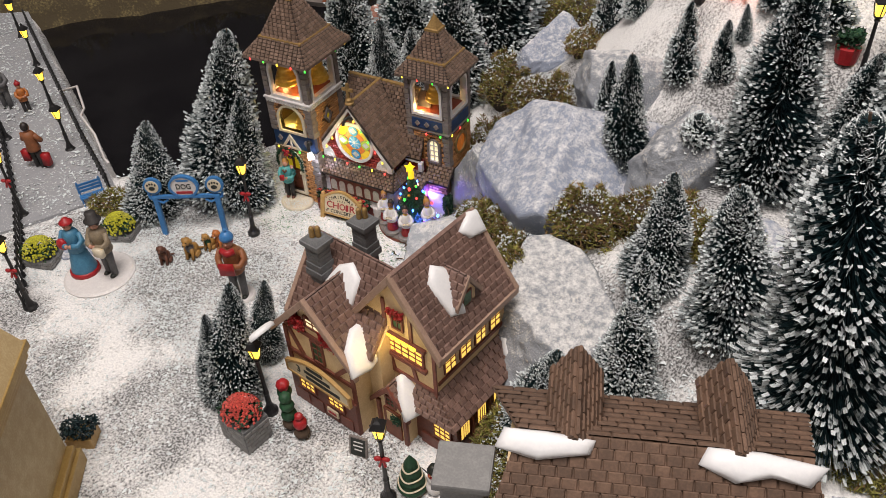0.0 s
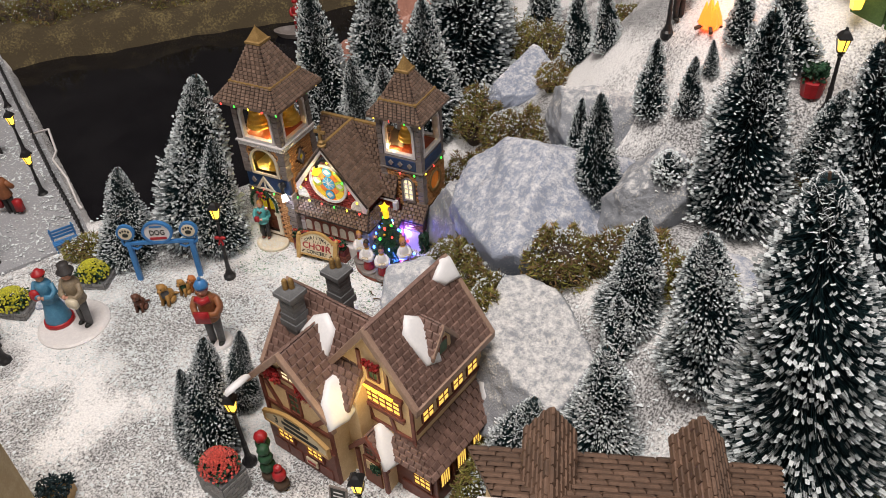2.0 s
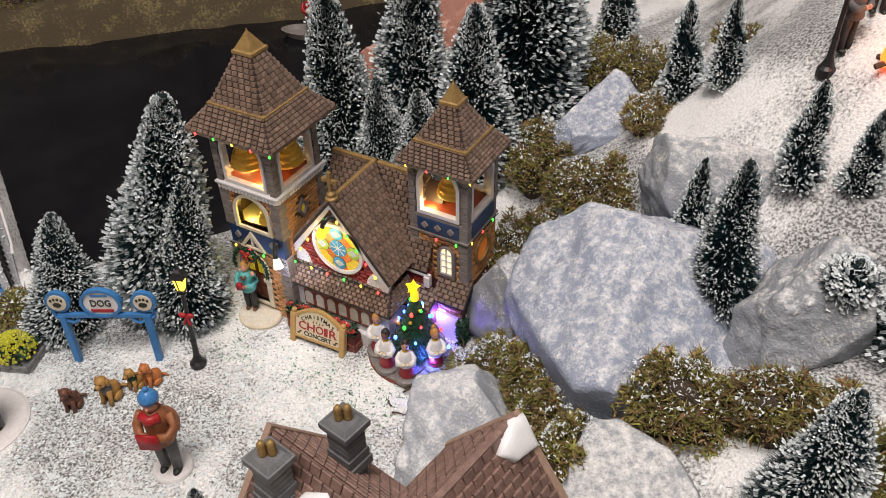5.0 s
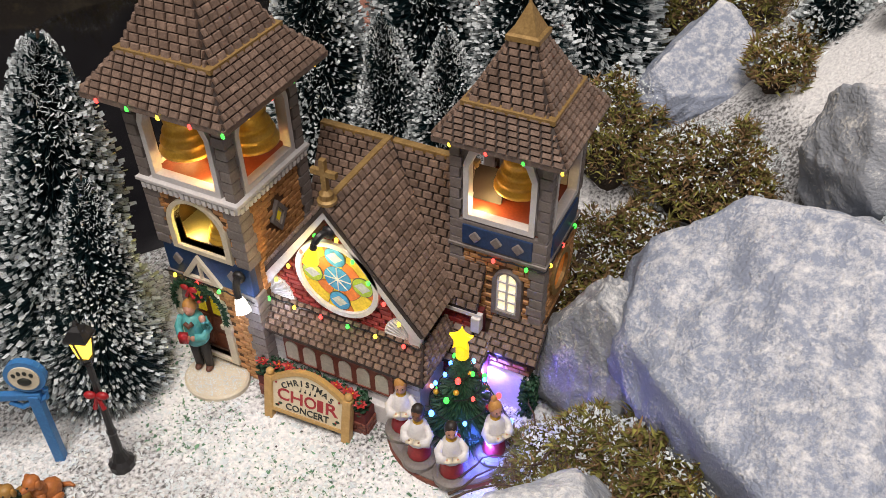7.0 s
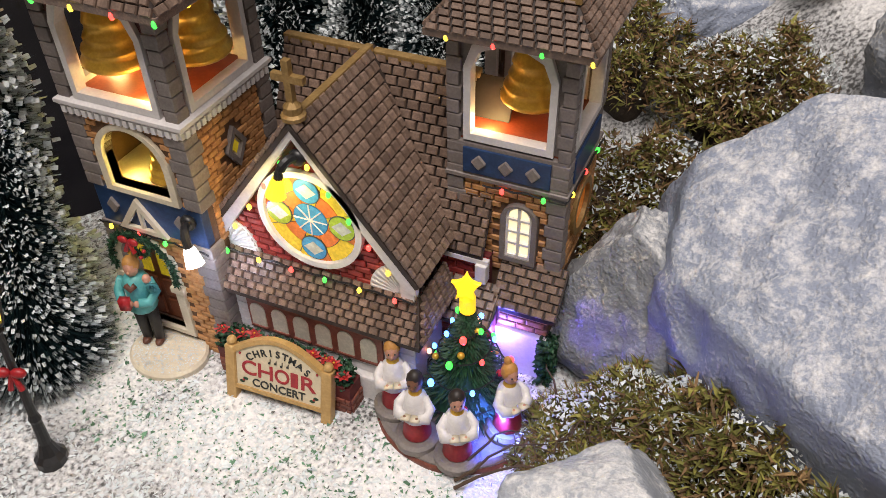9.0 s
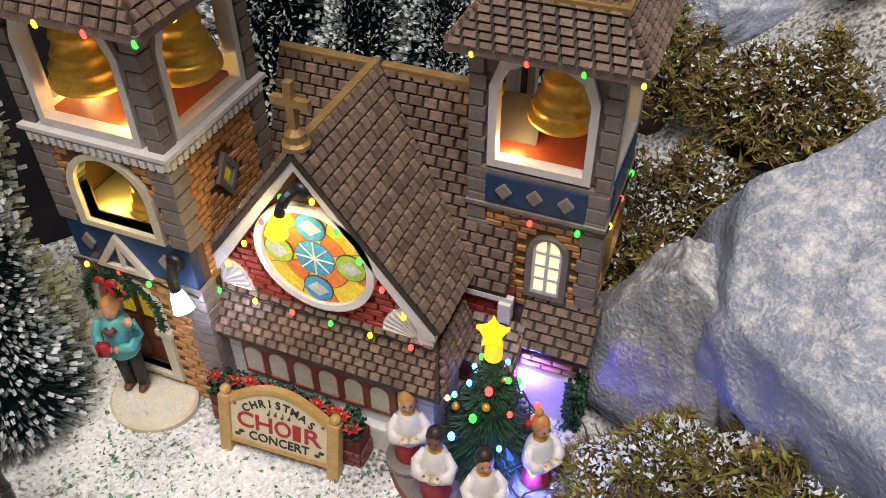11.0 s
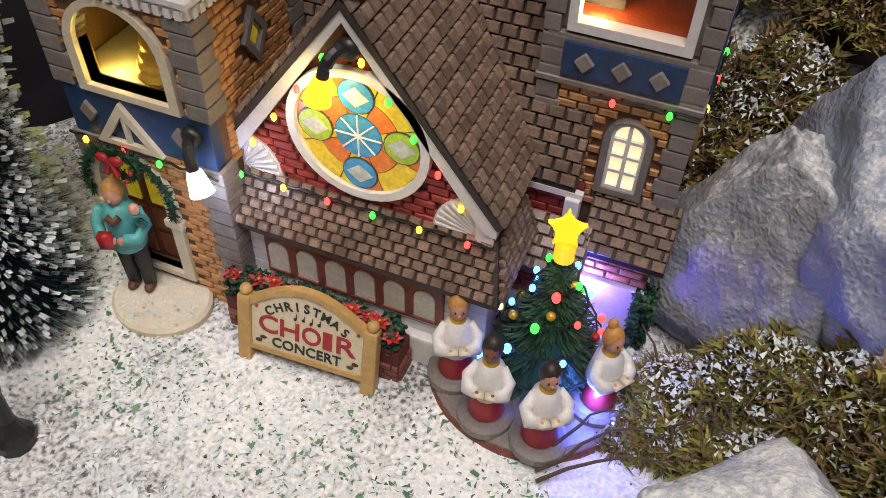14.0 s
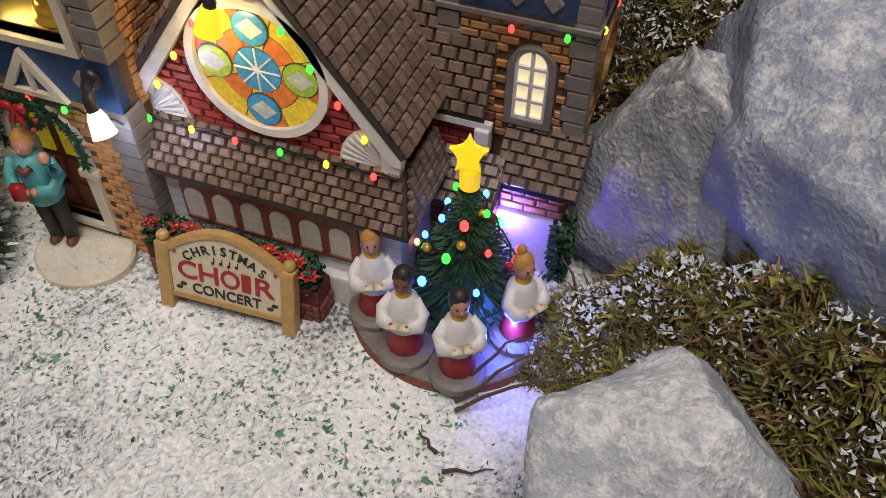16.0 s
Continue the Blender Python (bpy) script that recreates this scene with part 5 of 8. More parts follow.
def standing(at, turn, size, mats, name="figurine", label="", legs=True, skirt=False, hat=None, extra=(), group="figurines"):
    """A standing figurine 1 high: material 0 coat, 1 lower, 2 skin, 3 hair or hat, 4 what it holds, 5 shoes."""
    P = []
    if legs:
        P += [("tube", ([(-0.07, 0, 0.03), (-0.075, 0.0, 0.25), (-0.06, 0, 0.5)], [0.055, 0.06, 0.085]), 1), ("tube", ([(0.07, -0.02, 0.03), (0.075, -0.01, 0.25), (0.06, 0, 0.5)], [0.055, 0.06, 0.085]), 1)]
        P += [("ball", ((-0.075, -0.03, 0.03), 0.055, (0.9, 1.6, 0.6)), 5), ("ball", ((0.075, -0.05, 0.03), 0.055, (0.9, 1.6, 0.6)), 5)]
    if skirt:
        P += [("lathe", ([(0.24, 0.0), (0.25, 0.03), (0.2, 0.2), (0.15, 0.4), (0.11, 0.52)], (0, 0, 0)), 1)]
    P += [("lathe", ([(0.13, 0.42), (0.155, 0.45), (0.13, 0.55), (0.135, 0.66), (0.145, 0.74), (0.11, 0.8), (0.05, 0.83)], (0, 0, 0)), 0)]
    P += [("tube", ([(-0.14, 0, 0.76), (-0.2, -0.03, 0.64), (-0.15, -0.13, 0.58), (-0.05, -0.17, 0.6)], [0.055, 0.055, 0.05, 0.045]), 0), ("tube", ([(0.14, 0, 0.76), (0.2, -0.03, 0.64), (0.15, -0.13, 0.58), (0.05, -0.17, 0.6)], [0.055, 0.055, 0.05, 0.045]), 0)]
    P += [("ball", ((-0.035, -0.185, 0.6), 0.035), 2), ("ball", ((0.035, -0.185, 0.6), 0.035), 2)]
    P += [("ball", ((0, -0.01, 0.9), 0.085, (0.9, 0.95, 1.1)), 2), ("ball", ((0, 0.015, 0.925), 0.09, (1, 1, 1)), 3), ("ball", ((0, -0.095, 0.895), 0.016), 2)]
    if hat == "top":
        P += [("lathe", ([(0.14, 0.95), (0.14, 0.965), (0.085, 0.97), (0.09, 1.08), (0.0, 1.085)], (0, 0, 0)), 3)]
    elif hat == "cap":
        P += [("lathe", ([(0.1, 0.94), (0.105, 0.98), (0.07, 1.03), (0.01, 1.06)], (0, 0, 0)), 4), ("ball", ((0, 0, 1.07), 0.03), 4)]
    elif hat == "bun":
        P += [("ball", ((0, 0.06, 1.0), 0.045), 3)]
    elif hat == "bonnet":
        P += [("lathe", ([(0.12, 0.94), (0.12, 0.96), (0.08, 0.98), (0.05, 1.02), (0.0, 1.03)], (0, 0, 0)), 4)]
    P += list(extra)
    fig = blob_body(P, name, label, "figurine", at, turn, group, size, mats)
    fig.matrix_basis = fig.matrix_basis @ Matrix.Diagonal((0.84, 0.84, 1, 1))
    return fig


# ---- things at the church's front ----
def build_choir():
    base = thing("stone_dais", "grey round stone dais of the carol singers", "dais")
    bm = lathe([(0.052, -0.006), (0.053, 0.004), (0.05, 0.006), (0.001, 0.0062)], 40, (0, 0, 0), m=pose(-0.5255, 1.0555, 0) @ Matrix.Diagonal((0.86, 0.74, 1, 1)))
    part("slab", bm, M["base_grey"], base)
    part("brick_rim", lathe([(0.0535, -0.006), (0.0545, -0.004), (0.0545, 0.001), (0.0533, 0.0025)], 40, m=pose(-0.5255, 1.0555, 0) @ Matrix.Diagonal((0.86, 0.74, 1, 1))), M["timber"], base, "dark red edge of the base")
    spots = [((-0.5567, 1.0425), 25, ("skin", "hair_blond"), None), ((-0.5365, 1.0275), 8, ("skin_dark", "hair_dark"), None), ((-0.5117, 1.0245), 30, ("skin", "hair_dark"), None), ((-0.4935, 1.0515), 55, ("skin", "hair_blond"), "bun")]
    for (x, y), turn, (sk, hr), hat in spots:
        part("foot_ring", lathe([(0.0125, 0.005), (0.0125, 0.009), (0.0105, 0.0105), (0.0001, 0.0105)], 18, (x, y, 0)), M["base_grey"], base)
        # one robe, a book open in both palms
        P = [("lathe", ([(0.2, 0.0), (0.22, 0.03), (0.19, 0.2), (0.165, 0.34)], (0, 0, 0)), 1), ("lathe", ([(0.205, 0.3), (0.225, 0.33), (0.2, 0.48), (0.17, 0.62), (0.1, 0.7), (0.05, 0.72)], (0, 0, 0)), 0)]
        for s in (-1, 1):
            P += [("tube", ([(s * 0.13, 0.0, 0.62), (s * 0.235, -0.06, 0.5), (s * 0.21, -0.17, 0.43), (s * 0.1, -0.23, 0.45)], [0.07, 0.08, 0.085, 0.06]), 0), ("ball", ((s * 0.09, -0.255, 0.46), 0.038), 2)]
        P += [("box", (-0.14, -0.005, -0.32, -0.2, 0.475, 0.49), 5), ("box", (0.005, 0.14, -0.32, -0.2, 0.475, 0.49), 5), ("lathe", ([(0.09, 0.68), (0.1, 0.7), (0.07, 0.74)], (0, 0, 0)), 4), ("ball", ((0, -0.01, 0.84), 0.12, (0.92, 0.95, 1.08)), 2), ("ball", ((0, 0.022, 0.872), 0.127, (1, 1, 0.98)), 3), ("ball", ((0, -0.128, 0.83), 0.02), 2), ("ball", ((-0.045, -0.108, 0.86), 0.013), 6), ("ball", ((0.045, -0.108, 0.86), 0.013), 6)]
        if hat:
            P += [("ball", ((0, 0.07, 1.0), 0.06), 3)]
        lab = {"hair_blond": "blond", "hair_dark": "black-haired"}[hr]
        fig = blob_body(P, "choir_figurine", "%s choirboy figurine in white surplice over red robe" % lab if not hat else "choir figurine with a blond hair bun, white and red robe", "figurine", (x, y, 0.0103), turn, "choir figurines", 0.049, [M["robe_white"], M["robe_red"], M[sk], M[hr], M["gold"], M["cream"], M["ink"]])
        fig.matrix_basis = fig.matrix_basis @ Matrix.Diagonal((0.74, 0.74, 1, 1))


def build_christmas_tree():
    t_ = thing("christmas_tree", "small model Christmas tree with coloured lights and a yellow star", "christmas tree")
    cx, cy, z0 = -0.521, 1.0605, 0.0062
    part("trunk", lathe([(0.004, 0), (0.0035, 0.02), (0.0015, 0.07)], 8, (cx, cy, z0)), M["bark"], t_)
    rnd = random.Random(4)
    v, f = [], []
    for i in range(2600):
        q = rnd.random() ** 0.8
        tier = (q * 6) % 1.0
        r = (0.0265 * (1 - q) + 0.003) * (1.08 - 0.3 * tier)
        a = rnd.uniform(0, 2 * math.pi)
        z = z0 + 0.006 + 0.068 * q
        d = Vector((math.cos(a), math.sin(a), rnd.uniform(-0.55, 0.15)))
        root = Vector((cx, cy, z)) + d * r * rnd.uniform(0.45, 0.8)
        tip = Vector((cx, cy, z)) + d * r * rnd.uniform(0.92, 1.12)
        s = Vector((-d.y, d.x, 0)) * 0.0011
        up = d.cross(s).normalized() * 0.0008
        k = len(v)
        v += [root + s, root - s, root + up, tip]
        f += [(k, k + 2, k + 3), (k + 2, k + 1, k + 3), (k + 1, k, k + 3)]
    raw("foliage", v, f, M["leaf"], t_, kind="stuff")
    part("inner_cone", lathe([(0.021, 0.008), (0.012, 0.035), (0.002, 0.074)], 14, (cx, cy, z0)), M["leaf"], t_)
    wire = [(cx + (0.028 * (1 - q) + 0.003) * math.cos(q * 30), cy + (0.028 * (1 - q) + 0.003) * math.sin(q * 30), z0 + 0.008 + 0.066 * q) for q in np.linspace(0, 1, 70)]
    part("light_wire", tube(wire, 0.0005, 5), M["black"], t_)
    seq = ["blue", "red", "green", "blue", "blue", "green", "red", "blue", "pink", "blue"]
    for k in range(26):
        q = k / 27
        a = q * 30 + 0.4
        r = 0.0295 * (1 - q) + 0.0035
        bulb(t_, (cx + r * math.cos(a), cy + r * math.sin(a), z0 + 0.009 + 0.066 * q), seq[k % 10], 0.0014 if k % 3 else 0.0019)
    for k in range(10):
        q = (k + 0.5) / 11
        a = q * 41 + 2
        r = 0.028 * (1 - q) + 0.003
        part("bauble", ball((cx + r * math.cos(a), cy + r * math.sin(a), z0 + 0.01 + 0.06 * q), 0.0021), M["gold" if k % 2 else "robe_red"], t_, smooth=True)
    star = [((0.0084 if k % 2 == 0 else 0.0037) * math.sin(k * math.pi / 5), (0.0084 if k % 2 == 0 else 0.0037) * math.cos(k * math.pi / 5)) for k in range(10)]
    sm = glow("yellow_star", (0.95, 0.62, 0.02), 0.75)
    st = part("star", prism(star, 0.004, Matrix.Translation((cx, cy - 0.003, z0 + 0.0905)) @ pose(0, 0, 0, -20, 0, 14), bevel=0.0006), sm, t_, "yellow translucent star")
    part("star_socket", lathe([(0.0042, 0.073), (0.0042, 0.082), (0.003, 0.084)], 14, (cx, cy, z0)), sm, t_)
    point_lamp("tree_lamp_blue", (cx + 0.006, cy + 0.032, 0.032), 0.11, (0.16, 0.12, 1.0), 0.003)
    point_lamp("tree_lamp_front", (cx + 0.026, cy - 0.02, 0.02), 0.085, (0.08, 0.14, 1.0), 0.003)
    point_lamp("tree_lamp_side", (cx - 0.03, cy + 0.012, 0.04), 0.02, (0.2, 0.16, 1.0), 0.003)


def build_sign():
    m = pose(-0.6205, 1.0195, 0.0, -14, 0, 3)
    s = thing("concert_sign", "cream and tan arched sign announcing a choir concert", "sign", m)
    w = 0.058
    top = [(x, 0.0335 + 0.012 * math.cos(x / (w / 2) * math.pi / 2)) for x in np.linspace(w / 2, -w / 2, 15)]
    out = [(-w / 2, 0.006), (w / 2, 0.006)] + top
    inn_ = [(-w / 2 + 0.002, 0.0085), (w / 2 - 0.002, 0.0085)] + [(x * 0.935, z - 0.0028) for x, z in top]
    part("board", prism(inn_, 0.0025, Matrix.Translation((0, -0.0005, 0))), M["sign_cream"], s)
    part("frame", ring(out, inn_, 0.0045, Matrix.Translation((0, -0.0015, 0))), M["sign_tan"], s, "tan raised frame")
    for x in (-1, 1):
        post = part("post", box(x * (w / 2 + 0.0015) - 0.0032, x * (w / 2 + 0.0015) + 0.0032, -0.0022, 0.0042, -0.003, 0.0345, bevel=0.0009), M["sign_tan"], s)
        part("knob", ball((x * (w / 2 + 0.0015), 0.001, 0.0365), 0.003), M["sign_tan"], post, smooth=True)
    f = Matrix.Translation((0, -0.0007, 0))
    for k, ch in enumerate("CHRISTMAS"):
        a = (k - 4) * 0.2
        x, z = 0.0182 * (k - 4) / 4, 0.0362 - 0.0066 * ((k - 4) / 4) ** 2
        letter_part("letter", lettering(ch, 0.0064), M["ink"], s, f @ pose(x, 0, z, 0, math.degrees(0.62 * (k - 4) / 4 * 0.85), 0))
    for k, (ch, x) in enumerate(zip("CHOIR", (-0.0188, -0.0082, 0.0024, 0.0102, 0.0185))):
        letter_part("letter", lettering(ch, 0.0136, 0.0045 if ch == "I" else 0.0094), M["ink_red"], s, f @ Matrix.Translation((x, 0, 0.0215)))
    letter_part("letters", lettering("CONCERT", 0.0075, 0.034), M["ink"], s, f @ Matrix.Translation((0, 0, 0.0125)))
    for k in range(4):
        part("note", ball((-0.0055 + k * 0.0038, -0.0008, 0.0292 + 0.0006 * (k % 2)), 0.0007), M["ink"], s)
        part("note_stem", box(-0.005 + k * 0.0038, -0.0047 + k * 0.0038, -0.0011, -0.0006, 0.0292, 0.032), M["ink"], s)
    for x in (-1, 1):
        for dx in (-0.0012, 0.0012):
            part("holly_leaf", ball((x * 0.0225 + dx, -0.0006, 0.0125 + dx), 0.0017, squash=(1, 0.3, 0.6)), M["leaf"], s)
        part("holly_berry", ball((x * 0.0225, -0.001, 0.0128), 0.0007), M["ink_red"], s)
        part("dot", ball((x * 0.0245, -0.0006, 0.0305), 0.0008), M["ink_red"], s)


def leaf_heap(name, x0, x1, y0, y1, z0, h, n, mat, parent, size=0.004, seed=2):
    """Many small pointed leaves over a box."""
    rnd = random.Random(seed)
    v, f = [], []
    for _ in range(n):
        p = Vector((rnd.uniform(x0, x1), rnd.uniform(y0, y1), z0 + h * rnd.random() ** 0.6))
        d = Vector((rnd.gauss(0, 1), rnd.gauss(0, 1), rnd.gauss(0.5, 0.7))).normalized() * size * rnd.uniform(0.6, 1.2)
        s = d.orthogonal().normalized() * size * 0.3
        k = len(v)
        v += [p - d * 0.5, p + s, p + d * 0.5, p - s, p + d.cross(s).normalized() * size * 0.14]
        f += [(k, k + 1, k + 4), (k + 1, k + 2, k + 4), (k + 2, k + 3, k + 4), (k + 3, k, k + 4)]
    return raw(name, v, f, mat, parent, kind="stuff")


def build_flower_box():
    b = thing("flower_box", "dark red brick flower box of poinsettias under the windows", "flower box")
    x0, x1, y0, y1 = -0.668, -0.5795, 1.0315, 1.0442
    part("box", box(x0, x1, y0, y1, -0.003, 0.02, bevel=0.0008), M["mortar_red"], b)
    courses("brick", M["timber"], b, (0, y0, -0.001), (1, 0, 0), (0, 0, 1), lambda v: (x0, x1), 3, 0.004, 0.0085, thick=0.001, gap=0.0007)
    courses("brick", M["timber"], b, (x1, 0, -0.001), (0, 1, 0), (0, 0, 1), lambda v: (y0, y1), 3, 0.004, 0.0085, thick=0.001, gap=0.0007)
    leaf_heap("leaves", x0 + 0.001, x1 - 0.001, y0 - 0.0005, y1 - 0.001, 0.017, 0.015, 1700, M["leaf"], b, 0.0042)
    rnd = random.Random(3)
    for k in range(13):
        cx, cy, cz = x0 + 0.005 + (x1 - x0 - 0.01) * (k + rnd.uniform(-0.3, 0.3)) / 12, rnd.uniform(y0 + 0.001, y1 - 0.005), 0.0315 + rnd.uniform(-0.003, 0.002)
        bm = bmesh.new()
        for ringi, (n, r, zz) in enumerate(((7, 0.0058, 0.0), (5, 0.0036, 0.0012))):
            for j in range(n):
                a = 2 * math.pi * j / n + k + ringi
                p = Vector((cx, cy, cz + zz))
                d = Vector((math.cos(a), math.sin(a) * 0.8 - 0.15, 0.28))
                s = Vector((-math.sin(a), math.cos(a), 0)) * r * 0.26
                q = [bm.verts.new(c) for c in (p, p + d * r * 0.5 + s, p + d * r, p + d * r * 0.5 - s, p + d * r * 0.5 + Vector((0, 0, 0.0007)))]
                for e in ((0, 1, 4), (1, 2, 4), (2, 3, 4), (3, 0, 4)):
                    bm.faces.new([q[i] for i in e])
        fl = part("poinsettia", bm, M["red_leaf"], b)
        part("flower_heart", ball((cx, cy, cz + 0.0015), 0.0008, sub=1), M["gold"], fl)


def build_door_man():
    pl = part("door_step", lathe([(0.0245, -0.003), (0.025, 0.002), (0.0235, 0.0035), (0.0001, 0.0036)], 32, (0, 0, 0)), M["cream"], None)
    pl.matrix_basis = pose(-0.7035, 1.0275, 0.002) @ Matrix.Diagonal((1, 0.85, 1, 1))
    rs = random.Random(17)
    sv, sf = [], []
    for _ in range(900):
        a, r, s = rs.uniform(0, 6.283), 0.0225 * math.sqrt(rs.random()), rs.uniform(0.0003, 0.0009)
        k = len(sv)
        sv += [(r * math.cos(a) + s * math.cos(b), r * math.sin(a) + s * math.sin(b), 0.0037 + 0.0003 * (b > 4)) for b in (a, a + 2.1, a + 4.2)]
        sf.append((k, k + 1, k + 2))
    raw("snow_dust", sv, sf, M["frost"], pl, kind="stuff")
    tagged(pl, "round cream door step dusted with snow", "step")
    standing((-0.7165, 1.0315, 0.0055), 20, 0.066, [M["teal"], M["trouser"], M["skin"], M["hair_blond"], M["robe_red"], M["dog_brown"]], label="figurine in a teal jacket holding a red book at the door", extra=[("box", (-0.13, -0.02, -0.24, -0.17, 0.56, 0.68), 4), ("tube", ([(0.17, -0.05, 0.7), (0.24, -0.12, 0.76), (0.22, -0.16, 0.86)], [0.05, 0.05, 0.045]), 0), ("ball", ((0.22, -0.17, 0.9), 0.045), 2), ("tube", ([(-0.05, -0.13, 0.78), (0, -0.15, 0.74), (0.05, -0.13, 0.78)], [0.03, 0.03, 0.03]), 5)])
    w = thing("door_wreath", "green garland and wreath with red bow round the door", "wreath")
    cx, f = -0.713, 1.0375
    rnd = random.Random(8)
    v, fc = [], []

    def tuft(c, n, r):
        for _ in range(n):
            d = Vector((rnd.gauss(0, 1), rnd.gauss(-0.3, 0.7), rnd.gauss(0, 1))).normalized() * r * rnd.uniform(0.7, 1.2)
            s = d.orthogonal().normalized() * r * 0.2
            k = len(v)
            v.extend([c + s, c - s, c + d, c + d.cross(s).normalized() * r * 0.2])
            fc.extend([(k, k + 1, k + 2), (k + 1, k + 3, k + 2), (k + 3, k, k + 2)])
    for a in np.linspace(-0.35, math.pi + 0.3, 46):
        tuft(Vector((cx + 0.0225 * math.cos(a), f, 0.0625 + 0.0225 * math.sin(a))), 12, 0.004)
    raw("garland", v, fc, M["leaf"], w, kind="stuff")
    v, fc = [], []
    for a in np.linspace(0, 2 * math.pi, 22):
        tuft(Vector((cx + 0.006 + 0.0065 * math.cos(a), f - 0.004, 0.083 + 0.0065 * math.sin(a))), 14, 0.0036)
    raw("wreath", v, fc, M["leaf"], w, kind="stuff")
    bw = bmesh.new()
    for s in (-1, 1):
        ball((cx + 0.004 + s * 0.0035, f - 0.0085, 0.0885), 0.0032, bw, squash=(1.1, 0.5, 0.75))
        tube([(cx + 0.004, f - 0.0085, 0.088), (cx + 0.004 + s * 0.003, f - 0.009, 0.081)], [0.0008, 0.0014], 6, bw)
    part("bow", bw, M["robe_red"], w, "red ribbon bow")
    for k in range(5):
        part("berry", ball((cx + 0.006 + 0.0065 * math.cos(k * 1.3), f - 0.0075, 0.083 + 0.0065 * math.sin(k * 1.3)), 0.0012), M["gold" if k % 2 else "robe_red"], w)


build_choir()
build_christmas_tree()
build_sign()
build_flower_box()
build_door_man()
point_lamp("yellow_side_lamp", (-0.752, 1.068, 0.08), 0.03, (1.0, 0.8, 0.1), 0.003)
ivy = thing("ivy_bush", "dark green ivy at the foot of the church", "bush")
leaf_heap("leaves", -0.4915, -0.482, 1.09, 1.104, 0.0, 0.034, 700, M["leaf"], ivy, 0.0045, 5)
part("stem", tube([(-0.487, 1.1, -0.004), (-0.486, 1.102, 0.03)], 0.001, 6), M["bark"], ivy)


# ---- street lamps, dog sign, figurines ----
def lantern_mesh_parts(parent, h, bow=True):
    part("base", lathe([(0.0085, -0.004), (0.0085, 0.004), (0.006, 0.007), (0.0045, 0.011), (0.0035, 0.014)], 12), M["black"], parent)
    part("post", lathe([(0.0034, 0.012), (0.0028, 0.03), (0.0034, 0.032), (0.0024, 0.036), (0.002, h - 0.03), (0.0034, h - 0.028), (0.002, h - 0.026)], 10), M["black"], parent)
    head = part("lantern_frame", lathe([(0.003, h - 0.026), (0.0048, h - 0.024), (0.005, h - 0.0225)], 8), M["black"], parent)
    part("glass", lathe([(0.0045, h - 0.0225), (0.0072, h - 0.008), (0.007, h - 0.0078)], 4, m=pose(0, 0, 0, 0, 0, 45)), M["lamp_glass"], head, "glowing amber lamp glass")
    for k in range(4):
        a = math.pi / 2 * k + math.pi / 4 + math.pi / 4
        part("glazing_bar", tube([(0.0048 * math.cos(a), 0.0048 * math.sin(a), h - 0.0225), (0.0078 * math.cos(a), 0.0078 * math.sin(a), h - 0.0075)], 0.0007, 5), M["black"], head)
    part("hood", lathe([(0.0098, h - 0.008), (0.0098, h - 0.0065), (0.0055, h - 0.001), (0.002, h + 0.001), (0.0015, h + 0.004), (0.0002, h + 0.005)], 4, m=pose(0, 0, 0, 0, 0, 45)), M["black"], head)
    if bow:
        bw = bmesh.new()
        for s in (-1, 1):
            ball((s * 0.004, -0.003, h * 0.56), 0.0042, bw, squash=(1, 0.6, 0.7))
            tube([(0, -0.003, h * 0.56), (s * 0.003, -0.0035, h * 0.56 - 0.011)], [0.0009, 0.0016], 6, bw)
        part("bow", bw, M["robe_red"], parent, "red ribbon bow on the post")


def street_lamp(x, y, h, bow, lean=(0, 0)):
    s = thing("street_lamp", "black model street lamp with glowing amber lantern%s" % (" and red bow" if bow else ""), "street lamp", pose(x, y, height(x, y), lean[0], lean[1], 20), "street lamps")
    lantern_mesh_parts(s, h, bow)
    return s


street_lamp(-0.715, 0.94, 0.121, True, (-5, 0))
street_lamp(-0.493, 0.697, 0.112, False)
street_lamp(-0.318, 0.664, 0.122, True)
for x, y in ((-1.14, 0.988), (-1.273, 1.067), (-1.444, 1.174), (-1.58, 1.249)):
    street_lamp(x + 0.006, y - 0.008, 0.085, False)
for x, y in ((-1.055, 0.821), (-0.88, 0.69), (-1.26, 0.955)):
    street_lamp(x, y, 0.12, True)


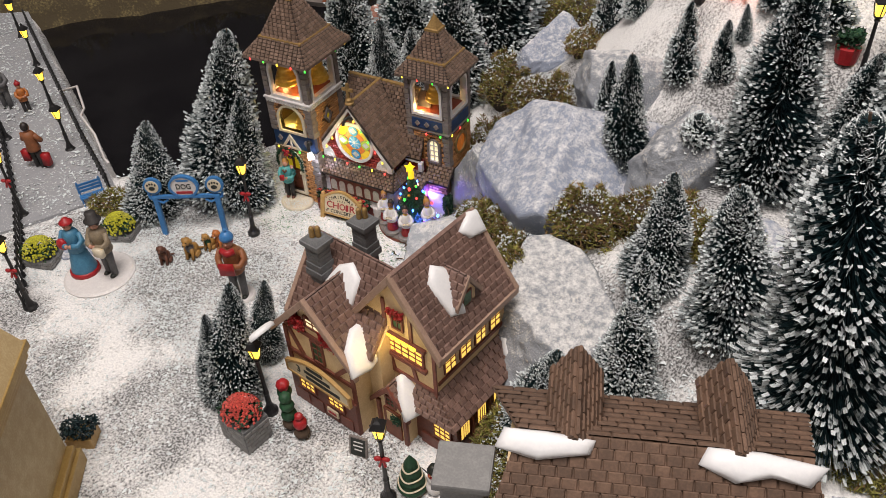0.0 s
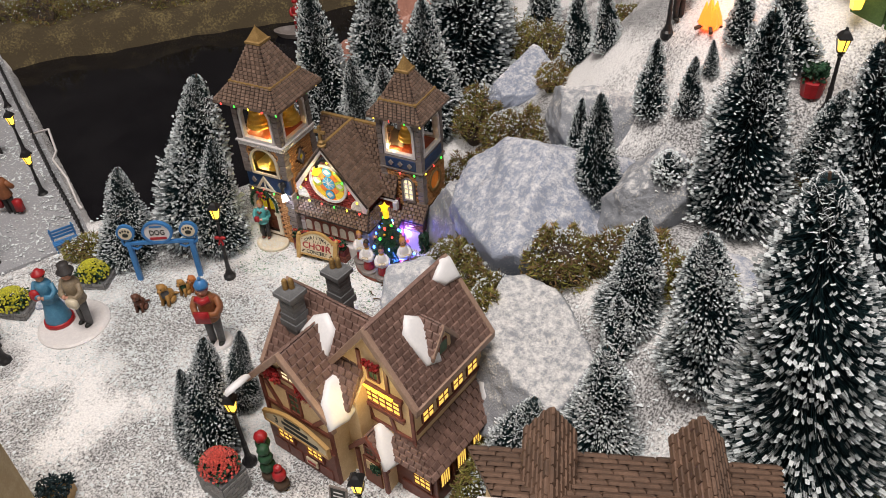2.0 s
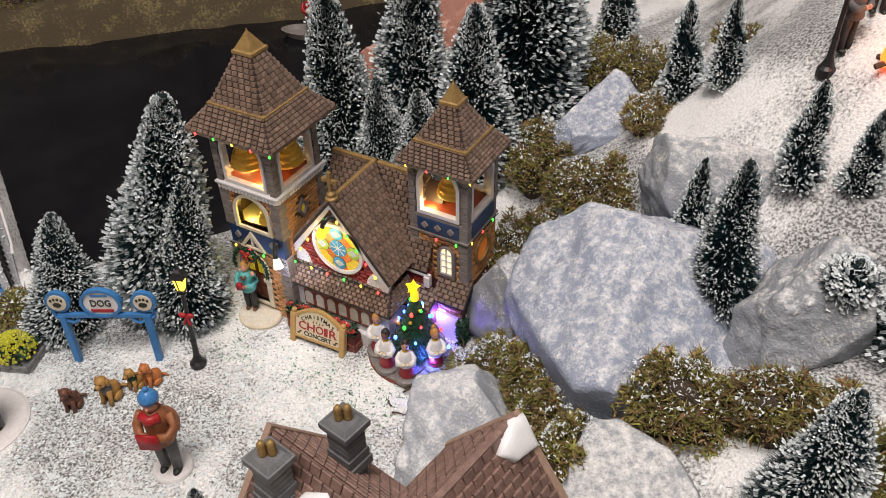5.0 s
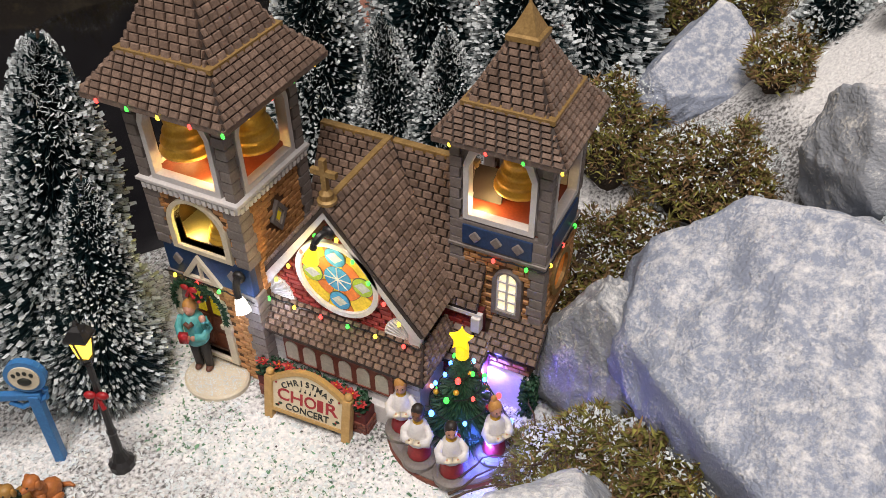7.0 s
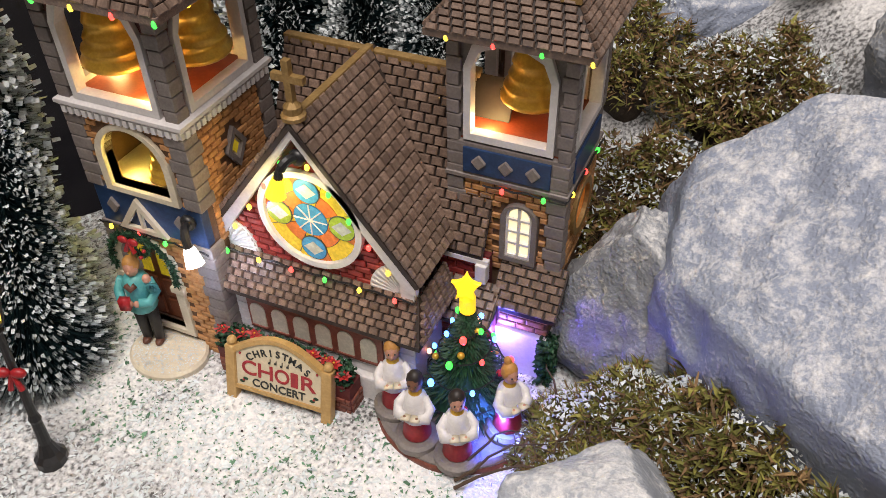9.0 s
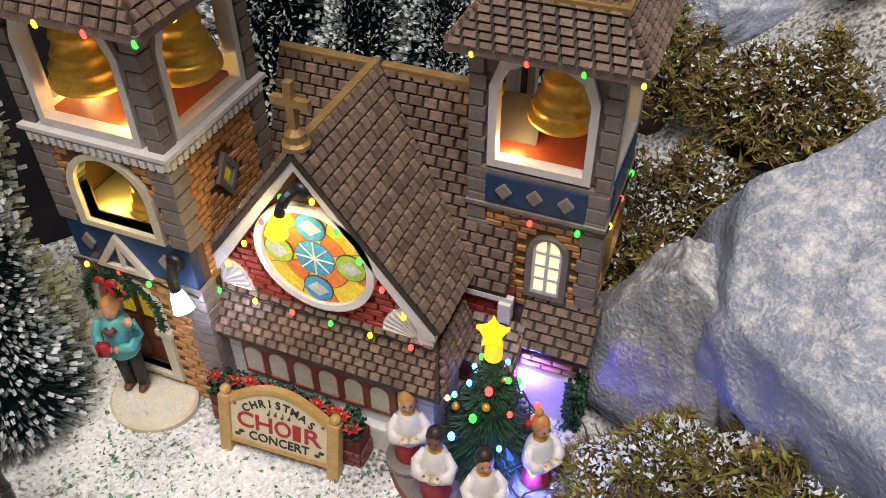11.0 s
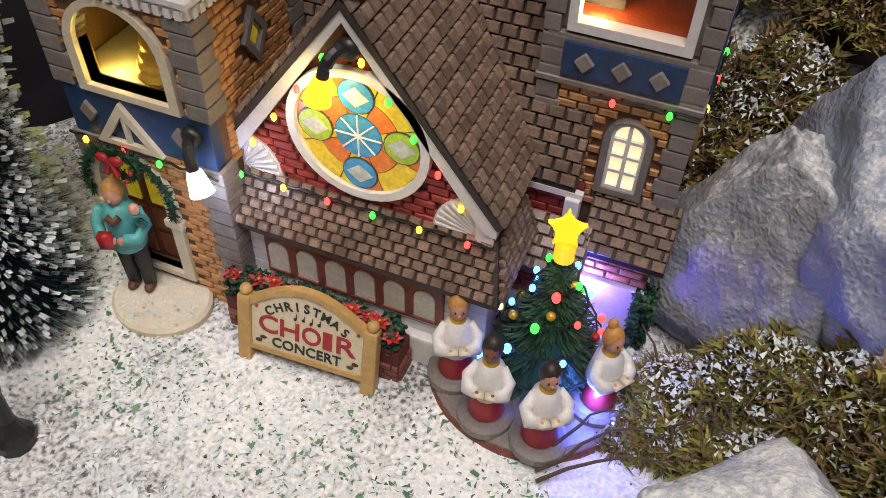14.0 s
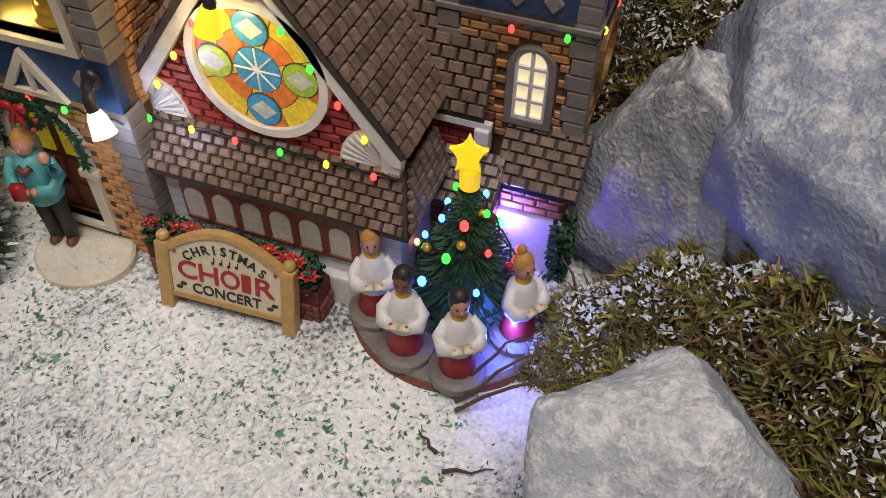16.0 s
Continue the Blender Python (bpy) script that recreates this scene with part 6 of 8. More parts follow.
def build_dog_sign():
    a, b = Vector((-0.818, 0.88)), Vector((-0.769, 0.931))
    c = (a + b) / 2
    m = pose(c.x, c.y, 0, -4, 0, math.degrees(math.atan2(b.y - a.y, b.x - a.x)) - 18) @ Matrix.Scale(1.2, 4)
    s = thing("dog_park_sign", "bright blue model sign frame with paw prints", "sign", m)
    w = 0.072
    for x in (-1, 1):
        post = part("post", box(x * w / 2 - 0.0028, x * w / 2 + 0.0028, -0.0028, 0.0028, -0.004, 0.052, bevel=0.0008), M["signblue"], s)
        part("bracket", tube([(x * w / 2, 0, 0.047), (x * (w / 2 - 0.008), 0, 0.043), (x * (w / 2 - 0.014), 0, 0.047)], 0.0017, 6), M["signblue"], post)
        part("bracket", tube([(x * w / 2, 0, 0.046), (x * (w / 2 + 0.006), 0, 0.05), (x * (w / 2 + 0.007), 0, 0.056)], 0.0017, 6), M["signblue"], post)
        pw = part("paw_disc", lathe([(0.0105, 0), (0.0105, 0.004), (0.0001, 0.0042)], 20, m=Matrix.Translation((x * w / 2, 0.002, 0.066)) @ pose(0, 0, 0, 90, 0, 0)), M["signblue"], s)
        part("paw_face", lathe([(0.0078, 0), (0.0078, 0.001)], 20, m=Matrix.Translation((x * w / 2, -0.002, 0.066)) @ pose(0, 0, 0, 90, 0, 0)), M["cream"], pw)
        part("paw_pad", ball((x * w / 2, -0.0032, 0.0642), 0.0034, squash=(1.1, 0.3, 0.8)), M["ink"], pw)
        for k in range(4):
            part("paw_toe", ball((x * w / 2 - 0.0045 + 0.003 * k, -0.0032, 0.0685 + 0.0014 * (k in (1, 2))), 0.0014, squash=(0.8, 0.3, 1.1)), M["ink"], pw)
    part("rail", box(-w / 2 - 0.004, w / 2 + 0.004, -0.002, 0.002, 0.049, 0.0535, bevel=0.0008), M["signblue"], s)
    ov = lambda k: [(k * 0.0175 * math.cos(t_), 0.0645 + k * 0.0145 * math.sin(t_)) for t_ in np.linspace(0, 2 * math.pi, 28, endpoint=False)]
    bd = part("oval_frame", ring(ov(1.0), ov(0.84), 0.005, Matrix.Translation((0, -0.0025, 0))), M["signblue"], s)
    part("oval_face", prism(ov(0.87), 0.003, Matrix.Translation((0, -0.0012, 0))), M["white"], bd, "white oval name board")
    letter_part("letters", lettering("DOG", 0.0095, 0.017), M["ink"], bd, Matrix.Translation((0, -0.0016, 0.0645)))
    part("word_bar", box(-0.0095, 0.0095, -0.0018, -0.0011, 0.0555, 0.0585), M["ink_red"], bd)
    part("word_bar", box(-0.007, 0.007, -0.0018, -0.0011, 0.0715, 0.0735), M["signblue"], bd)


def dog(x, y, turn, size, mat, label, coat=None):
    P = [("ball", ((0, 0.1, 0.3), 0.26, (0.8, 1.0, 1.0)), 0), ("ball", ((0, -0.08, 0.5), 0.2, (0.8, 0.8, 1.2)), 0 if coat is None else 2), ("ball", ((0, -0.16, 0.84), 0.18, (0.9, 1, 0.95)), 0), ("ball", ((0, -0.33, 0.8), 0.1, (0.8, 1.1, 0.8)), 0), ("ball", ((0, -0.44, 0.82), 0.035), 1), ("ball", ((-0.17, -0.12, 0.82), 0.09, (0.5, 0.8, 1.5)), 0), ("ball", ((0.17, -0.12, 0.82), 0.09, (0.5, 0.8, 1.5)), 0)]
    for s in (-1, 1):
        P += [("tube", ([(s * 0.11, -0.15, 0.5), (s * 0.12, -0.18, 0.2), (s * 0.12, -0.22, 0.04)], [0.08, 0.06, 0.07]), 0), ("ball", ((s * 0.19, 0.05, 0.14), 0.13, (0.7, 1.4, 1)), 0), ("ball", ((s * 0.07, -0.3, 0.88), 0.025), 1)]
    P += [("tube", ([(0, 0.32, 0.15), (0.1, 0.45, 0.1), (0.22, 0.45, 0.12)], [0.06, 0.05, 0.03]), 0)]
    return blob_body(P, "dog_figurine", label, "dog figurine", (x, y, height(x, y)), turn, "dog figurines", size, [M[mat], M["ink"], M[coat] if coat else M[mat]])


build_dog_sign()
dog(-0.785, 0.838, 25, 0.032, "dog_brown", "dark brown sitting dog figurine in the snow")
dog(-0.76, 0.864, 15, 0.037, "dog_gold", "golden dog figurine wearing a grey scarf", "grey_cloth")
dog(-0.75, 0.888, 5, 0.029, "dog_gold", "golden dog figurine in a green coat", "leaf")
dog(-0.738, 0.899, -5, 0.031, "orange", "orange fluffy dog figurine sitting in the snow")
disc = lambda x, y, r, lab: tagged(part("snow_disc", lathe([(r, -0.003), (r * 1.02, 0.002), (r * 0.95, 0.004), (0.0001, 0.0042)], 32, (x, y, height(x, y))), M["robe_white"], None), lab, "stand")
disc(-0.645, 0.83, 0.018, "round snowy base of a figurine")
standing((-0.645, 0.83, 0.003), 25, 0.1, [M["coat_brown"], M["grey_cloth"], M["skin"], M["robe_red"], M["signblue"], M["ink"]], label="carol singer figurine with red songbook and blue hat", hat="cap", extra=[("box", (-0.14, 0.08, -0.23, -0.2, 0.5, 0.68), 3), ("ball", ((0.06, 0.08, 0.58), 0.14, (1, 0.9, 1.3)), 0), ("tube", ([(-0.1, -0.08, 0.8), (0, -0.13, 0.78), (0.1, -0.08, 0.8)], [0.05, 0.05, 0.05]), 3)])
disc(-0.848, 0.777, 0.046, "round snow-covered base of the strolling couple")
standing((-0.868, 0.772, 0.004), 20, 0.088, [M["dress_blue"], M["dress_blue"], M["skin"], M["hair_dark"], M["robe_red"], M["ink"]], label="lady figurine in a long blue dress with red muff", legs=False, skirt=True, hat="bonnet", extra=[("ball", ((-0.15, -0.12, 0.6), 0.09, (1.2, 0.8, 1.2)), 4), ("lathe", ([(0.27, 0.0), (0.27, 0.05), (0.255, 0.08)], (0, 0, 0)), 4)])
standing((-0.83, 0.785, 0.004), 5, 0.095, [M["coat_tan"], M["grey_cloth"], M["skin"], M["trouser"], M["cream"], M["ink"]], label="gentleman figurine in tan coat and black top hat", hat="top", extra=[("box", (0.05, 0.24, -0.26, -0.18, 0.5, 0.62), 4)])
standing((-1.135, 0.922, 0.0), 200, 0.085, [M["coat_brown"], M["trouser"], M["skin"], M["hair_dark"], M["robe_red"], M["ink"]], label="figurine in a brown coat carrying red shopping bags", extra=[("box", (-0.3, -0.14, -0.05, 0.08, 0.12, 0.36), 4), ("box", (0.14, 0.3, -0.05, 0.08, 0.2, 0.42), 4)])
standing((-1.348, 1.03, 0.0), 30, 0.09, [M["grey_cloth"], M["grey_cloth"], M["skin"], M["hair_dark"], M["signblue"], M["ink"]], label="figurine in grey with a blue cap on the promenade", hat="cap")
standing((-1.304, 1.035, 0.0), 80, 0.06, [M["orange"], M["trouser"], M["skin"], M["orange"], M["robe_red"], M["ink"]], label="child figurine in orange on the promenade", hat="cap")


def flower_pot(x, y, w, h, mat, label, stone, leafh=0.02, turn=0):
    p = thing("flower_planter", label, "planter", pose(x, y, height(x, y), 0, 0, turn))
    body = part("pot", box(-w / 2, w / 2, -w / 2 * 0.8, w / 2 * 0.8, -0.004, h, bevel=0.001), stone, p)
    courses("stone_block", M["block"], p, (0, -w * 0.4, 0), (1, 0, 0), (0, 0, 1), lambda v: (-w / 2, w / 2), max(2, int(h / 0.006)), 0.006, 0.0095, thick=0.001, gap=0.0008)
    courses("stone_block", M["block"], p, (w / 2, 0, 0), (0, 1, 0), (0, 0, 1), lambda v: (-w * 0.4, w * 0.4), max(2, int(h / 0.006)), 0.006, 0.0095, thick=0.001, gap=0.0008)
    leaf_heap("leaves", -w * 0.48, w * 0.48, -w * 0.4, w * 0.4, h - 0.001, leafh * 0.7, 500, M["leaf"], p, 0.005, 7)
    rnd = random.Random(int(abs(x) * 1000))
    v, f = [], []
    for _ in range(420):
        a, q = rnd.uniform(0, 2 * math.pi), rnd.uniform(0.15, 1.57)
        c = Vector((0.53 * w * math.cos(a) * math.cos(q), 0.5 * w * math.sin(a) * math.cos(q), h + leafh * math.sin(q)))
        n = Vector((math.cos(a) * math.cos(q), math.sin(a) * math.cos(q), math.sin(q) + 0.2)).normalized()
        s = n.orthogonal().normalized() * 0.0021
        t2 = n.cross(s)
        k = len(v)
        v += [c + s, c + t2, c - s, c - t2, c + n * 0.0016]
        f += [(k, k + 1, k + 4), (k + 1, k + 2, k + 4), (k + 2, k + 3, k + 4), (k + 3, k, k + 4)]
    raw("bloom", v, f, mat, p, kind="stuff")
    return p


flower_pot(-0.495, 0.66, 0.042, 0.034, M["coral"], "grey stone planter full of coral flowers", M["stone_grey"], 0.024, -10)
flower_pot(-0.945, 0.765, 0.045, 0.012, M["yellow_flower"], "grey stone planter of yellow flowers", M["stone_grey"], 0.026, 20)
flower_pot(-0.886, 0.855, 0.042, 0.012, M["yellow_flower"], "grey stone planter of yellow flowers", M["stone_grey"], 0.026, 20)


def railing(p, q, n, h=0.032):
    """An iron promenade railing with posts, two rails and a white cable."""
    r = thing("railing", "black iron promenade railing", "railing", group="promenade railings")
    p, q = Vector(p), Vector(q)
    for k in range(n + 1):
        c = p.lerp(q, k / n)
        part("baluster", lathe([(0.004, -0.004), (0.003, 0.006), (0.0016, 0.01), (0.0016, h - 0.003), (0.0026, h), (0.0004, h + 0.004)], 8, (c.x, c.y, 0)), M["black"], r)
    for z in (h * 0.35, h * 0.9):
        part("rail", tube([(p.x, p.y, z), (q.x, q.y, z)], 0.0015, 6), M["black"], r)
    return r


for a, b in (((-0.983, 0.925), (-1.14, 1.012)), ((-1.146, 1.016), (-1.273, 1.09)), ((-1.279, 1.094), (-1.444, 1.19)), ((-1.45, 1.194), (-1.62, 1.293))):
    railing(a, b, 14)
for a, b in (((-0.885, 0.685), (-1.05, 0.812)), ((-1.06, 0.82), (-1.26, 0.95))):
    railing(a, b, 12)
cable = tube([(-1.262, 1.08, 0.03), (-1.23, 1.095, 0.04), (-1.19, 1.067, 0.02), (-1.15, 1.03, 0.035), (-1.09, 1.003, 0.03), (-1.045, 0.975, 0.012), (-1.005, 0.952, 0.03)], 0.0022, 6)
tagged(part("cable", cable, M["white"], None, smooth=True), "loose white lamp cable along the promenade", "cable")
bench = thing("bench", "small bright blue model bench by the promenade", "bench", pose(-0.985, 0.895, 0, 0, 0, 60))
for k in range(3):
    part("seat_slat", box(-0.018, 0.018, -0.006 + k * 0.0045, -0.0025 + k * 0.0045, 0.0135, 0.015), M["signblue"], bench)
    part("back_slat", box(-0.018, 0.018, 0.008, 0.0095, 0.018 + k * 0.0055, 0.0215 + k * 0.0055), M["signblue"], bench)
for x in (-0.016, 0.016):
    part("leg", tube([(x, -0.006, -0.002), (x, -0.005, 0.013)], 0.0013, 6), M["signblue"], bench)
    part("leg", tube([(x, 0.0085, -0.002), (x, 0.0087, 0.036)], 0.0013, 6), M["signblue"], bench)


# ---- inn ----
M["green_pane"] = material("dark_green_wreathed_pane", (0.05, 0.16, 0.07), 0.4, dark=(0.02, 0.07, 0.03), scale=300, bump=0.2)
M["snow_cap"] = material("smooth_snow_cap", (0.84, 0.84, 0.84), 0.45, dark=(0.74, 0.75, 0.77), scale=60, fine=400, bump=0.15)


def slab(p, q, r, s, thick, mat, parent, name, label=""):
    """A sloping slab with the corners p q r s on its top."""
    bm = bmesh.new()
    P = [Vector(c) for c in (p, q, r, s)]
    n = (P[1] - P[0]).cross(P[3] - P[0]).normalized()
    if n.z < 0:
        n = -n
    a = [bm.verts.new(c) for c in P]
    b = [bm.verts.new(c - n * thick) for c in P]
    bm.faces.new(a), bm.faces.new(b[::-1])
    for k in range(4):
        bm.faces.new((a[k], b[k], b[(k + 1) % 4], a[(k + 1) % 4]))
    return part(name, bm, mat, parent, label)


def tiled_slab(p, q, r, s, rows, w, parent, name, mat="shingle_house", single=False, label="", seed=1):
    """p-q the eave, s-r the ridge."""
    ob = slab(p, q, r, s, 0.003, M[mat], parent, name, label)
    P, Q, R_, S_ = (Vector(c) for c in (p, q, r, s))
    u = (Q - P).normalized()
    vlen = ((S_ - P) - u * (S_ - P).dot(u)).length
    v = ((S_ - P) - u * (S_ - P).dot(u)).normalized()
    a1, b0, b1 = (S_ - P).dot(u), (Q - P).length, (R_ - P).dot(u)
    n = u.cross(v)
    if n.z < 0:
        n = -n
    courses("shingle", M[mat], ob, P + n * 0.0003, u, v, lambda t_: (a1 * t_ / vlen, b0 + (b1 - b0) * t_ / vlen), rows, vlen / rows, w, thick=0.0024, gap=0.0009, vgap=-0.0003, lift=0.2, single=single, seed=seed, jitter=0.0003)
    return ob


def beam(p, q, w, d, mat, parent, name="beam"):
    """A squared timber from p to q, w wide across the wall, d proud of it (towards -y)."""
    p, q = Vector(p), Vector(q)
    u = (q - p).normalized()
    n = Vector((0, -1, 0)) if abs(u.y) < 0.7 else Vector((1, 0, 0))
    s = u.cross(n).normalized() * w / 2
    bm = bmesh.new()
    vs = [bm.verts.new(c) for c in (p + s, p - s, q - s, q + s, p + s + n * d, p - s + n * d, q - s + n * d, q + s + n * d)]
    for f in ((0, 1, 2, 3), (4, 5, 6, 7), (0, 1, 5, 4), (1, 2, 6, 5), (2, 3, 7, 6), (3, 0, 4, 7)):
        bm.faces.new([vs[i] for i in f])
    return part(name, bm, mat, parent)


def lattice_window(x0, x1, z0, z1, y, parent, pane="pane", n=2, rows=3, frame="timber", label="amber lit lattice window", arched=False):
    w = part("window", ring([(x0 - 0.0025, z0 - 0.0025), (x1 + 0.0025, z0 - 0.0025), (x1 + 0.0025, z1 + 0.0025), (x0 - 0.0025, z1 + 0.0025)], [(x0, z0), (x1, z0), (x1, z1), (x0, z1)], 0.003, Matrix.Translation((0, y - 0.003, 0))), M[frame], parent, label)
    part("pane", box(x0, x1, y - 0.0012, y - 0.0006, z0, z1), M[pane], w)
    bm = bmesh.new()
    for k in range(1, n):
        x = x0 + (x1 - x0) * k / n
        box(x - 0.0005, x + 0.0005, y - 0.0022, y - 0.001, z0, z1, bm)
    for k in range(1, rows):
        z = z0 + (z1 - z0) * k / rows
        box(x0, x1, y - 0.0022, y - 0.001, z - 0.0005, z + 0.0005, bm)
    part("glazing_grid", bm, M[frame], w)
    return w


def snow_cap(points, parent_m, thick, label, turn=None):
    """A rounded lump of snow lying on a roof; points: its outline in the roof's own u, v."""
    bm = bmesh.new()
    n = len(points)
    cx, cy = sum(p[0] for p in points) / n, sum(p[1] for p in points) / n
    points = [(cx + (p[0] - cx) * 1.22, cy + (p[1] - cy) * 1.02) for p in points]
    thick *= 1.4
    rings = []
    for k, (s, z) in enumerate(((1.0, -0.001), (1.03, thick * 0.4), (0.9, thick * 0.85), (0.6, thick * 1.05), (0.25, thick * 1.1))):
        rings.append([bm.verts.new(parent_m @ Vector((cx + (p[0] - cx) * s, cy + (p[1] - cy) * s, z))) for p in points])
    for a, b in zip(rings, rings[1:]):
        for i in range(n):
            bm.faces.new((a[i], a[(i + 1) % n], b[(i + 1) % n], b[i]))
    bm.faces.new(rings[0][::-1]), bm.faces.new(rings[-1])
    bmesh.ops.subdivide_edges(bm, edges=bm.edges, cuts=1, use_grid_fill=True, smooth=1.0)
    ob = part("snow_patch", bm, M["snow_cap"], None, smooth=True)
    return tagged(ob, label, "snow", "snow on the roofs")


def roof_frame(o, u, v):
    u, v = Vector(u).normalized(), Vector(v)
    v = (v - u * v.dot(u)).normalized()
    n = u.cross(v)
    if n.z < 0:
        u, n = -u, -n
    return Matrix.Translation(o) @ Matrix((u, v, n)).transposed().to_4x4()


INN = pose(-0.43, 0.696, 0, 0, 0, -9.8) @ Matrix.Diagonal((0.83, 0.83, 0.85, 1))
inn = thing("inn", "half-timbered model inn with shingled gables and glowing windows", "house", INN)


def chimney(x, y, z0, z1, parent):
    a, b = 0.0108, 0.0098
    c = part("chimney", box(x - a, x + a, y - b, y + b, z0, z1 - 0.014, bevel=0.001), M["stone_grey"], parent, "grey stone chimney with gold pots")
    for k, e in enumerate((0.0034, 0.002)):
        part("step_course", box(x - a - e, x + a + e, y - b - e, y + b + e, z1 - 0.06 + k * 0.01, z1 - 0.0505 + k * 0.01, bevel=0.0008), M["stone_grey"], c)
    for k in range(4):
        part("stone_course", box(x - a - 0.0006, x + a + 0.0006, y - b - 0.0006, y + b + 0.0006, z1 - 0.04 + k * 0.0062, z1 - 0.0343 + k * 0.0062, bevel=0.0006), M["stone_grey"], c)
    part("cap", box(x - a - 0.0045, x + a + 0.0045, y - b - 0.0045, y + b + 0.0045, z1 - 0.0145, z1 - 0.008, bevel=0.001), M["stone_grey"], c)
    part("cap_top", box(x - a - 0.003, x + a + 0.003, y - b - 0.003, y + b + 0.003, z1 - 0.008, z1 - 0.0045, bevel=0.0008, top=0.004), M["stone_grey"], c)
    for dx in (-0.0026, 0.0026):
        part("chimney_pot", lathe([(0.0036, z1 - 0.006), (0.0038, z1 - 0.002), (0.0032, z1), (0.0039, z1 + 0.003), (0.0032, z1 + 0.006), (0.0035, z1 + 0.0075), (0.002, z1 + 0.01), (0.0002, z1 + 0.0105)], 14, (x + dx, y + dx, 0)), M["dull_gold"], c, "gold chimney pot", smooth=True)


def build_inn():
    # right wing
    rx, rf, rb, hw, ez, az = 0.087, 0.078, 0.228, 0.066, 0.168, 0.2545
    wl, wr = rx - 0.055, rx + 0.055
    part("wall", prism([(wl, -0.01), (wr, -0.01), (wr, ez + 0.008), (rx, az - 0.008), (wl, ez + 0.008)], rb - rf - 0.014, Matrix.Translation((0, rf + 0.006, 0))), M["plaster"], inn, "cream plaster gable wall")
    for s in (-1, 1):
        lo, hi = Vector((rx + s * hw, rf, ez)), Vector((rx, rf, az))
        b = Vector((0, rb - rf, 0))
        tiled_slab(lo, lo + b, hi + b, hi, 13, 0.0115, inn, "roof_slope", single=s > 0, label="umber shingled gable roof", seed=20 + s)
        e = Vector((s * 0.001, 0, -0.0035))
        part("bargeboard", prism([(rx + s * (hw + 0.003), ez - 0.0105), (rx + s * (hw + 0.004), ez + 0.001), (rx, az + 0.006), (rx, az - 0.008)], 0.007, Matrix.Translation((0, rf - 0.004, 0)), bevel=0.0008), M["trim"], inn, "taupe bargeboard")
        part("bargeboard", prism([(rx + s * (hw + 0.003), ez - 0.0105), (rx + s * (hw + 0.004), ez + 0.001), (rx, az + 0.006), (rx, az - 0.008)], 0.007, Matrix.Translation((0, rb - 0.003, 0)), bevel=0.0008), M["trim"], inn)
    part("eave_board", box(rx + hw - 0.002, rx + hw + 0.004, rf, rb, ez - 0.009, ez + 0.0005, bevel=0.0008), M["trim"], inn)
    part("ridge_cap", box(rx - 0.003, rx + 0.003, rf, rb, az - 0.001, az + 0.004, bevel=0.001), M["shingle_house"], inn)
    y = rf + 0.006
    # front windows of the gable
    lattice_window(rx - 0.03, rx + 0.036, 0.132, 0.155, y, inn, "pane", 6, 3)
    part("window_sill_beam", box(rx - 0.036, rx + 0.042, y - 0.005, y, 0.124, 0.1295), M["timber"], inn)
    part("window_head_beam", box(rx - 0.036, rx + 0.042, y - 0.005, y, 0.1575, 0.163), M["timber"], inn)
    part("light_strip", box(rx - 0.024, rx + 0.03, y - 0.0062, y - 0.005, 0.1585, 0.162), glow("yellow_strip", (1.0, 0.72, 0.05), 1.6), inn, "glowing yellow strip lamp")
    lattice_window(rx - 0.006, rx + 0.007, 0.175, 0.197, y, inn, "green_pane", 2, 2)
    leaf = leaf_heap("red_swag", rx - 0.011, rx + 0.012, y - 0.007, y - 0.002, 0.193, 0.011, 120, M["red_leaf"], inn, 0.006, 31)
    for x0, z0, x1, z1 in ((rx - 0.045, 0.1, rx - 0.045, 0.178), (rx + 0.0535, 0.08, rx + 0.0535, 0.172), (rx - 0.02, 0.163, rx - 0.02, 0.212), (rx + 0.02, 0.163, rx + 0.02, 0.212), (rx - 0.012, 0.098, rx - 0.018, 0.124), (rx + 0.024, 0.098, rx + 0.018, 0.124), (rx - 0.055, 0.098, rx + 0.055, 0.098)):
        beam((x0, y, z0), (x1, y, z1), 0.005, 0.0022, M["timber"], inn)
    # right side upper windows
    for k in range(4):
        yy = rf + 0.03 + k * 0.03
        w = part("window", box(wr - 0.001, wr + 0.0022, yy - 0.011, yy + 0.011, 0.118, 0.15, bevel=0.0006), M["timber"], inn, "amber lit side window")
        part("pane", box(wr + 0.0018, wr + 0.0026, yy - 0.0088, yy + 0.0088, 0.121, 0.147), M["pane"], w)
        bm = box(wr + 0.0022, wr + 0.0034, yy - 0.0006, yy + 0.0006, 0.121, 0.147)
        for z in (0.13, 0.138):
            box(wr + 0.0022, wr + 0.0034, yy - 0.0088, yy + 0.0088, z - 0.0005, z + 0.0005, bm)
        part("glazing_grid", bm, M["timber"], w)
    beam((wr, rf + 0.008, 0.153), (wr, rb - 0.008, 0.153), 0.005, 0.002, M["timber"], inn)
    beam((wr, rf + 0.008, 0.112), (wr, rb - 0.008, 0.112), 0.005, 0.002, M["timber"], inn)
    # skirt roof along the right side and lower storey
    so, zi, zo = 0.179, 0.097, 0.066
    tiled_slab((so, rf - 0.012, zo), (so, rb - 0.012, zo), (wr - 0.001, rb - 0.012, zi), (wr - 0.001, rf + 0.008, zi), 6, 0.0115, inn, "skirt_roof", single=True, label="umber shingled skirt roof", seed=31)
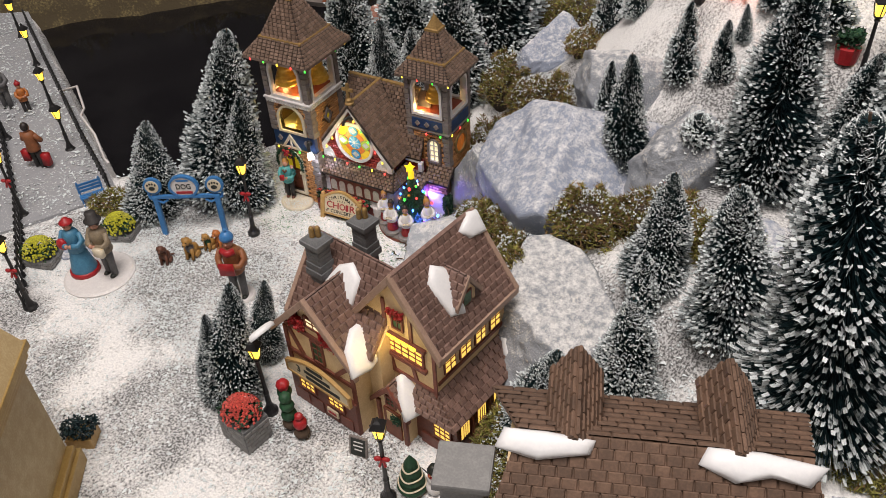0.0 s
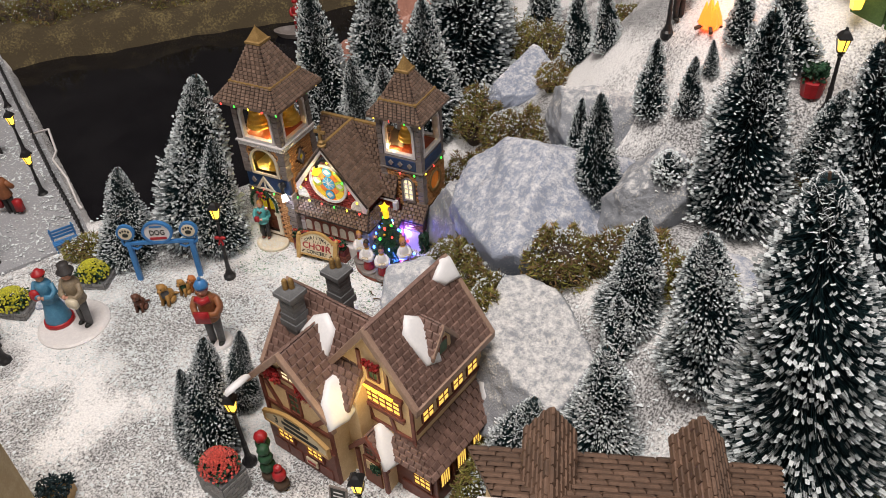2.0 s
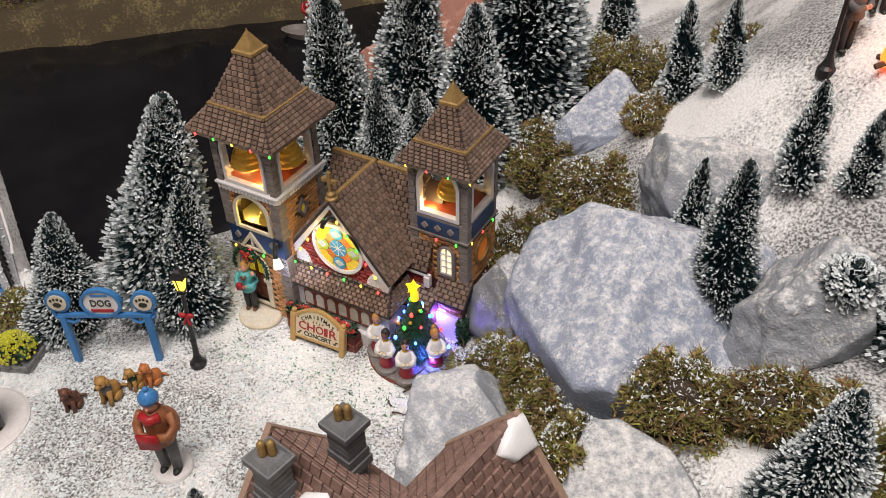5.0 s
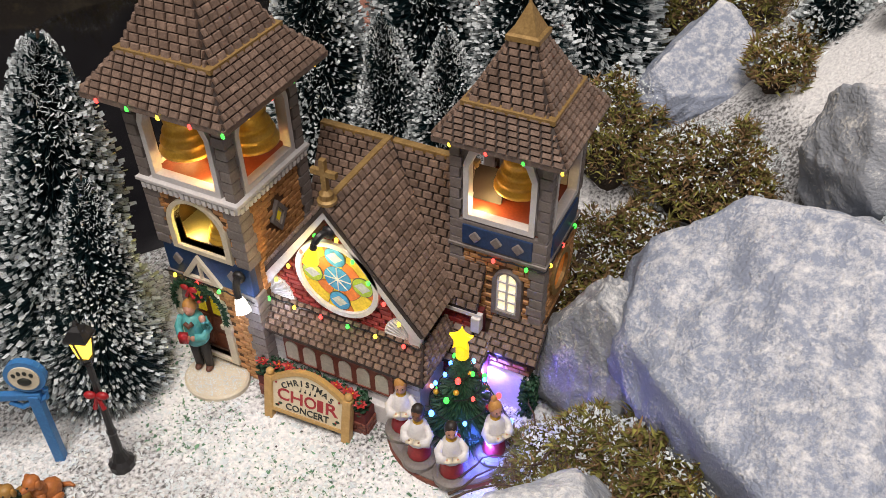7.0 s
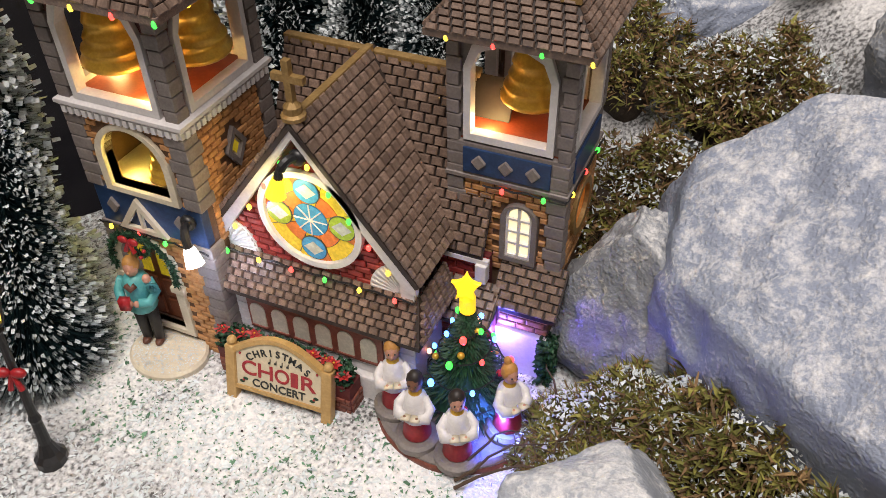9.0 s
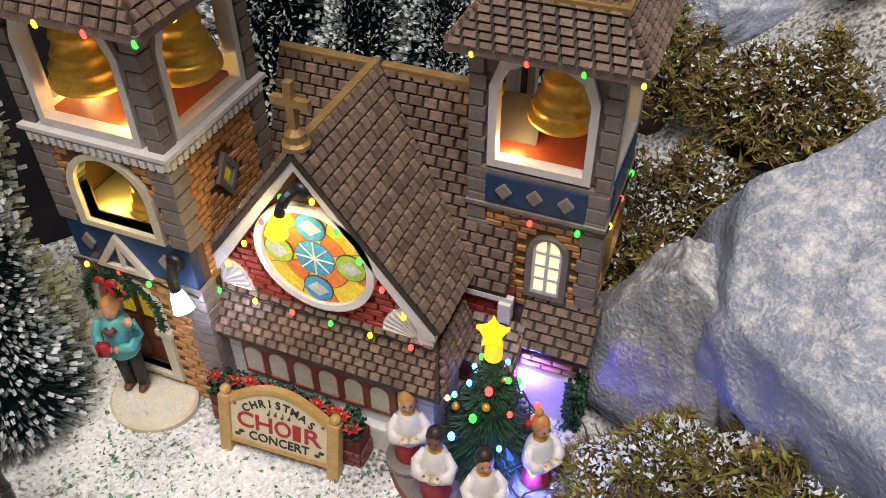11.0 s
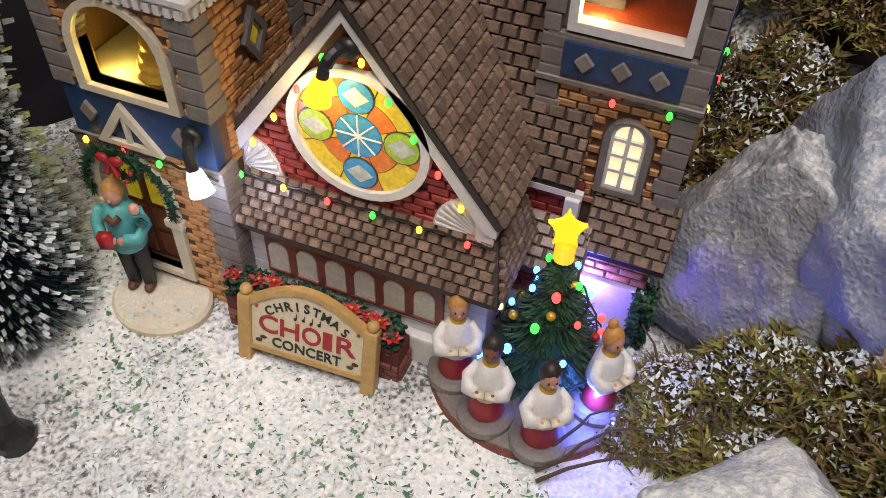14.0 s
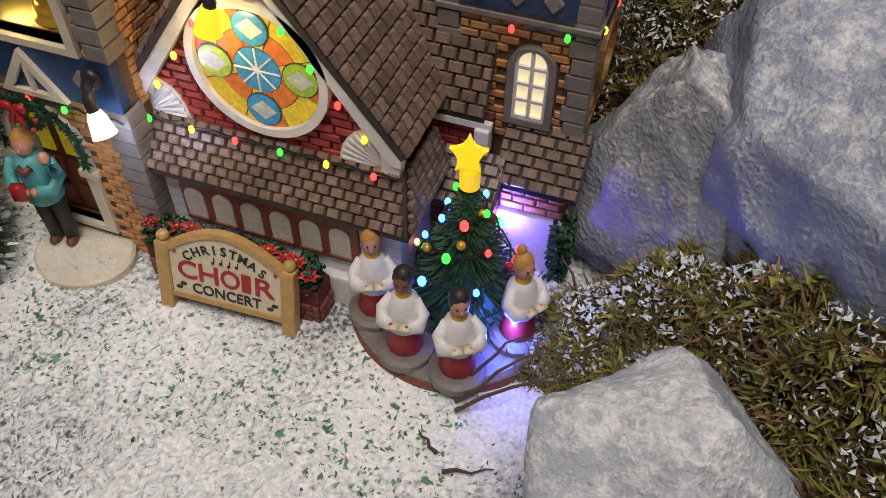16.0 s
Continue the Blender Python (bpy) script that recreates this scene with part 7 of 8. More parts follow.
    tiled_slab((rx + 0.02, rf - 0.012, zo), (so, rf - 0.012, zo), (wr, rf + 0.008, zi - 0.004), (rx + 0.02, rf + 0.008, zi - 0.004), 5, 0.0115, inn, "skirt_roof", seed=32)
    part("lower_wall", box(rx - 0.055, so - 0.008, rf, rb - 0.014, -0.01, zo + 0.003), M["timber"], inn, "dark red panelled lower storey")
    for k in range(4):
        yy = rf + 0.018 + k * 0.034
        part("post", box(so - 0.0085, so - 0.004, yy - 0.019, yy - 0.014, -0.01, zo - 0.001, bevel=0.0006), M["timber"], inn)
        w = part("window", box(so - 0.0085, so - 0.0065, yy - 0.0095, yy + 0.0095, 0.026, 0.054, bevel=0.0005), M["timber"], inn, "amber lit lower window")
        part("pane", box(so - 0.007, so - 0.0058, yy - 0.0078, yy + 0.0078, 0.029, 0.052), M["pane"], w)
        bm = bmesh.new()
        for d in (-0.004, 0.0, 0.004):
            box(so - 0.0062, so - 0.0052, yy + d - 0.0004, yy + d + 0.0004, 0.029, 0.052, bm)
        part("glazing_grid", bm, M["timber"], w)
    lattice_window(rx + 0.052, rx + 0.077, 0.026, 0.05, rf, inn, "pane", 3, 3)
    part("base_board", box(rx + 0.03, so - 0.006, rf - 0.003, rf + 0.001, -0.01, 0.018, bevel=0.0006), M["timber"], inn)
    # porch gable
    px, pf, pa, ph, pe = rx - 0.002, rf - 0.022, 0.092, 0.03, 0.056
    part("porch_wall", prism([(px - 0.023, -0.01), (px + 0.023, -0.01), (px + 0.023, pe + 0.006), (px, pa - 0.008), (px - 0.023, pe + 0.006)], 0.024, Matrix.Translation((0, pf + 0.004, 0))), M["plaster"], inn, "cream porch front")
    for s in (-1, 1):
        lo, hi = Vector((px + s * ph, pf, pe)), Vector((px, pf, pa))
        tiled_slab(lo, lo + Vector((0, 0.036, 0)), hi + Vector((0, 0.036, 0)), hi, 5, 0.0105, inn, "porch_roof", seed=40 + s)
        part("bargeboard", prism([(px + s * (ph + 0.002), pe - 0.006), (px + s * (ph + 0.003), pe + 0.001), (px, pa + 0.004), (px, pa - 0.005)], 0.004, Matrix.Translation((0, pf - 0.002, 0))), M["timber"], inn)
        part("porch_post", box(px + s * 0.0215 - 0.0028, px + s * 0.0215 + 0.0028, pf + 0.0005, pf + 0.0055, -0.01, pe + 0.002, bevel=0.0006), M["timber"], inn)
    lattice_window(px - 0.006, px + 0.006, 0.058, 0.072, pf + 0.004, inn, "green_pane", 2, 2)
    dr = part("door", box(px - 0.014, px + 0.014, pf + 0.0015, pf + 0.0045, 0.0, 0.05, bevel=0.0006), M["wood"], inn, "brown plank porch door")
    part("door_pane", box(px - 0.008, px + 0.008, pf + 0.0008, pf + 0.002, 0.03, 0.046), M["plaster"], dr)
    leaf_heap("wreath", px + 0.002, px + 0.016, pf - 0.003, pf + 0.001, 0.03, 0.016, 150, M["leaf"], inn, 0.004, 33)
    # left wing
    lx, lf, lb, lw_, le, la = -0.0095, 0.028, 0.13, 0.072, 0.126, 0.203
    part("wall", prism([(lx - 0.06, -0.01), (lx + 0.06, -0.01), (lx + 0.06, le + 0.006), (lx, la - 0.008), (lx - 0.06, le + 0.006)], lb - lf, Matrix.Translation((0, lf + 0.008, 0))), M["plaster"], inn, "cream plaster gable wall")
    for s in (-1, 1):
        lo, hi = Vector((lx + s * lw_, lf, le)), Vector((lx, lf, la))
        b = Vector((0, 0.085, 0))
        tiled_slab(lo, lo + b, hi + b, hi, 11, 0.0115, inn, "roof_slope", label="umber shingled gable roof", seed=50 + s)
        part("bargeboard", prism([(lx + s * (lw_ + 0.003), le - 0.0095), (lx + s * (lw_ + 0.004), le + 0.001), (lx, la + 0.006), (lx, la - 0.0065)], 0.007, Matrix.Translation((0, lf - 0.004, 0)), bevel=0.0008), M["trim"], inn, "taupe bargeboard")
    y = lf + 0.008
    lattice_window(lx - 0.008, lx + 0.008, 0.098, 0.13, y, inn, "green_pane", 2, 3)
    lattice_window(lx - 0.012, lx + 0.012, 0.155, 0.168, y, inn, "lit_pane", 2, 2)
    leaf_heap("red_swag", lx - 0.04, lx - 0.014, y - 0.008, y - 0.002, 0.142, 0.022, 260, M["red_leaf"], inn, 0.006, 34)
    leaf_heap("red_swag", lx + 0.014, lx + 0.042, y - 0.008, y - 0.002, 0.14, 0.022, 260, M["red_leaf"], inn, 0.006, 35)
    for x0, z0, x1, z1 in ((lx - 0.0575, -0.005, lx - 0.0575, 0.13), (lx + 0.0575, -0.005, lx + 0.0575, 0.13), (lx - 0.06, 0.137, lx + 0.06, 0.137), (lx - 0.05, 0.13, lx - 0.03, 0.092), (lx + 0.052, 0.118, lx + 0.028, 0.092), (lx - 0.06, 0.089, lx + 0.06, 0.089), (lx - 0.03, 0.137, lx - 0.03, 0.17), (lx + 0.03, 0.137, lx + 0.03, 0.17)):
        beam((x0, y, z0), (x1, y, z1), 0.006, 0.0025, M["timber"], inn)
    part("shop_front", box(lx - 0.06, lx + 0.06, y - 0.006, y + 0.001, -0.01, 0.06, bevel=0.0008), M["timber"], inn, "dark red panelled shop front")
    for x0 in (-0.04, 0.012):
        lattice_window(lx + x0, lx + x0 + 0.026, 0.034, 0.056, y - 0.006, inn, "pane", 3, 3)
    for k in range(4):
        part("panel", box(lx - 0.052 + k * 0.027, lx - 0.03 + k * 0.027, y - 0.0075, y - 0.0055, 0.004, 0.024, bevel=0.0007), M["timber"], inn)
    nb = part("notice_board", box(lx + 0.006, lx + 0.026, y - 0.0095, y - 0.007, 0.013, 0.024, bevel=0.0005), M["sign_cream"], inn)
    part("word_bar", box(lx + 0.009, lx + 0.023, y - 0.0101, y - 0.0094, 0.0165, 0.0205), M["ink_red"], nb)
    # name board with an arched head
    nm = [(x, 0.076 + 0.017 * math.cos(x / 0.056 * math.pi / 2)) for x in np.linspace(0.056, -0.056, 15)]
    bd = part("name_board", prism([(-0.056, 0.06), (0.056, 0.06)] + nm, 0.004, Matrix.Translation((lx, y - 0.012, 0))), M["sign_cream"], inn, "cream arched inn sign")
    part("board_edge", ring([(-0.0575, 0.0585), (0.0575, 0.0585)] + [(x * 1.027, z + 0.0018) for x, z in nm], [(-0.0545, 0.0615), (0.0545, 0.0615)] + [(x * 0.972, z - 0.0018) for x, z in nm], 0.005, Matrix.Translation((lx, y - 0.013, 0))), M["sign_tan"], bd)
    letter_part("numeral", lettering("3", 0.017), M["ink"], bd, Matrix.Translation((lx - 0.033, y - 0.0122, 0.0735)))
    for k, (x0, x1, z) in enumerate(((-0.016, 0.012, 0.0855), (-0.022, 0.024, 0.0765), (-0.02, 0.04, 0.067))):
        part("word_bar", box(lx + x0, lx + x1, y - 0.0127, y - 0.0118, z - 0.0026, z + 0.0026), M["ink"], bd)
    # main range behind, ridge across
    mf, mr, me_, mz, ml = 0.05, 0.118, 0.128, 0.222, -0.078
    tiled_slab((ml, mf, me_ + 0.008), (0.07, mf, me_ + 0.008), (0.07, mr, mz), (ml, mr, mz), 12, 0.0115, inn, "main_roof", single=True, label="umber shingled main roof", seed=60)
    tiled_slab((0.07, 2 * mr - mf, me_ + 0.008), (ml, 2 * mr - mf, me_ + 0.008), (ml, mr, mz), (0.07, mr, mz), 12, 0.0115, inn, "main_roof", seed=61)
    part("wall", prism([(mf + 0.012, -0.01), (2 * mr - mf - 0.012, -0.01), (2 * mr - mf - 0.012, me_ + 0.015), (mr, mz - 0.009), (mf + 0.012, me_ + 0.015)], 0.14, Matrix.Translation((ml + 0.15, 0, 0)) @ pose(0, 0, 0, 0, 0, 90)), M["plaster"], inn)
    for s in (-1, 1):
        part("bargeboard", prism([(mr + s * (mr - mf + 0.002), me_ - 0.001), (mr + s * (mr - mf + 0.002), me_ + 0.011), (mr, mz + 0.006), (mr, mz - 0.006)], 0.006, Matrix.Translation((ml + 0.004, 0, 0)) @ pose(0, 0, 0, 0, 0, 90)), M["trim"], inn)
    chimney(-0.043, 0.09, 0.17, 0.25, inn)
    chimney(-0.022, 0.15, 0.17, 0.25, inn)
    # dormer on the right slope
    dy, dx0, dx1 = 0.15, 0.104, 0.138
    part("dormer_wall", prism([(-0.0165, 0.186), (0.0165, 0.186), (0.0165, 0.208), (0, 0.228), (-0.0165, 0.208)], 0.036, Matrix.Translation((dx1, dy, 0)) @ pose(0, 0, 0, 0, 0, 90)), M["plaster"], inn, "cream dormer")
    for s in (-1, 1):
        lo, hi = Vector((dx1 + 0.005, dy + s * 0.022, 0.202)), Vector((dx1 + 0.005, dy, 0.233))
        b = Vector((-0.045, 0, 0))
        tiled_slab(lo, lo + b, hi + b, hi, 4, 0.01, inn, "dormer_roof", seed=70 + s)
        part("bargeboard", prism([(s * 0.024, 0.196), (s * 0.0245, 0.203), (0, 0.2365), (0, 0.2285)], 0.004, Matrix.Translation((dx1 + 0.0065, dy, 0)) @ pose(0, 0, 0, 0, 0, 90)), M["trim"], inn)
    w = part("window", box(dx1 - 0.001, dx1 + 0.0018, dy - 0.0085, dy + 0.0085, 0.191, 0.211, bevel=0.0005), M["timber"], inn, "dark green dormer window")
    part("pane", box(dx1 + 0.0014, dx1 + 0.0022, dy - 0.0065, dy + 0.0065, 0.193, 0.209), M["green_pane"], w)
    # lumps of snow on the roofs
    f = lambda o, u, v: INN @ roof_frame(o, u, v)
    rf_slope = f((rx + hw, rf, ez), (0, 1, 0), (-hw, 0, az - ez))
    snow_cap([(0.045, 0.03), (0.062, 0.022), (0.07, 0.05), (0.068, 0.078), (0.055, 0.09), (0.042, 0.075)], rf_slope, 0.006, "smooth white lump of snow on a shingled slope")
    snow_cap([(0.128, 0.085), (0.15, 0.08), (0.152, 0.108), (0.14, 0.112), (0.12, 0.1)], rf_slope, 0.006, "smooth white lump of snow near the ridge")
    lslope = f((lx + lw_, lf, le), (0, 1, 0), (-lw_, 0, la - le))
    snow_cap([(0.0, 0.0), (0.022, -0.006), (0.045, 0.0), (0.055, 0.02), (0.05, 0.045), (0.028, 0.046), (0.01, 0.03)], lslope, 0.007, "thick snow sliding off the valley roof")
    ms = f((ml, mf, me_ + 0.008), (1, 0, 0), (0, mr - mf, mz - me_ - 0.008))
    snow_cap([(0.055, 0.045), (0.075, 0.04), (0.092, 0.05), (0.09, 0.082), (0.075, 0.095), (0.06, 0.085), (0.05, 0.06)], ms, 0.006, "white lump of snow beside the chimney")
    ls2 = f((lx - lw_, lf, le), (0, 1, 0), (lw_, 0, la - le))
    snow_cap([(0.01, 0.012), (0.04, 0.012), (0.046, 0.03), (0.03, 0.038), (0.014, 0.03)], ls2, 0.005, "white snow on the corner of the eave")
    po = f((px + ph, pf, pe), (0, 1, 0), (-ph, 0, pa - pe))
    snow_cap([(0.0, 0.002), (0.034, -0.008), (0.05, 0.01), (0.045, 0.045), (0.02, 0.05), (0.008, 0.03)], po, 0.008, "white snow draped over the porch roof")
    sk = f((so, rf - 0.012, zo), (0, 1, 0), (wr - so, 0, zi - zo))
    snow_cap([(0.132, -0.004), (0.155, -0.004), (0.156, 0.03), (0.14, 0.042), (0.13, 0.025)], sk, 0.007, "white snow on the end of the skirt roof")


build_inn()
point_lamp("inn_lamp", INN @ Vector((0.087, 0.055, 0.165)), 0.02, (1.0, 0.7, 0.2), 0.003)
board = thing("chalkboard", "small black chalkboard leaning outside the inn", "chalkboard", pose(-0.372, 0.69, 0, -12, 0, 8) @ Matrix.Scale(0.85, 4))
part("frame", ring([(-0.012, 0), (0.012, 0), (0.012, 0.032), (-0.012, 0.032)], [(-0.01, 0.002), (0.01, 0.002), (0.01, 0.03), (-0.01, 0.03)], 0.003), M["base_grey"], board)
part("slate", box(-0.0102, 0.0102, 0.0008, 0.0022, 0.0018, 0.0302), M["ink"], board)
for z, w in ((0.023, 0.006), (0.017, 0.007), (0.011, 0.005)):
    part("word_bar", box(-w, w, 0.0003, 0.0009, z, z + 0.0016), M["white"], board)
blob_body([("ball", ((0, 0, 0.2), 0.22), 0), ("ball", ((0, 0, 0.52), 0.17), 0), ("ball", ((0, 0, 0.77), 0.125), 0), ("lathe", ([(0.15, 0.85), (0.15, 0.875), (0.09, 0.88), (0.095, 1.0), (0.0, 1.005)], (0, 0, 0)), 1), ("lathe", ([(0.13, 0.64), (0.15, 0.66), (0.13, 0.69)], (0, 0, 0)), 2), ("tube", ([(0.08, -0.13, 0.66), (0.1, -0.17, 0.52)], [0.035, 0.04]), 2), ("ball", ((0, -0.13, 0.77), 0.03, (0.8, 2, 0.8)), 3), ("ball", ((-0.045, -0.115, 0.81), 0.016), 1), ("ball", ((0.045, -0.115, 0.81), 0.016), 1), ("tube", ([(-0.16, 0, 0.55), (-0.33, -0.05, 0.72)], [0.02, 0.01]), 1)], "snowman_figurine", "snowman figurine with black top hat and red scarf", "snowman", (-0.28, 0.692, 0.0), -10, "", 0.042, [M["robe_white"], M["ink"], M["robe_red"], M["orange"]])
sp = thing("small_pine", "small green pine with pale garland beside the snowman", "tree", pose(-0.302, 0.685, 0) @ Matrix.Scale(0.85, 4))
part("trunk", lathe([(0.003, -0.003), (0.002, 0.05)], 8), M["bark"], sp)
part("foliage", lathe([(0.018, 0.006), (0.019, 0.009), (0.011, 0.02), (0.0155, 0.021), (0.009, 0.034), (0.012, 0.035), (0.005, 0.048), (0.008, 0.049), (0.0005, 0.064)], 16), M["leaf"], sp)
for k in range(3):
    a = np.linspace(0, 2 * math.pi, 25)
    r = 0.0165 - 0.0035 * k
    part("garland", tube([(r * math.cos(t_), r * math.sin(t_), 0.014 + 0.014 * k - 0.0015 * math.sin(t_ * 3)) for t_ in a], 0.0011, 6), M["cream"], sp)
top = thing("topiary", "green ball topiary with red ornaments by the inn", "topiary", pose(-0.458, 0.69, 0) @ Matrix.Scale(0.9, 4))
for k, (x, y, z, r, mt) in enumerate(((0, 0, 0.012, 0.01, "bark"), (0, 0, 0.026, 0.0095, "leaf"), (0, 0, 0.042, 0.0085, "leaf"), (0, 0, 0.056, 0.0075, "leaf"), (0.02, -0.005, 0.01, 0.0095, "bark"), (0.02, -0.005, 0.026, 0.0085, "robe_red"), (0.02, -0.005, 0.038, 0.005, "robe_red"), (-0.012, 0.012, 0.06, 0.008, "robe_red"), (-0.014, 0.014, 0.045, 0.009, "leaf"))):
    bm = ball((x, y, z), r, sub=3)
    for q in bm.verts:
        q.co += Vector((noise.noise(q.co * 300), noise.noise(q.co * 300 + Vector((9, 0, 0))), noise.noise(q.co * 300 + Vector((0, 9, 0))))) * 0.0012
    part("topiary_ball", bm, M[mt], top)


# ---- lodge and pavilion in the foreground ----
def build_lodge():
    lodge = thing("lodge", "model lodge with long brown tiled roof and snow patches", "house", pose(-0.068, 0.628, 0.142, 0, 0, 20) @ Matrix.Scale(0.84, 4))
    M["lodge_tile"] = material("weathered_brown_tile", (0.2, 0.12, 0.08), 0.65, dark=(0.1, 0.06, 0.04), scale=120, fine=600, bump=0.5, vary=0.25)
    part("wall", box(-0.11, 0.11, -0.1, 0.04, -0.1, 0.14), M["plaster"], lodge)
    tiled_slab((-0.13, -0.11, 0.135), (0.13, -0.11, 0.135), (0.105, -0.02, 0.195), (-0.1, -0.02, 0.195), 14, 0.012, lodge, "roof_slope", "lodge_tile", single=True, label="brown tiled roof", seed=80)
    tiled_slab((0.13, 0.07, 0.135), (-0.13, 0.07, 0.135), (-0.1, -0.02, 0.195), (0.105, -0.02, 0.195), 9, 0.02, lodge, "roof_slope", "lodge_tile", seed=81)
    for s, xc in ((-1, -0.06), (1, 0.055)):
        tiled_slab((xc - 0.02, -0.03, 0.176), (xc - 0.02, 0.06, 0.176), (xc, 0.06, 0.205), (xc, -0.03, 0.205), 6, 0.016, lodge, "gablet_roof", "lodge_tile", seed=82)
        tiled_slab((xc + 0.02, 0.06, 0.176), (xc + 0.02, -0.03, 0.176), (xc, -0.03, 0.205), (xc, 0.06, 0.205), 6, 0.016, lodge, "gablet_roof", "lodge_tile", seed=83)
        part("gablet_front", prism([(xc - 0.017, 0.17), (xc + 0.017, 0.17), (xc, 0.199)], 0.075, Matrix.Translation((0, -0.02, 0))), M["timber"], lodge)
    m = pose(-0.068, 0.628, 0.142, 0, 0, 20) @ Matrix.Scale(0.84, 4)
    fr = m @ roof_frame((-0.13, -0.11, 0.135), (1, 0, 0), (0, 0.09, 0.06))
    snow_cap([(0.02, 0.094), (0.045, 0.088), (0.075, 0.095), (0.078, 0.105), (0.05, 0.108), (0.025, 0.108)], fr, 0.008, "white snow along the lodge ridge")
    snow_cap([(0.165, 0.096), (0.185, 0.086), (0.205, 0.092), (0.225, 0.088), (0.235, 0.102), (0.2, 0.108), (0.17, 0.108)], fr, 0.008, "white snow along the lodge ridge")
    part("chimney", box(-0.155, -0.122, -0.06, -0.03, 0.05, 0.172, bevel=0.002), M["block"], lodge, "grey block chimney")
    part("chimney_cap", box(-0.16, -0.117, -0.065, -0.025, 0.172, 0.18, bevel=0.002), M["block"], lodge)


def build_pavilion():
    p = thing("pavilion", "cream and gold model building with moulded cornice", "house", pose(-0.632, 0.54, 0, 0, 0, 36) @ Matrix.Diagonal((0.9, 0.9, 1.55, 1)))
    M["gilt"] = material("gilt_cream", (0.5, 0.36, 0.14), 0.4, metal=0.3, dark=(0.34, 0.22, 0.07), scale=90, bump=0.15)
    M["ochre"] = material("ochre_cream_wall", (0.55, 0.45, 0.27), 0.55, dark=(0.38, 0.28, 0.14), scale=90, bump=0.2)
    part("wall", box(-0.2, 0.0, -0.16, 0.0, -0.01, 0.11), M["ochre"], p)
    for k, (z0, z1, e) in enumerate(((0.0, 0.014, 0.012), (0.014, 0.02, 0.008), (0.1, 0.106, 0.006), (0.106, 0.112, 0.01), (0.112, 0.118, 0.014))):
        part("moulding", box(-0.2 - e, e, -0.16 - e, e, z0, z1, bevel=0.001), M["gilt"], p, "gilt moulding")
    for x in (-0.19, -0.14, -0.09, -0.04, -0.008):
        part("pilaster", box(x - 0.008, x + 0.008, -0.001, 0.006, 0.02, 0.1, bevel=0.001), M["ochre"], p)
    for x in (-0.115, -0.065, -0.022):
        w = part("window", box(x - 0.012, x + 0.012, -0.001, 0.003, 0.03, 0.085, bevel=0.0008), M["timber"], p)
        part("pane", box(x - 0.0095, x + 0.0095, 0.002, 0.0038, 0.033, 0.082), M["pane"], w)
    roof = part("roof", prism([(-0.21, 0.118), (0.012, 0.118), (-0.05, 0.17), (-0.15, 0.17)], 0.18, Matrix.Translation((0, -0.17, 0))), M["ochre"], p)
    cr = thing("crate_planter", "dark evergreen in a wooden planter on a bench", "planter", pose(-0.652, 0.572, 0, 0, 0, 30))
    part("crate", box(-0.014, 0.014, -0.012, 0.012, -0.002, 0.014, bevel=0.001), M["sign_tan"], cr)
    leaf_heap("leaves", -0.018, 0.018, -0.013, 0.013, 0.013, 0.014, 500, M["needle"], cr, 0.005, 90)


build_lodge()
build_pavilion()


# ---- promenade paving ----
def build_promenade():
    gm = material("grey_grit", (0.85, 0.86, 0.88), 0.8, dark=(0.3, 0.31, 0.33), scale=300, fine=650, bump=0.9, amount=2.2, dist=0.002)
    a, b = Vector((-0.963, 0.923)), Vector((-1.791, 1.407))
    n = Vector((-0.505, -0.863)) * 0.2
    bm = bmesh.new()
    lo = [bm.verts.new((p.x, p.y, -0.004)) for p in (a, b, b + n, a + n)]
    hi = [bm.verts.new((p.x, p.y, 0.004)) for p in (a, b, b + n, a + n)]
    bm.faces.new(hi)
    for k in range(4):
        bm.faces.new((lo[k], lo[(k + 1) % 4], hi[(k + 1) % 4], hi[k]))
    tagged(part("pavement", bm, gm, None), "grey and white grit promenade paving", "pavement", kind="structure")


build_promenade()


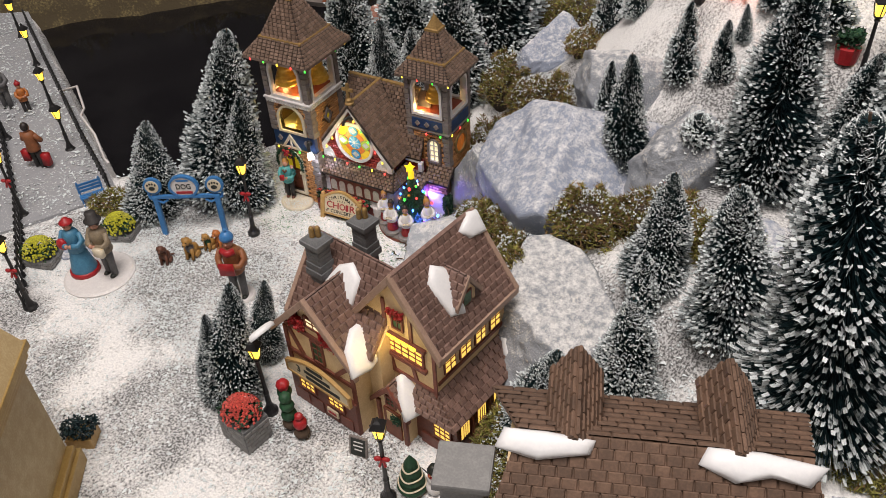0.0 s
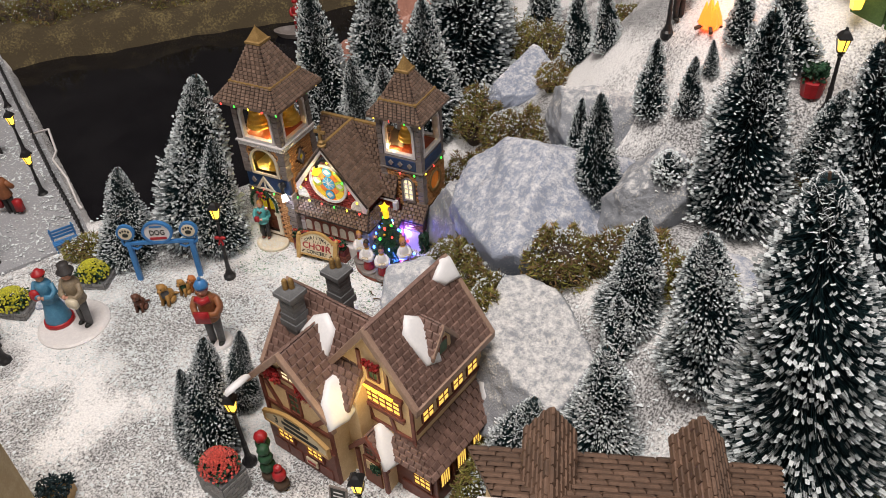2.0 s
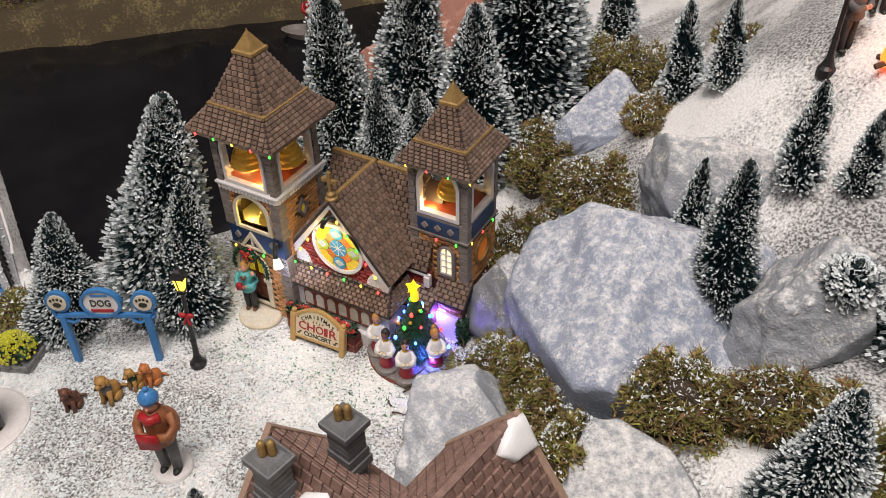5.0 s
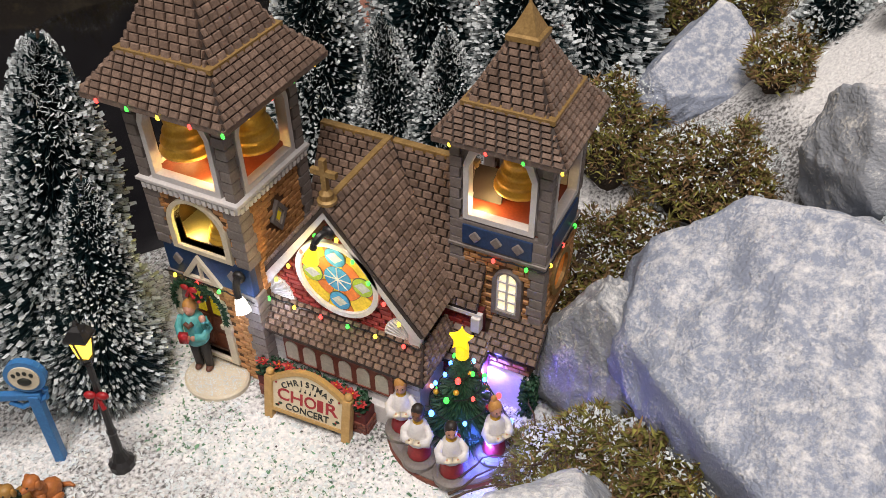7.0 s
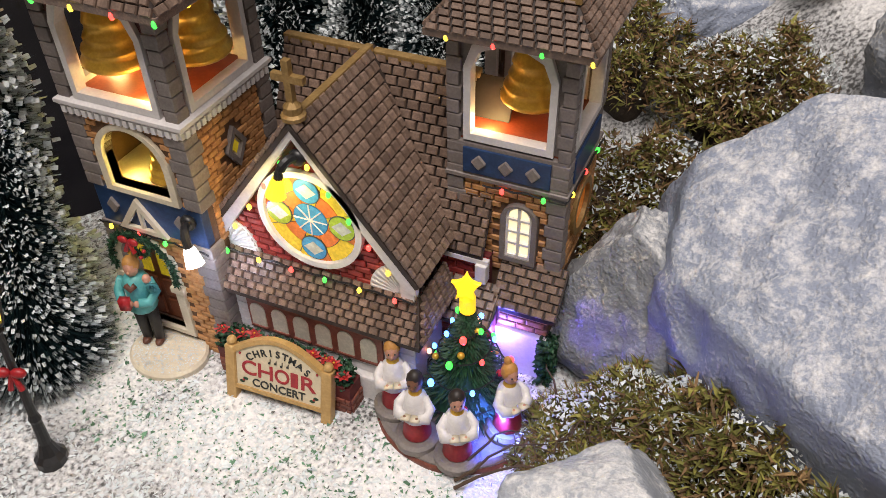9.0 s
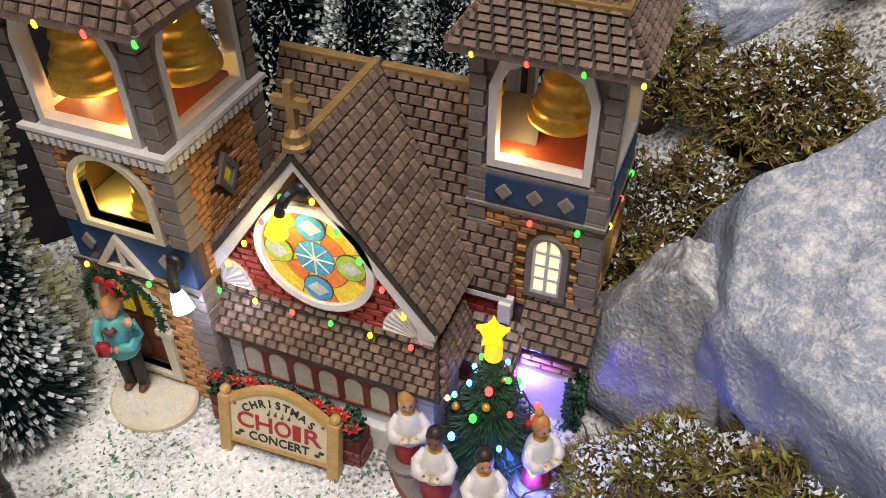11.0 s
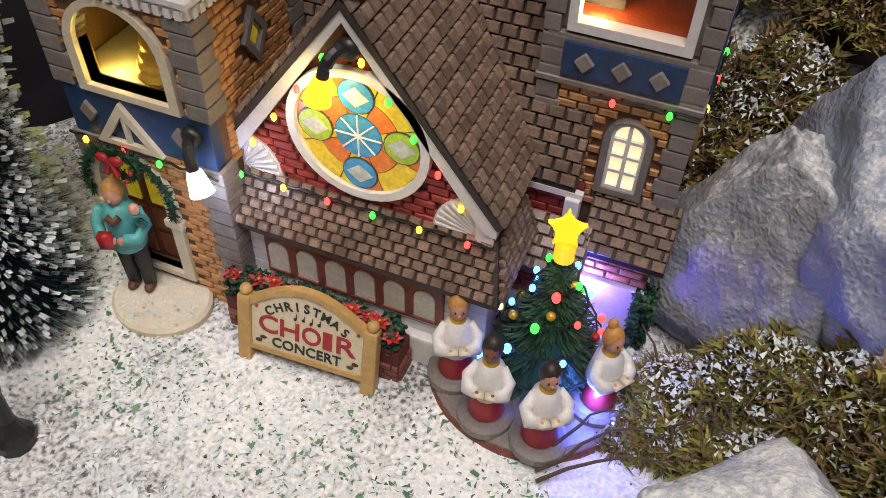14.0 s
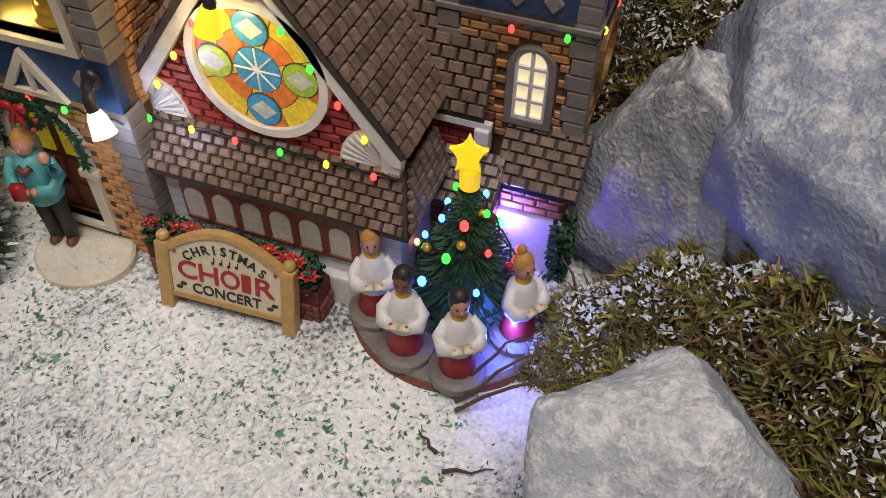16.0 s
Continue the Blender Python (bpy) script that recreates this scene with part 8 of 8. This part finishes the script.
# ---- moss, twigs and loose snow ----
def moss_clump(x, y, rx_, ry_, h, n, seed, green=0.6, z=None, label="shaggy green and brown moss clump with snow crumbs"):
    rnd = np.random.RandomState(seed)
    base = height(x, y) if z is None else z
    t_ = thing("moss", label, "moss", pose(x, y, base), "moss clumps")
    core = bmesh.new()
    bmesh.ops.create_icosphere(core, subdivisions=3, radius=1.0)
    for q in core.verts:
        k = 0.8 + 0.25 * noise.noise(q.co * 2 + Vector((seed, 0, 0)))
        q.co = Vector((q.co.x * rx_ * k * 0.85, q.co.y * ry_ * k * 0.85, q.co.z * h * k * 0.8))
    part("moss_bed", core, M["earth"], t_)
    for nm, mt, cnt in (("green_fronds", "moss", int(2.3 * n * green)), ("brown_fronds", "moss_brown", int(2.3 * n) - int(2.3 * n * green))):
        a, r = rnd.uniform(0, 2 * math.pi, cnt), np.sqrt(rnd.uniform(0, 1, cnt))
        px, py = np.cos(a) * r * rx_, np.sin(a) * r * ry_
        lump = np.array([0.75 + 0.7 * noise.noise((q[0] * 45 + seed, q[1] * 45, 0)) + 0.5 * noise.noise((q[0] * 130, q[1] * 130 + seed, 0)) for q in zip(px, py)])
        pz = h * np.sqrt(np.maximum(0, 1 - r ** 2)) * 0.85 * lump
        p0 = np.stack([px, py, pz], 1)
        d = np.stack([np.cos(a) * r * 0.8 + rnd.normal(0, 0.7, cnt), np.sin(a) * r * 0.8 + rnd.normal(0, 0.7, cnt), rnd.normal(0.45, 0.4, cnt)], 1)
        d /= np.linalg.norm(d, axis=1)[:, None]
        L = rnd.uniform(0.002, 0.0085, cnt)[:, None]
        bend = rnd.normal(0, 0.35, (cnt, 3))
        p1 = p0 + d * L * 0.5
        p2 = p0 + (d + bend) * L
        s = np.cross(d, rnd.normal(0, 1, (cnt, 3)))
        s = s / np.linalg.norm(s, axis=1)[:, None] * rnd.uniform(0.0003, 0.0009, cnt)[:, None]
        v = np.concatenate([p0 + s, p0 - s, p1 + s * 1.3, p1 - s * 1.3, p2], 0).tolist()
        i = np.arange(cnt)
        f = np.stack([i, i + cnt, i + 3 * cnt, i + 2 * cnt], 1).tolist() + np.stack([i + 2 * cnt, i + 3 * cnt, i + 4 * cnt], 1).tolist()
        raw(nm, v, f, M[mt], t_, kind="stuff")
    crumbs(t_, rx_, ry_, h, int(n * 0.3), rnd)
    return t_


def crumbs(parent, rx_, ry_, h, cnt, rnd):
    v, f = [], []
    for _ in range(cnt):
        a, r = rnd.uniform(0, 2 * math.pi), math.sqrt(rnd.uniform(0, 1))
        c = np.array([math.cos(a) * r * rx_, math.sin(a) * r * ry_, h * math.sqrt(max(0, 1 - r * r)) * 0.9 + 0.002])
        s = rnd.uniform(0.0004, 0.0017)
        k = len(v)
        v += [(c + rnd.normal(0, 0.7, 3) * s).tolist() for _ in range(4)]
        f += [(k, k + 1, k + 2), (k, k + 2, k + 3), (k, k + 1, k + 3), (k + 1, k + 2, k + 3)]
    raw("snow_powder", v, f, M["frost"], parent, kind="stuff")


CLUMPS = [
    (-0.452, 1.062, 0.032, 0.03, 0.03, 3200, 0.7), (-0.428, 1.068, 0.036, 0.03, 0.062, 4600, 0.65), (-0.395, 1.055, 0.037, 0.03, 0.08, 4600, 0.6), (-0.362, 1.03, 0.045, 0.03, 0.085, 4600, 0.55), (-0.475, 1.055, 0.025, 0.022, 0.012, 1600, 0.5), (-0.34, 0.99, 0.04, 0.03, 0.07, 3000, 0.5), (-0.415, 1.035, 0.04, 0.02, 0.04, 2600, 0.75),
    (-0.415, 1.275, 0.06, 0.045, 0.055, 4200, 0.45), (-0.455, 1.225, 0.035, 0.045, 0.06, 2600, 0.4), (-0.39, 1.36, 0.03, 0.04, 0.03, 1500, 0.4), (-0.48, 1.2, 0.03, 0.07, 0.07, 2200, 0.4), (-0.5, 1.32, 0.04, 0.06, 0.06, 2400, 0.55), (-0.55, 1.53, 0.1, 0.07, 0.1, 3500, 0.7), (-0.45, 1.5, 0.08, 0.06, 0.06, 2600, 0.6),
    (-0.235, 1.005, 0.07, 0.035, 0.06, 4200, 0.55), (-0.16, 1.0, 0.06, 0.03, 0.05, 3000, 0.5), (-0.31, 0.945, 0.035, 0.05, 0.09, 3000, 0.65), (-0.265, 0.83, 0.025, 0.04, 0.05, 2200, 0.55),
    (-0.095, 0.975, 0.04, 0.03, 0.06, 2400, 0.75), (-0.24, 0.765, 0.025, 0.055, 0.05, 3200, 0.7), (-0.24, 0.71, 0.025, 0.035, 0.04, 2400, 0.75), (-0.03, 1.15, 0.05, 0.03, 0.05, 2200, 0.25), (0.02, 0.79, 0.05, 0.03, 0.03, 2400, 0.85), (0.07, 0.775, 0.04, 0.03, 0.025, 1500, 0.85),
    (-0.35, 1.7, 0.06, 0.05, 0.05, 1800, 0.4), (-0.25, 1.68, 0.05, 0.04, 0.04, 1500, 0.4), (-0.33, 1.46, 0.03, 0.03, 0.02, 900, 0.4), (-0.955, 0.9, 0.03, 0.03, 0.02, 900, 0.7),
]
for k, (x, y, a, b, h, n, g) in enumerate(CLUMPS):
    moss_clump(x, y, a, b, h, n, 100 + k, g)
for k in range(11):
    t_ = k / 10
    x, y = -1.8 + 0.64 * t_, 1.32 + 0.58 * t_
    moss_clump(x - 0.02, y + 0.05, 0.09, 0.075, 0.07 + 0.02 * (k % 3), 2000, 140 + k, 0.6, z=-0.01, label="mossy bank of the pond")


def twig(pts, r, label="bare brown twig lying on the snow"):
    bm = tube(pts, [r * (1 - 0.75 * i / (len(pts) - 1)) for i in range(len(pts))], 6)
    tagged(part("twig", bm, M["bark"], None), label, "twig", "twigs")


rnd = random.Random(12)
for x, y, a, L in ((-0.508, 1.012, 0.6, 0.05), (-0.505, 1.008, 0.35, 0.055), (-0.51, 1.018, 0.75, 0.04), (-0.462, 1.06, 2.2, 0.045), (-0.44, 1.06, 2.0, 0.04), (-0.505, 0.985, 2.5, 0.014), (-0.5, 0.98, 0.3, 0.018), (-0.44, 1.0, 0.2, 0.03), (-0.05, 0.9, 2.6, 0.03), (0.03, 0.87, 1.0, 0.012), (-0.23, 1.05, 0.4, 0.03)):
    pts = []
    for i in range(6):
        q = i / 5
        px, py = x + math.cos(a) * L * q + rnd.uniform(-1, 1) * 0.002, y + math.sin(a) * L * q + rnd.uniform(-1, 1) * 0.002
        pts.append((px, py, height(px, py) + 0.003 + 0.02 * math.sin(q * 2.2) * (L > 0.03)))
    twig(pts, 0.0011)


for k in range(26):
    x, y, a, L = rnd.uniform(-0.475, -0.4), rnd.uniform(1.035, 1.07), rnd.uniform(0, 6.28), rnd.uniform(0.015, 0.035)
    z = height(x, y) + 0.02 + 0.55 * max(0.0, x + 0.47)
    turn = [rnd.uniform(-0.5, 0.5) for _ in range(5)]
    pts = [(x + math.cos(a + turn[i]) * L * i / 4, y + math.sin(a + turn[i]) * L * i / 4, z + rnd.uniform(-0.002, 0.004) + 0.006 * i / 4) for i in range(5)]
    twig(pts, 0.0007, "thin brown twig tangled in the moss")


def loose_snow(n, seed, mat, size, name, label, box_, bare, lift=0.0):
    """Flakes strewn over the ground, thick in some places and thin in others."""
    r = np.random.RandomState(seed)
    v, f = [], []
    x0, x1, y0, y1 = box_
    xs, ys = r.uniform(x0, x1, n), r.uniform(y0, y1, n)
    jit = r.normal(0, 1, (n, 4, 3))
    sz = r.uniform(0.5, 1.3, n) * size
    keep = r.uniform(0, 1, n)
    for i in range(n):
        x, y = xs[i], ys[i]
        if in_water(x, y) > 0.01 or keep[i] > 0.75 + 1.2 * noise.noise((x * 12, y * 12, bare)):
            continue
        z = height(x, y) + size * 0.3 + lift
        k = len(v)
        v += [(x + jit[i][j][0] * sz[i], y + jit[i][j][1] * sz[i], z + abs(jit[i][j][2]) * sz[i] * 0.45) for j in range(4)]
        f += [(k, k + 1, k + 2), (k, k + 2, k + 3), (k, k + 1, k + 3)]
    tagged(raw(name, v, f, mat, None), label, "snow" if "snow" in name else "grit", kind="stuff")


loose_snow(42000, 5, M["frost"], 0.0011, "snow_flakes", "loose white artificial snow flakes on the ground", (-0.95, -0.42, 0.72, 1.12), 1.0)
loose_snow(26000, 6, M["frost"], 0.0016, "snow_flakes_near", "loose white artificial snow flakes on the ground", (-0.95, 0.2, 0.4, 0.95), 1.0)
loose_snow(22000, 9, M["frost"], 0.0019, "snow_grains", "white snow grains on the promenade paving", (-1.75, -0.97, 0.6, 1.45), 1.0, 0.004)
M["moss_green_paint"] = material("green_painted_crumb", (0.16, 0.34, 0.2), 0.7, bump=0, vary=0.4)
M["grit"] = material("dark_grit", (0.11, 0.1, 0.09), 0.8, bump=0, vary=0.5)
loose_snow(3500, 7, M["grit"], 0.0007, "dark_grit", "dark specks of grit in the snow", (-0.95, -0.42, 0.72, 1.12), 4.0)
loose_snow(2000, 8, M["moss_green_paint"], 0.0009, "moss_crumbs", "green crumbs of moss before the church", (-0.76, -0.5, 0.96, 1.045), 6.0)


# ---- the pond's far bank ----
def far_bank():
    """Rows of points along the water's far edge, rising from it."""
    v, f = [], []
    d, n = Vector((1, 1, 0)).normalized(), Vector((-1, 1, 0)).normalized()
    o = Vector((-1.5, 1.45, 0))
    us, ws = np.arange(-1.5, 1.3, 0.03), np.concatenate([[-0.02, 0.0, 0.02, 0.045], np.arange(0.08, 2.2, 0.08)])
    for a in us:
        wob = 0.03 * noise.noise((a * 6, 0, 2)) + 0.012 * noise.noise((a * 21, 0, 4))
        for w in ws:
            p = o + d * a + n * (w + wob + 0.01)
            rise = -0.06 + 0.075 * smooth(-0.02, 0.05, w) + 0.02 * noise.noise((p.x * 9, p.y * 9, 5)) + 0.01 * noise.noise((p.x * 30, p.y * 30, 5))
            v.append((p.x, p.y, rise + 0.012))
    k = len(ws)
    for i in range(len(us) - 1):
        f += [(i * k + j, (i + 1) * k + j, (i + 1) * k + j + 1, i * k + j + 1) for j in range(k - 1)]
    bm = material("mossy_soil", (0.26, 0.21, 0.09), 0.9, dark=(0.06, 0.045, 0.022), scale=25, fine=220, bump=1.0, amount=1.5, dist=0.006)
    tagged(raw("bank", v, f, bm, None, smooth=True), "dark mossy soil of the pond's far bank", "bank", kind="structure")


far_bank()


# ---- far end of the display ----
fire = thing("campfire", "glowing orange model campfire", "campfire", pose(-0.177, 1.298, height(-0.177, 1.298)) @ Matrix.Scale(0.62, 4))
fm = glow("orange_flame", (1.0, 0.16, 0.02), 2.2)
for k in range(7):
    a = k * 0.9
    part("flame", lathe([(0.006, 0.0), (0.012, 0.012), (0.009, 0.026), (0.001, 0.045 + 0.008 * (k % 3))], 7, (0.012 * math.cos(a), 0.008 * math.sin(a), 0)), fm, fire)
for k in range(5):
    a = k * 1.26
    part("log", tube([(0.03 * math.cos(a), 0.03 * math.sin(a), 0.002), (0, 0, 0.012)], 0.004, 6), M["bark"], fire)
point_lamp("fire_lamp", (-0.177, 1.295, height(-0.177, 1.298) + 0.04), 0.05, (1.0, 0.35, 0.08), 0.01)
for x, y, turn, cl, lab in ((-0.222, 1.325, 60, "grey_cloth", "seated figurine in grey by the campfire"), (-0.205, 1.36, 20, "coat_brown", "figurine in an orange coat by the campfire"), (-0.17, 1.37, -20, "robe_red", "figurine in a red coat by the campfire"), (-0.14, 1.36, -50, "trouser", "figurine in dark clothes by the campfire")):
    standing((x, y, height(x, y)), turn, 0.075, [M[cl], M["trouser"], M["skin"], M["hair_dark"], M["robe_red"], M["ink"]], label=lab, hat="cap")
street_lamp(-0.229, 1.31, 0.13, False)
gl = thing("shop", "green and yellow model shop with lamps under its eave", "house", pose(0.075, 1.335, 0.27, 0, 0, -20) @ Matrix.Scale(0.8, 4))
M["shop_green"] = material("shop_green_paint", (0.16, 0.27, 0.1), 0.5, dark=(0.07, 0.14, 0.05), scale=60, bump=0.2)
M["shop_cream"] = material("shop_cream_paint", (0.6, 0.5, 0.26), 0.5, scale=60, bump=0.2)
part("wall", box(-0.12, 0.2, -0.05, 0.2, -0.1, 0.2), M["shop_green"], gl)
for k in range(6):
    part("board", box(-0.118 + k * 0.052, -0.07 + k * 0.052, -0.055, -0.049, 0.0, 0.14, bevel=0.001), M["shop_green"], gl)
part("cornice", box(-0.14, 0.22, -0.08, 0.0, 0.15, 0.185, bevel=0.003), M["shop_cream"], gl)
part("frieze", box(-0.13, 0.21, -0.07, 0.0, 0.19, 0.22, bevel=0.002), M["robe_red"], gl)
for x in (-0.1, 0.0, 0.1):
    lp = part("wall_lamp", lathe([(0.008, 0.1), (0.012, 0.125), (0.01, 0.128)], 4, (x, -0.085, 0)), M["lamp_glass"], gl, "glowing wall lantern")
    part("lamp_hood", lathe([(0.016, 0.128), (0.01, 0.138), (0.001, 0.143)], 4, (x, -0.085, 0)), M["black"], lp)
street_lamp(-0.025, 1.235, 0.1, False)
tub = thing("plant_tub", "small green plant in a red tub on the snow", "planter", pose(-0.045, 1.25, height(-0.045, 1.25)))
part("tub", lathe([(0.012, -0.003), (0.014, 0.015), (0.012, 0.016)], 12), M["robe_red"], tub)
leaf_heap("leaves", -0.013, 0.013, -0.013, 0.013, 0.015, 0.02, 250, M["leaf"], tub, 0.007, 77)
boat = thing("rowing_boat", "small grey model boat with a red figure shape", "boat", pose(-1.13, 1.7, -0.03, 0, 0, 20))
part("hull", lathe([(0.05, 0.0), (0.06, 0.012), (0.055, 0.013), (0.045, 0.004)], 20, m=Matrix.Diagonal((1, 0.45, 1, 1))), M["base_grey"], boat)
part("thwart", box(-0.005, 0.005, -0.022, 0.022, 0.009, 0.012), M["wood"], boat)
standing((-1.13, 1.7, -0.024), 20, 0.075, [M["robe_red"], M["robe_red"], M["skin"], M["hair_dark"], M["robe_red"], M["ink"]], label="figurine in red standing in a boat", hat="cap")
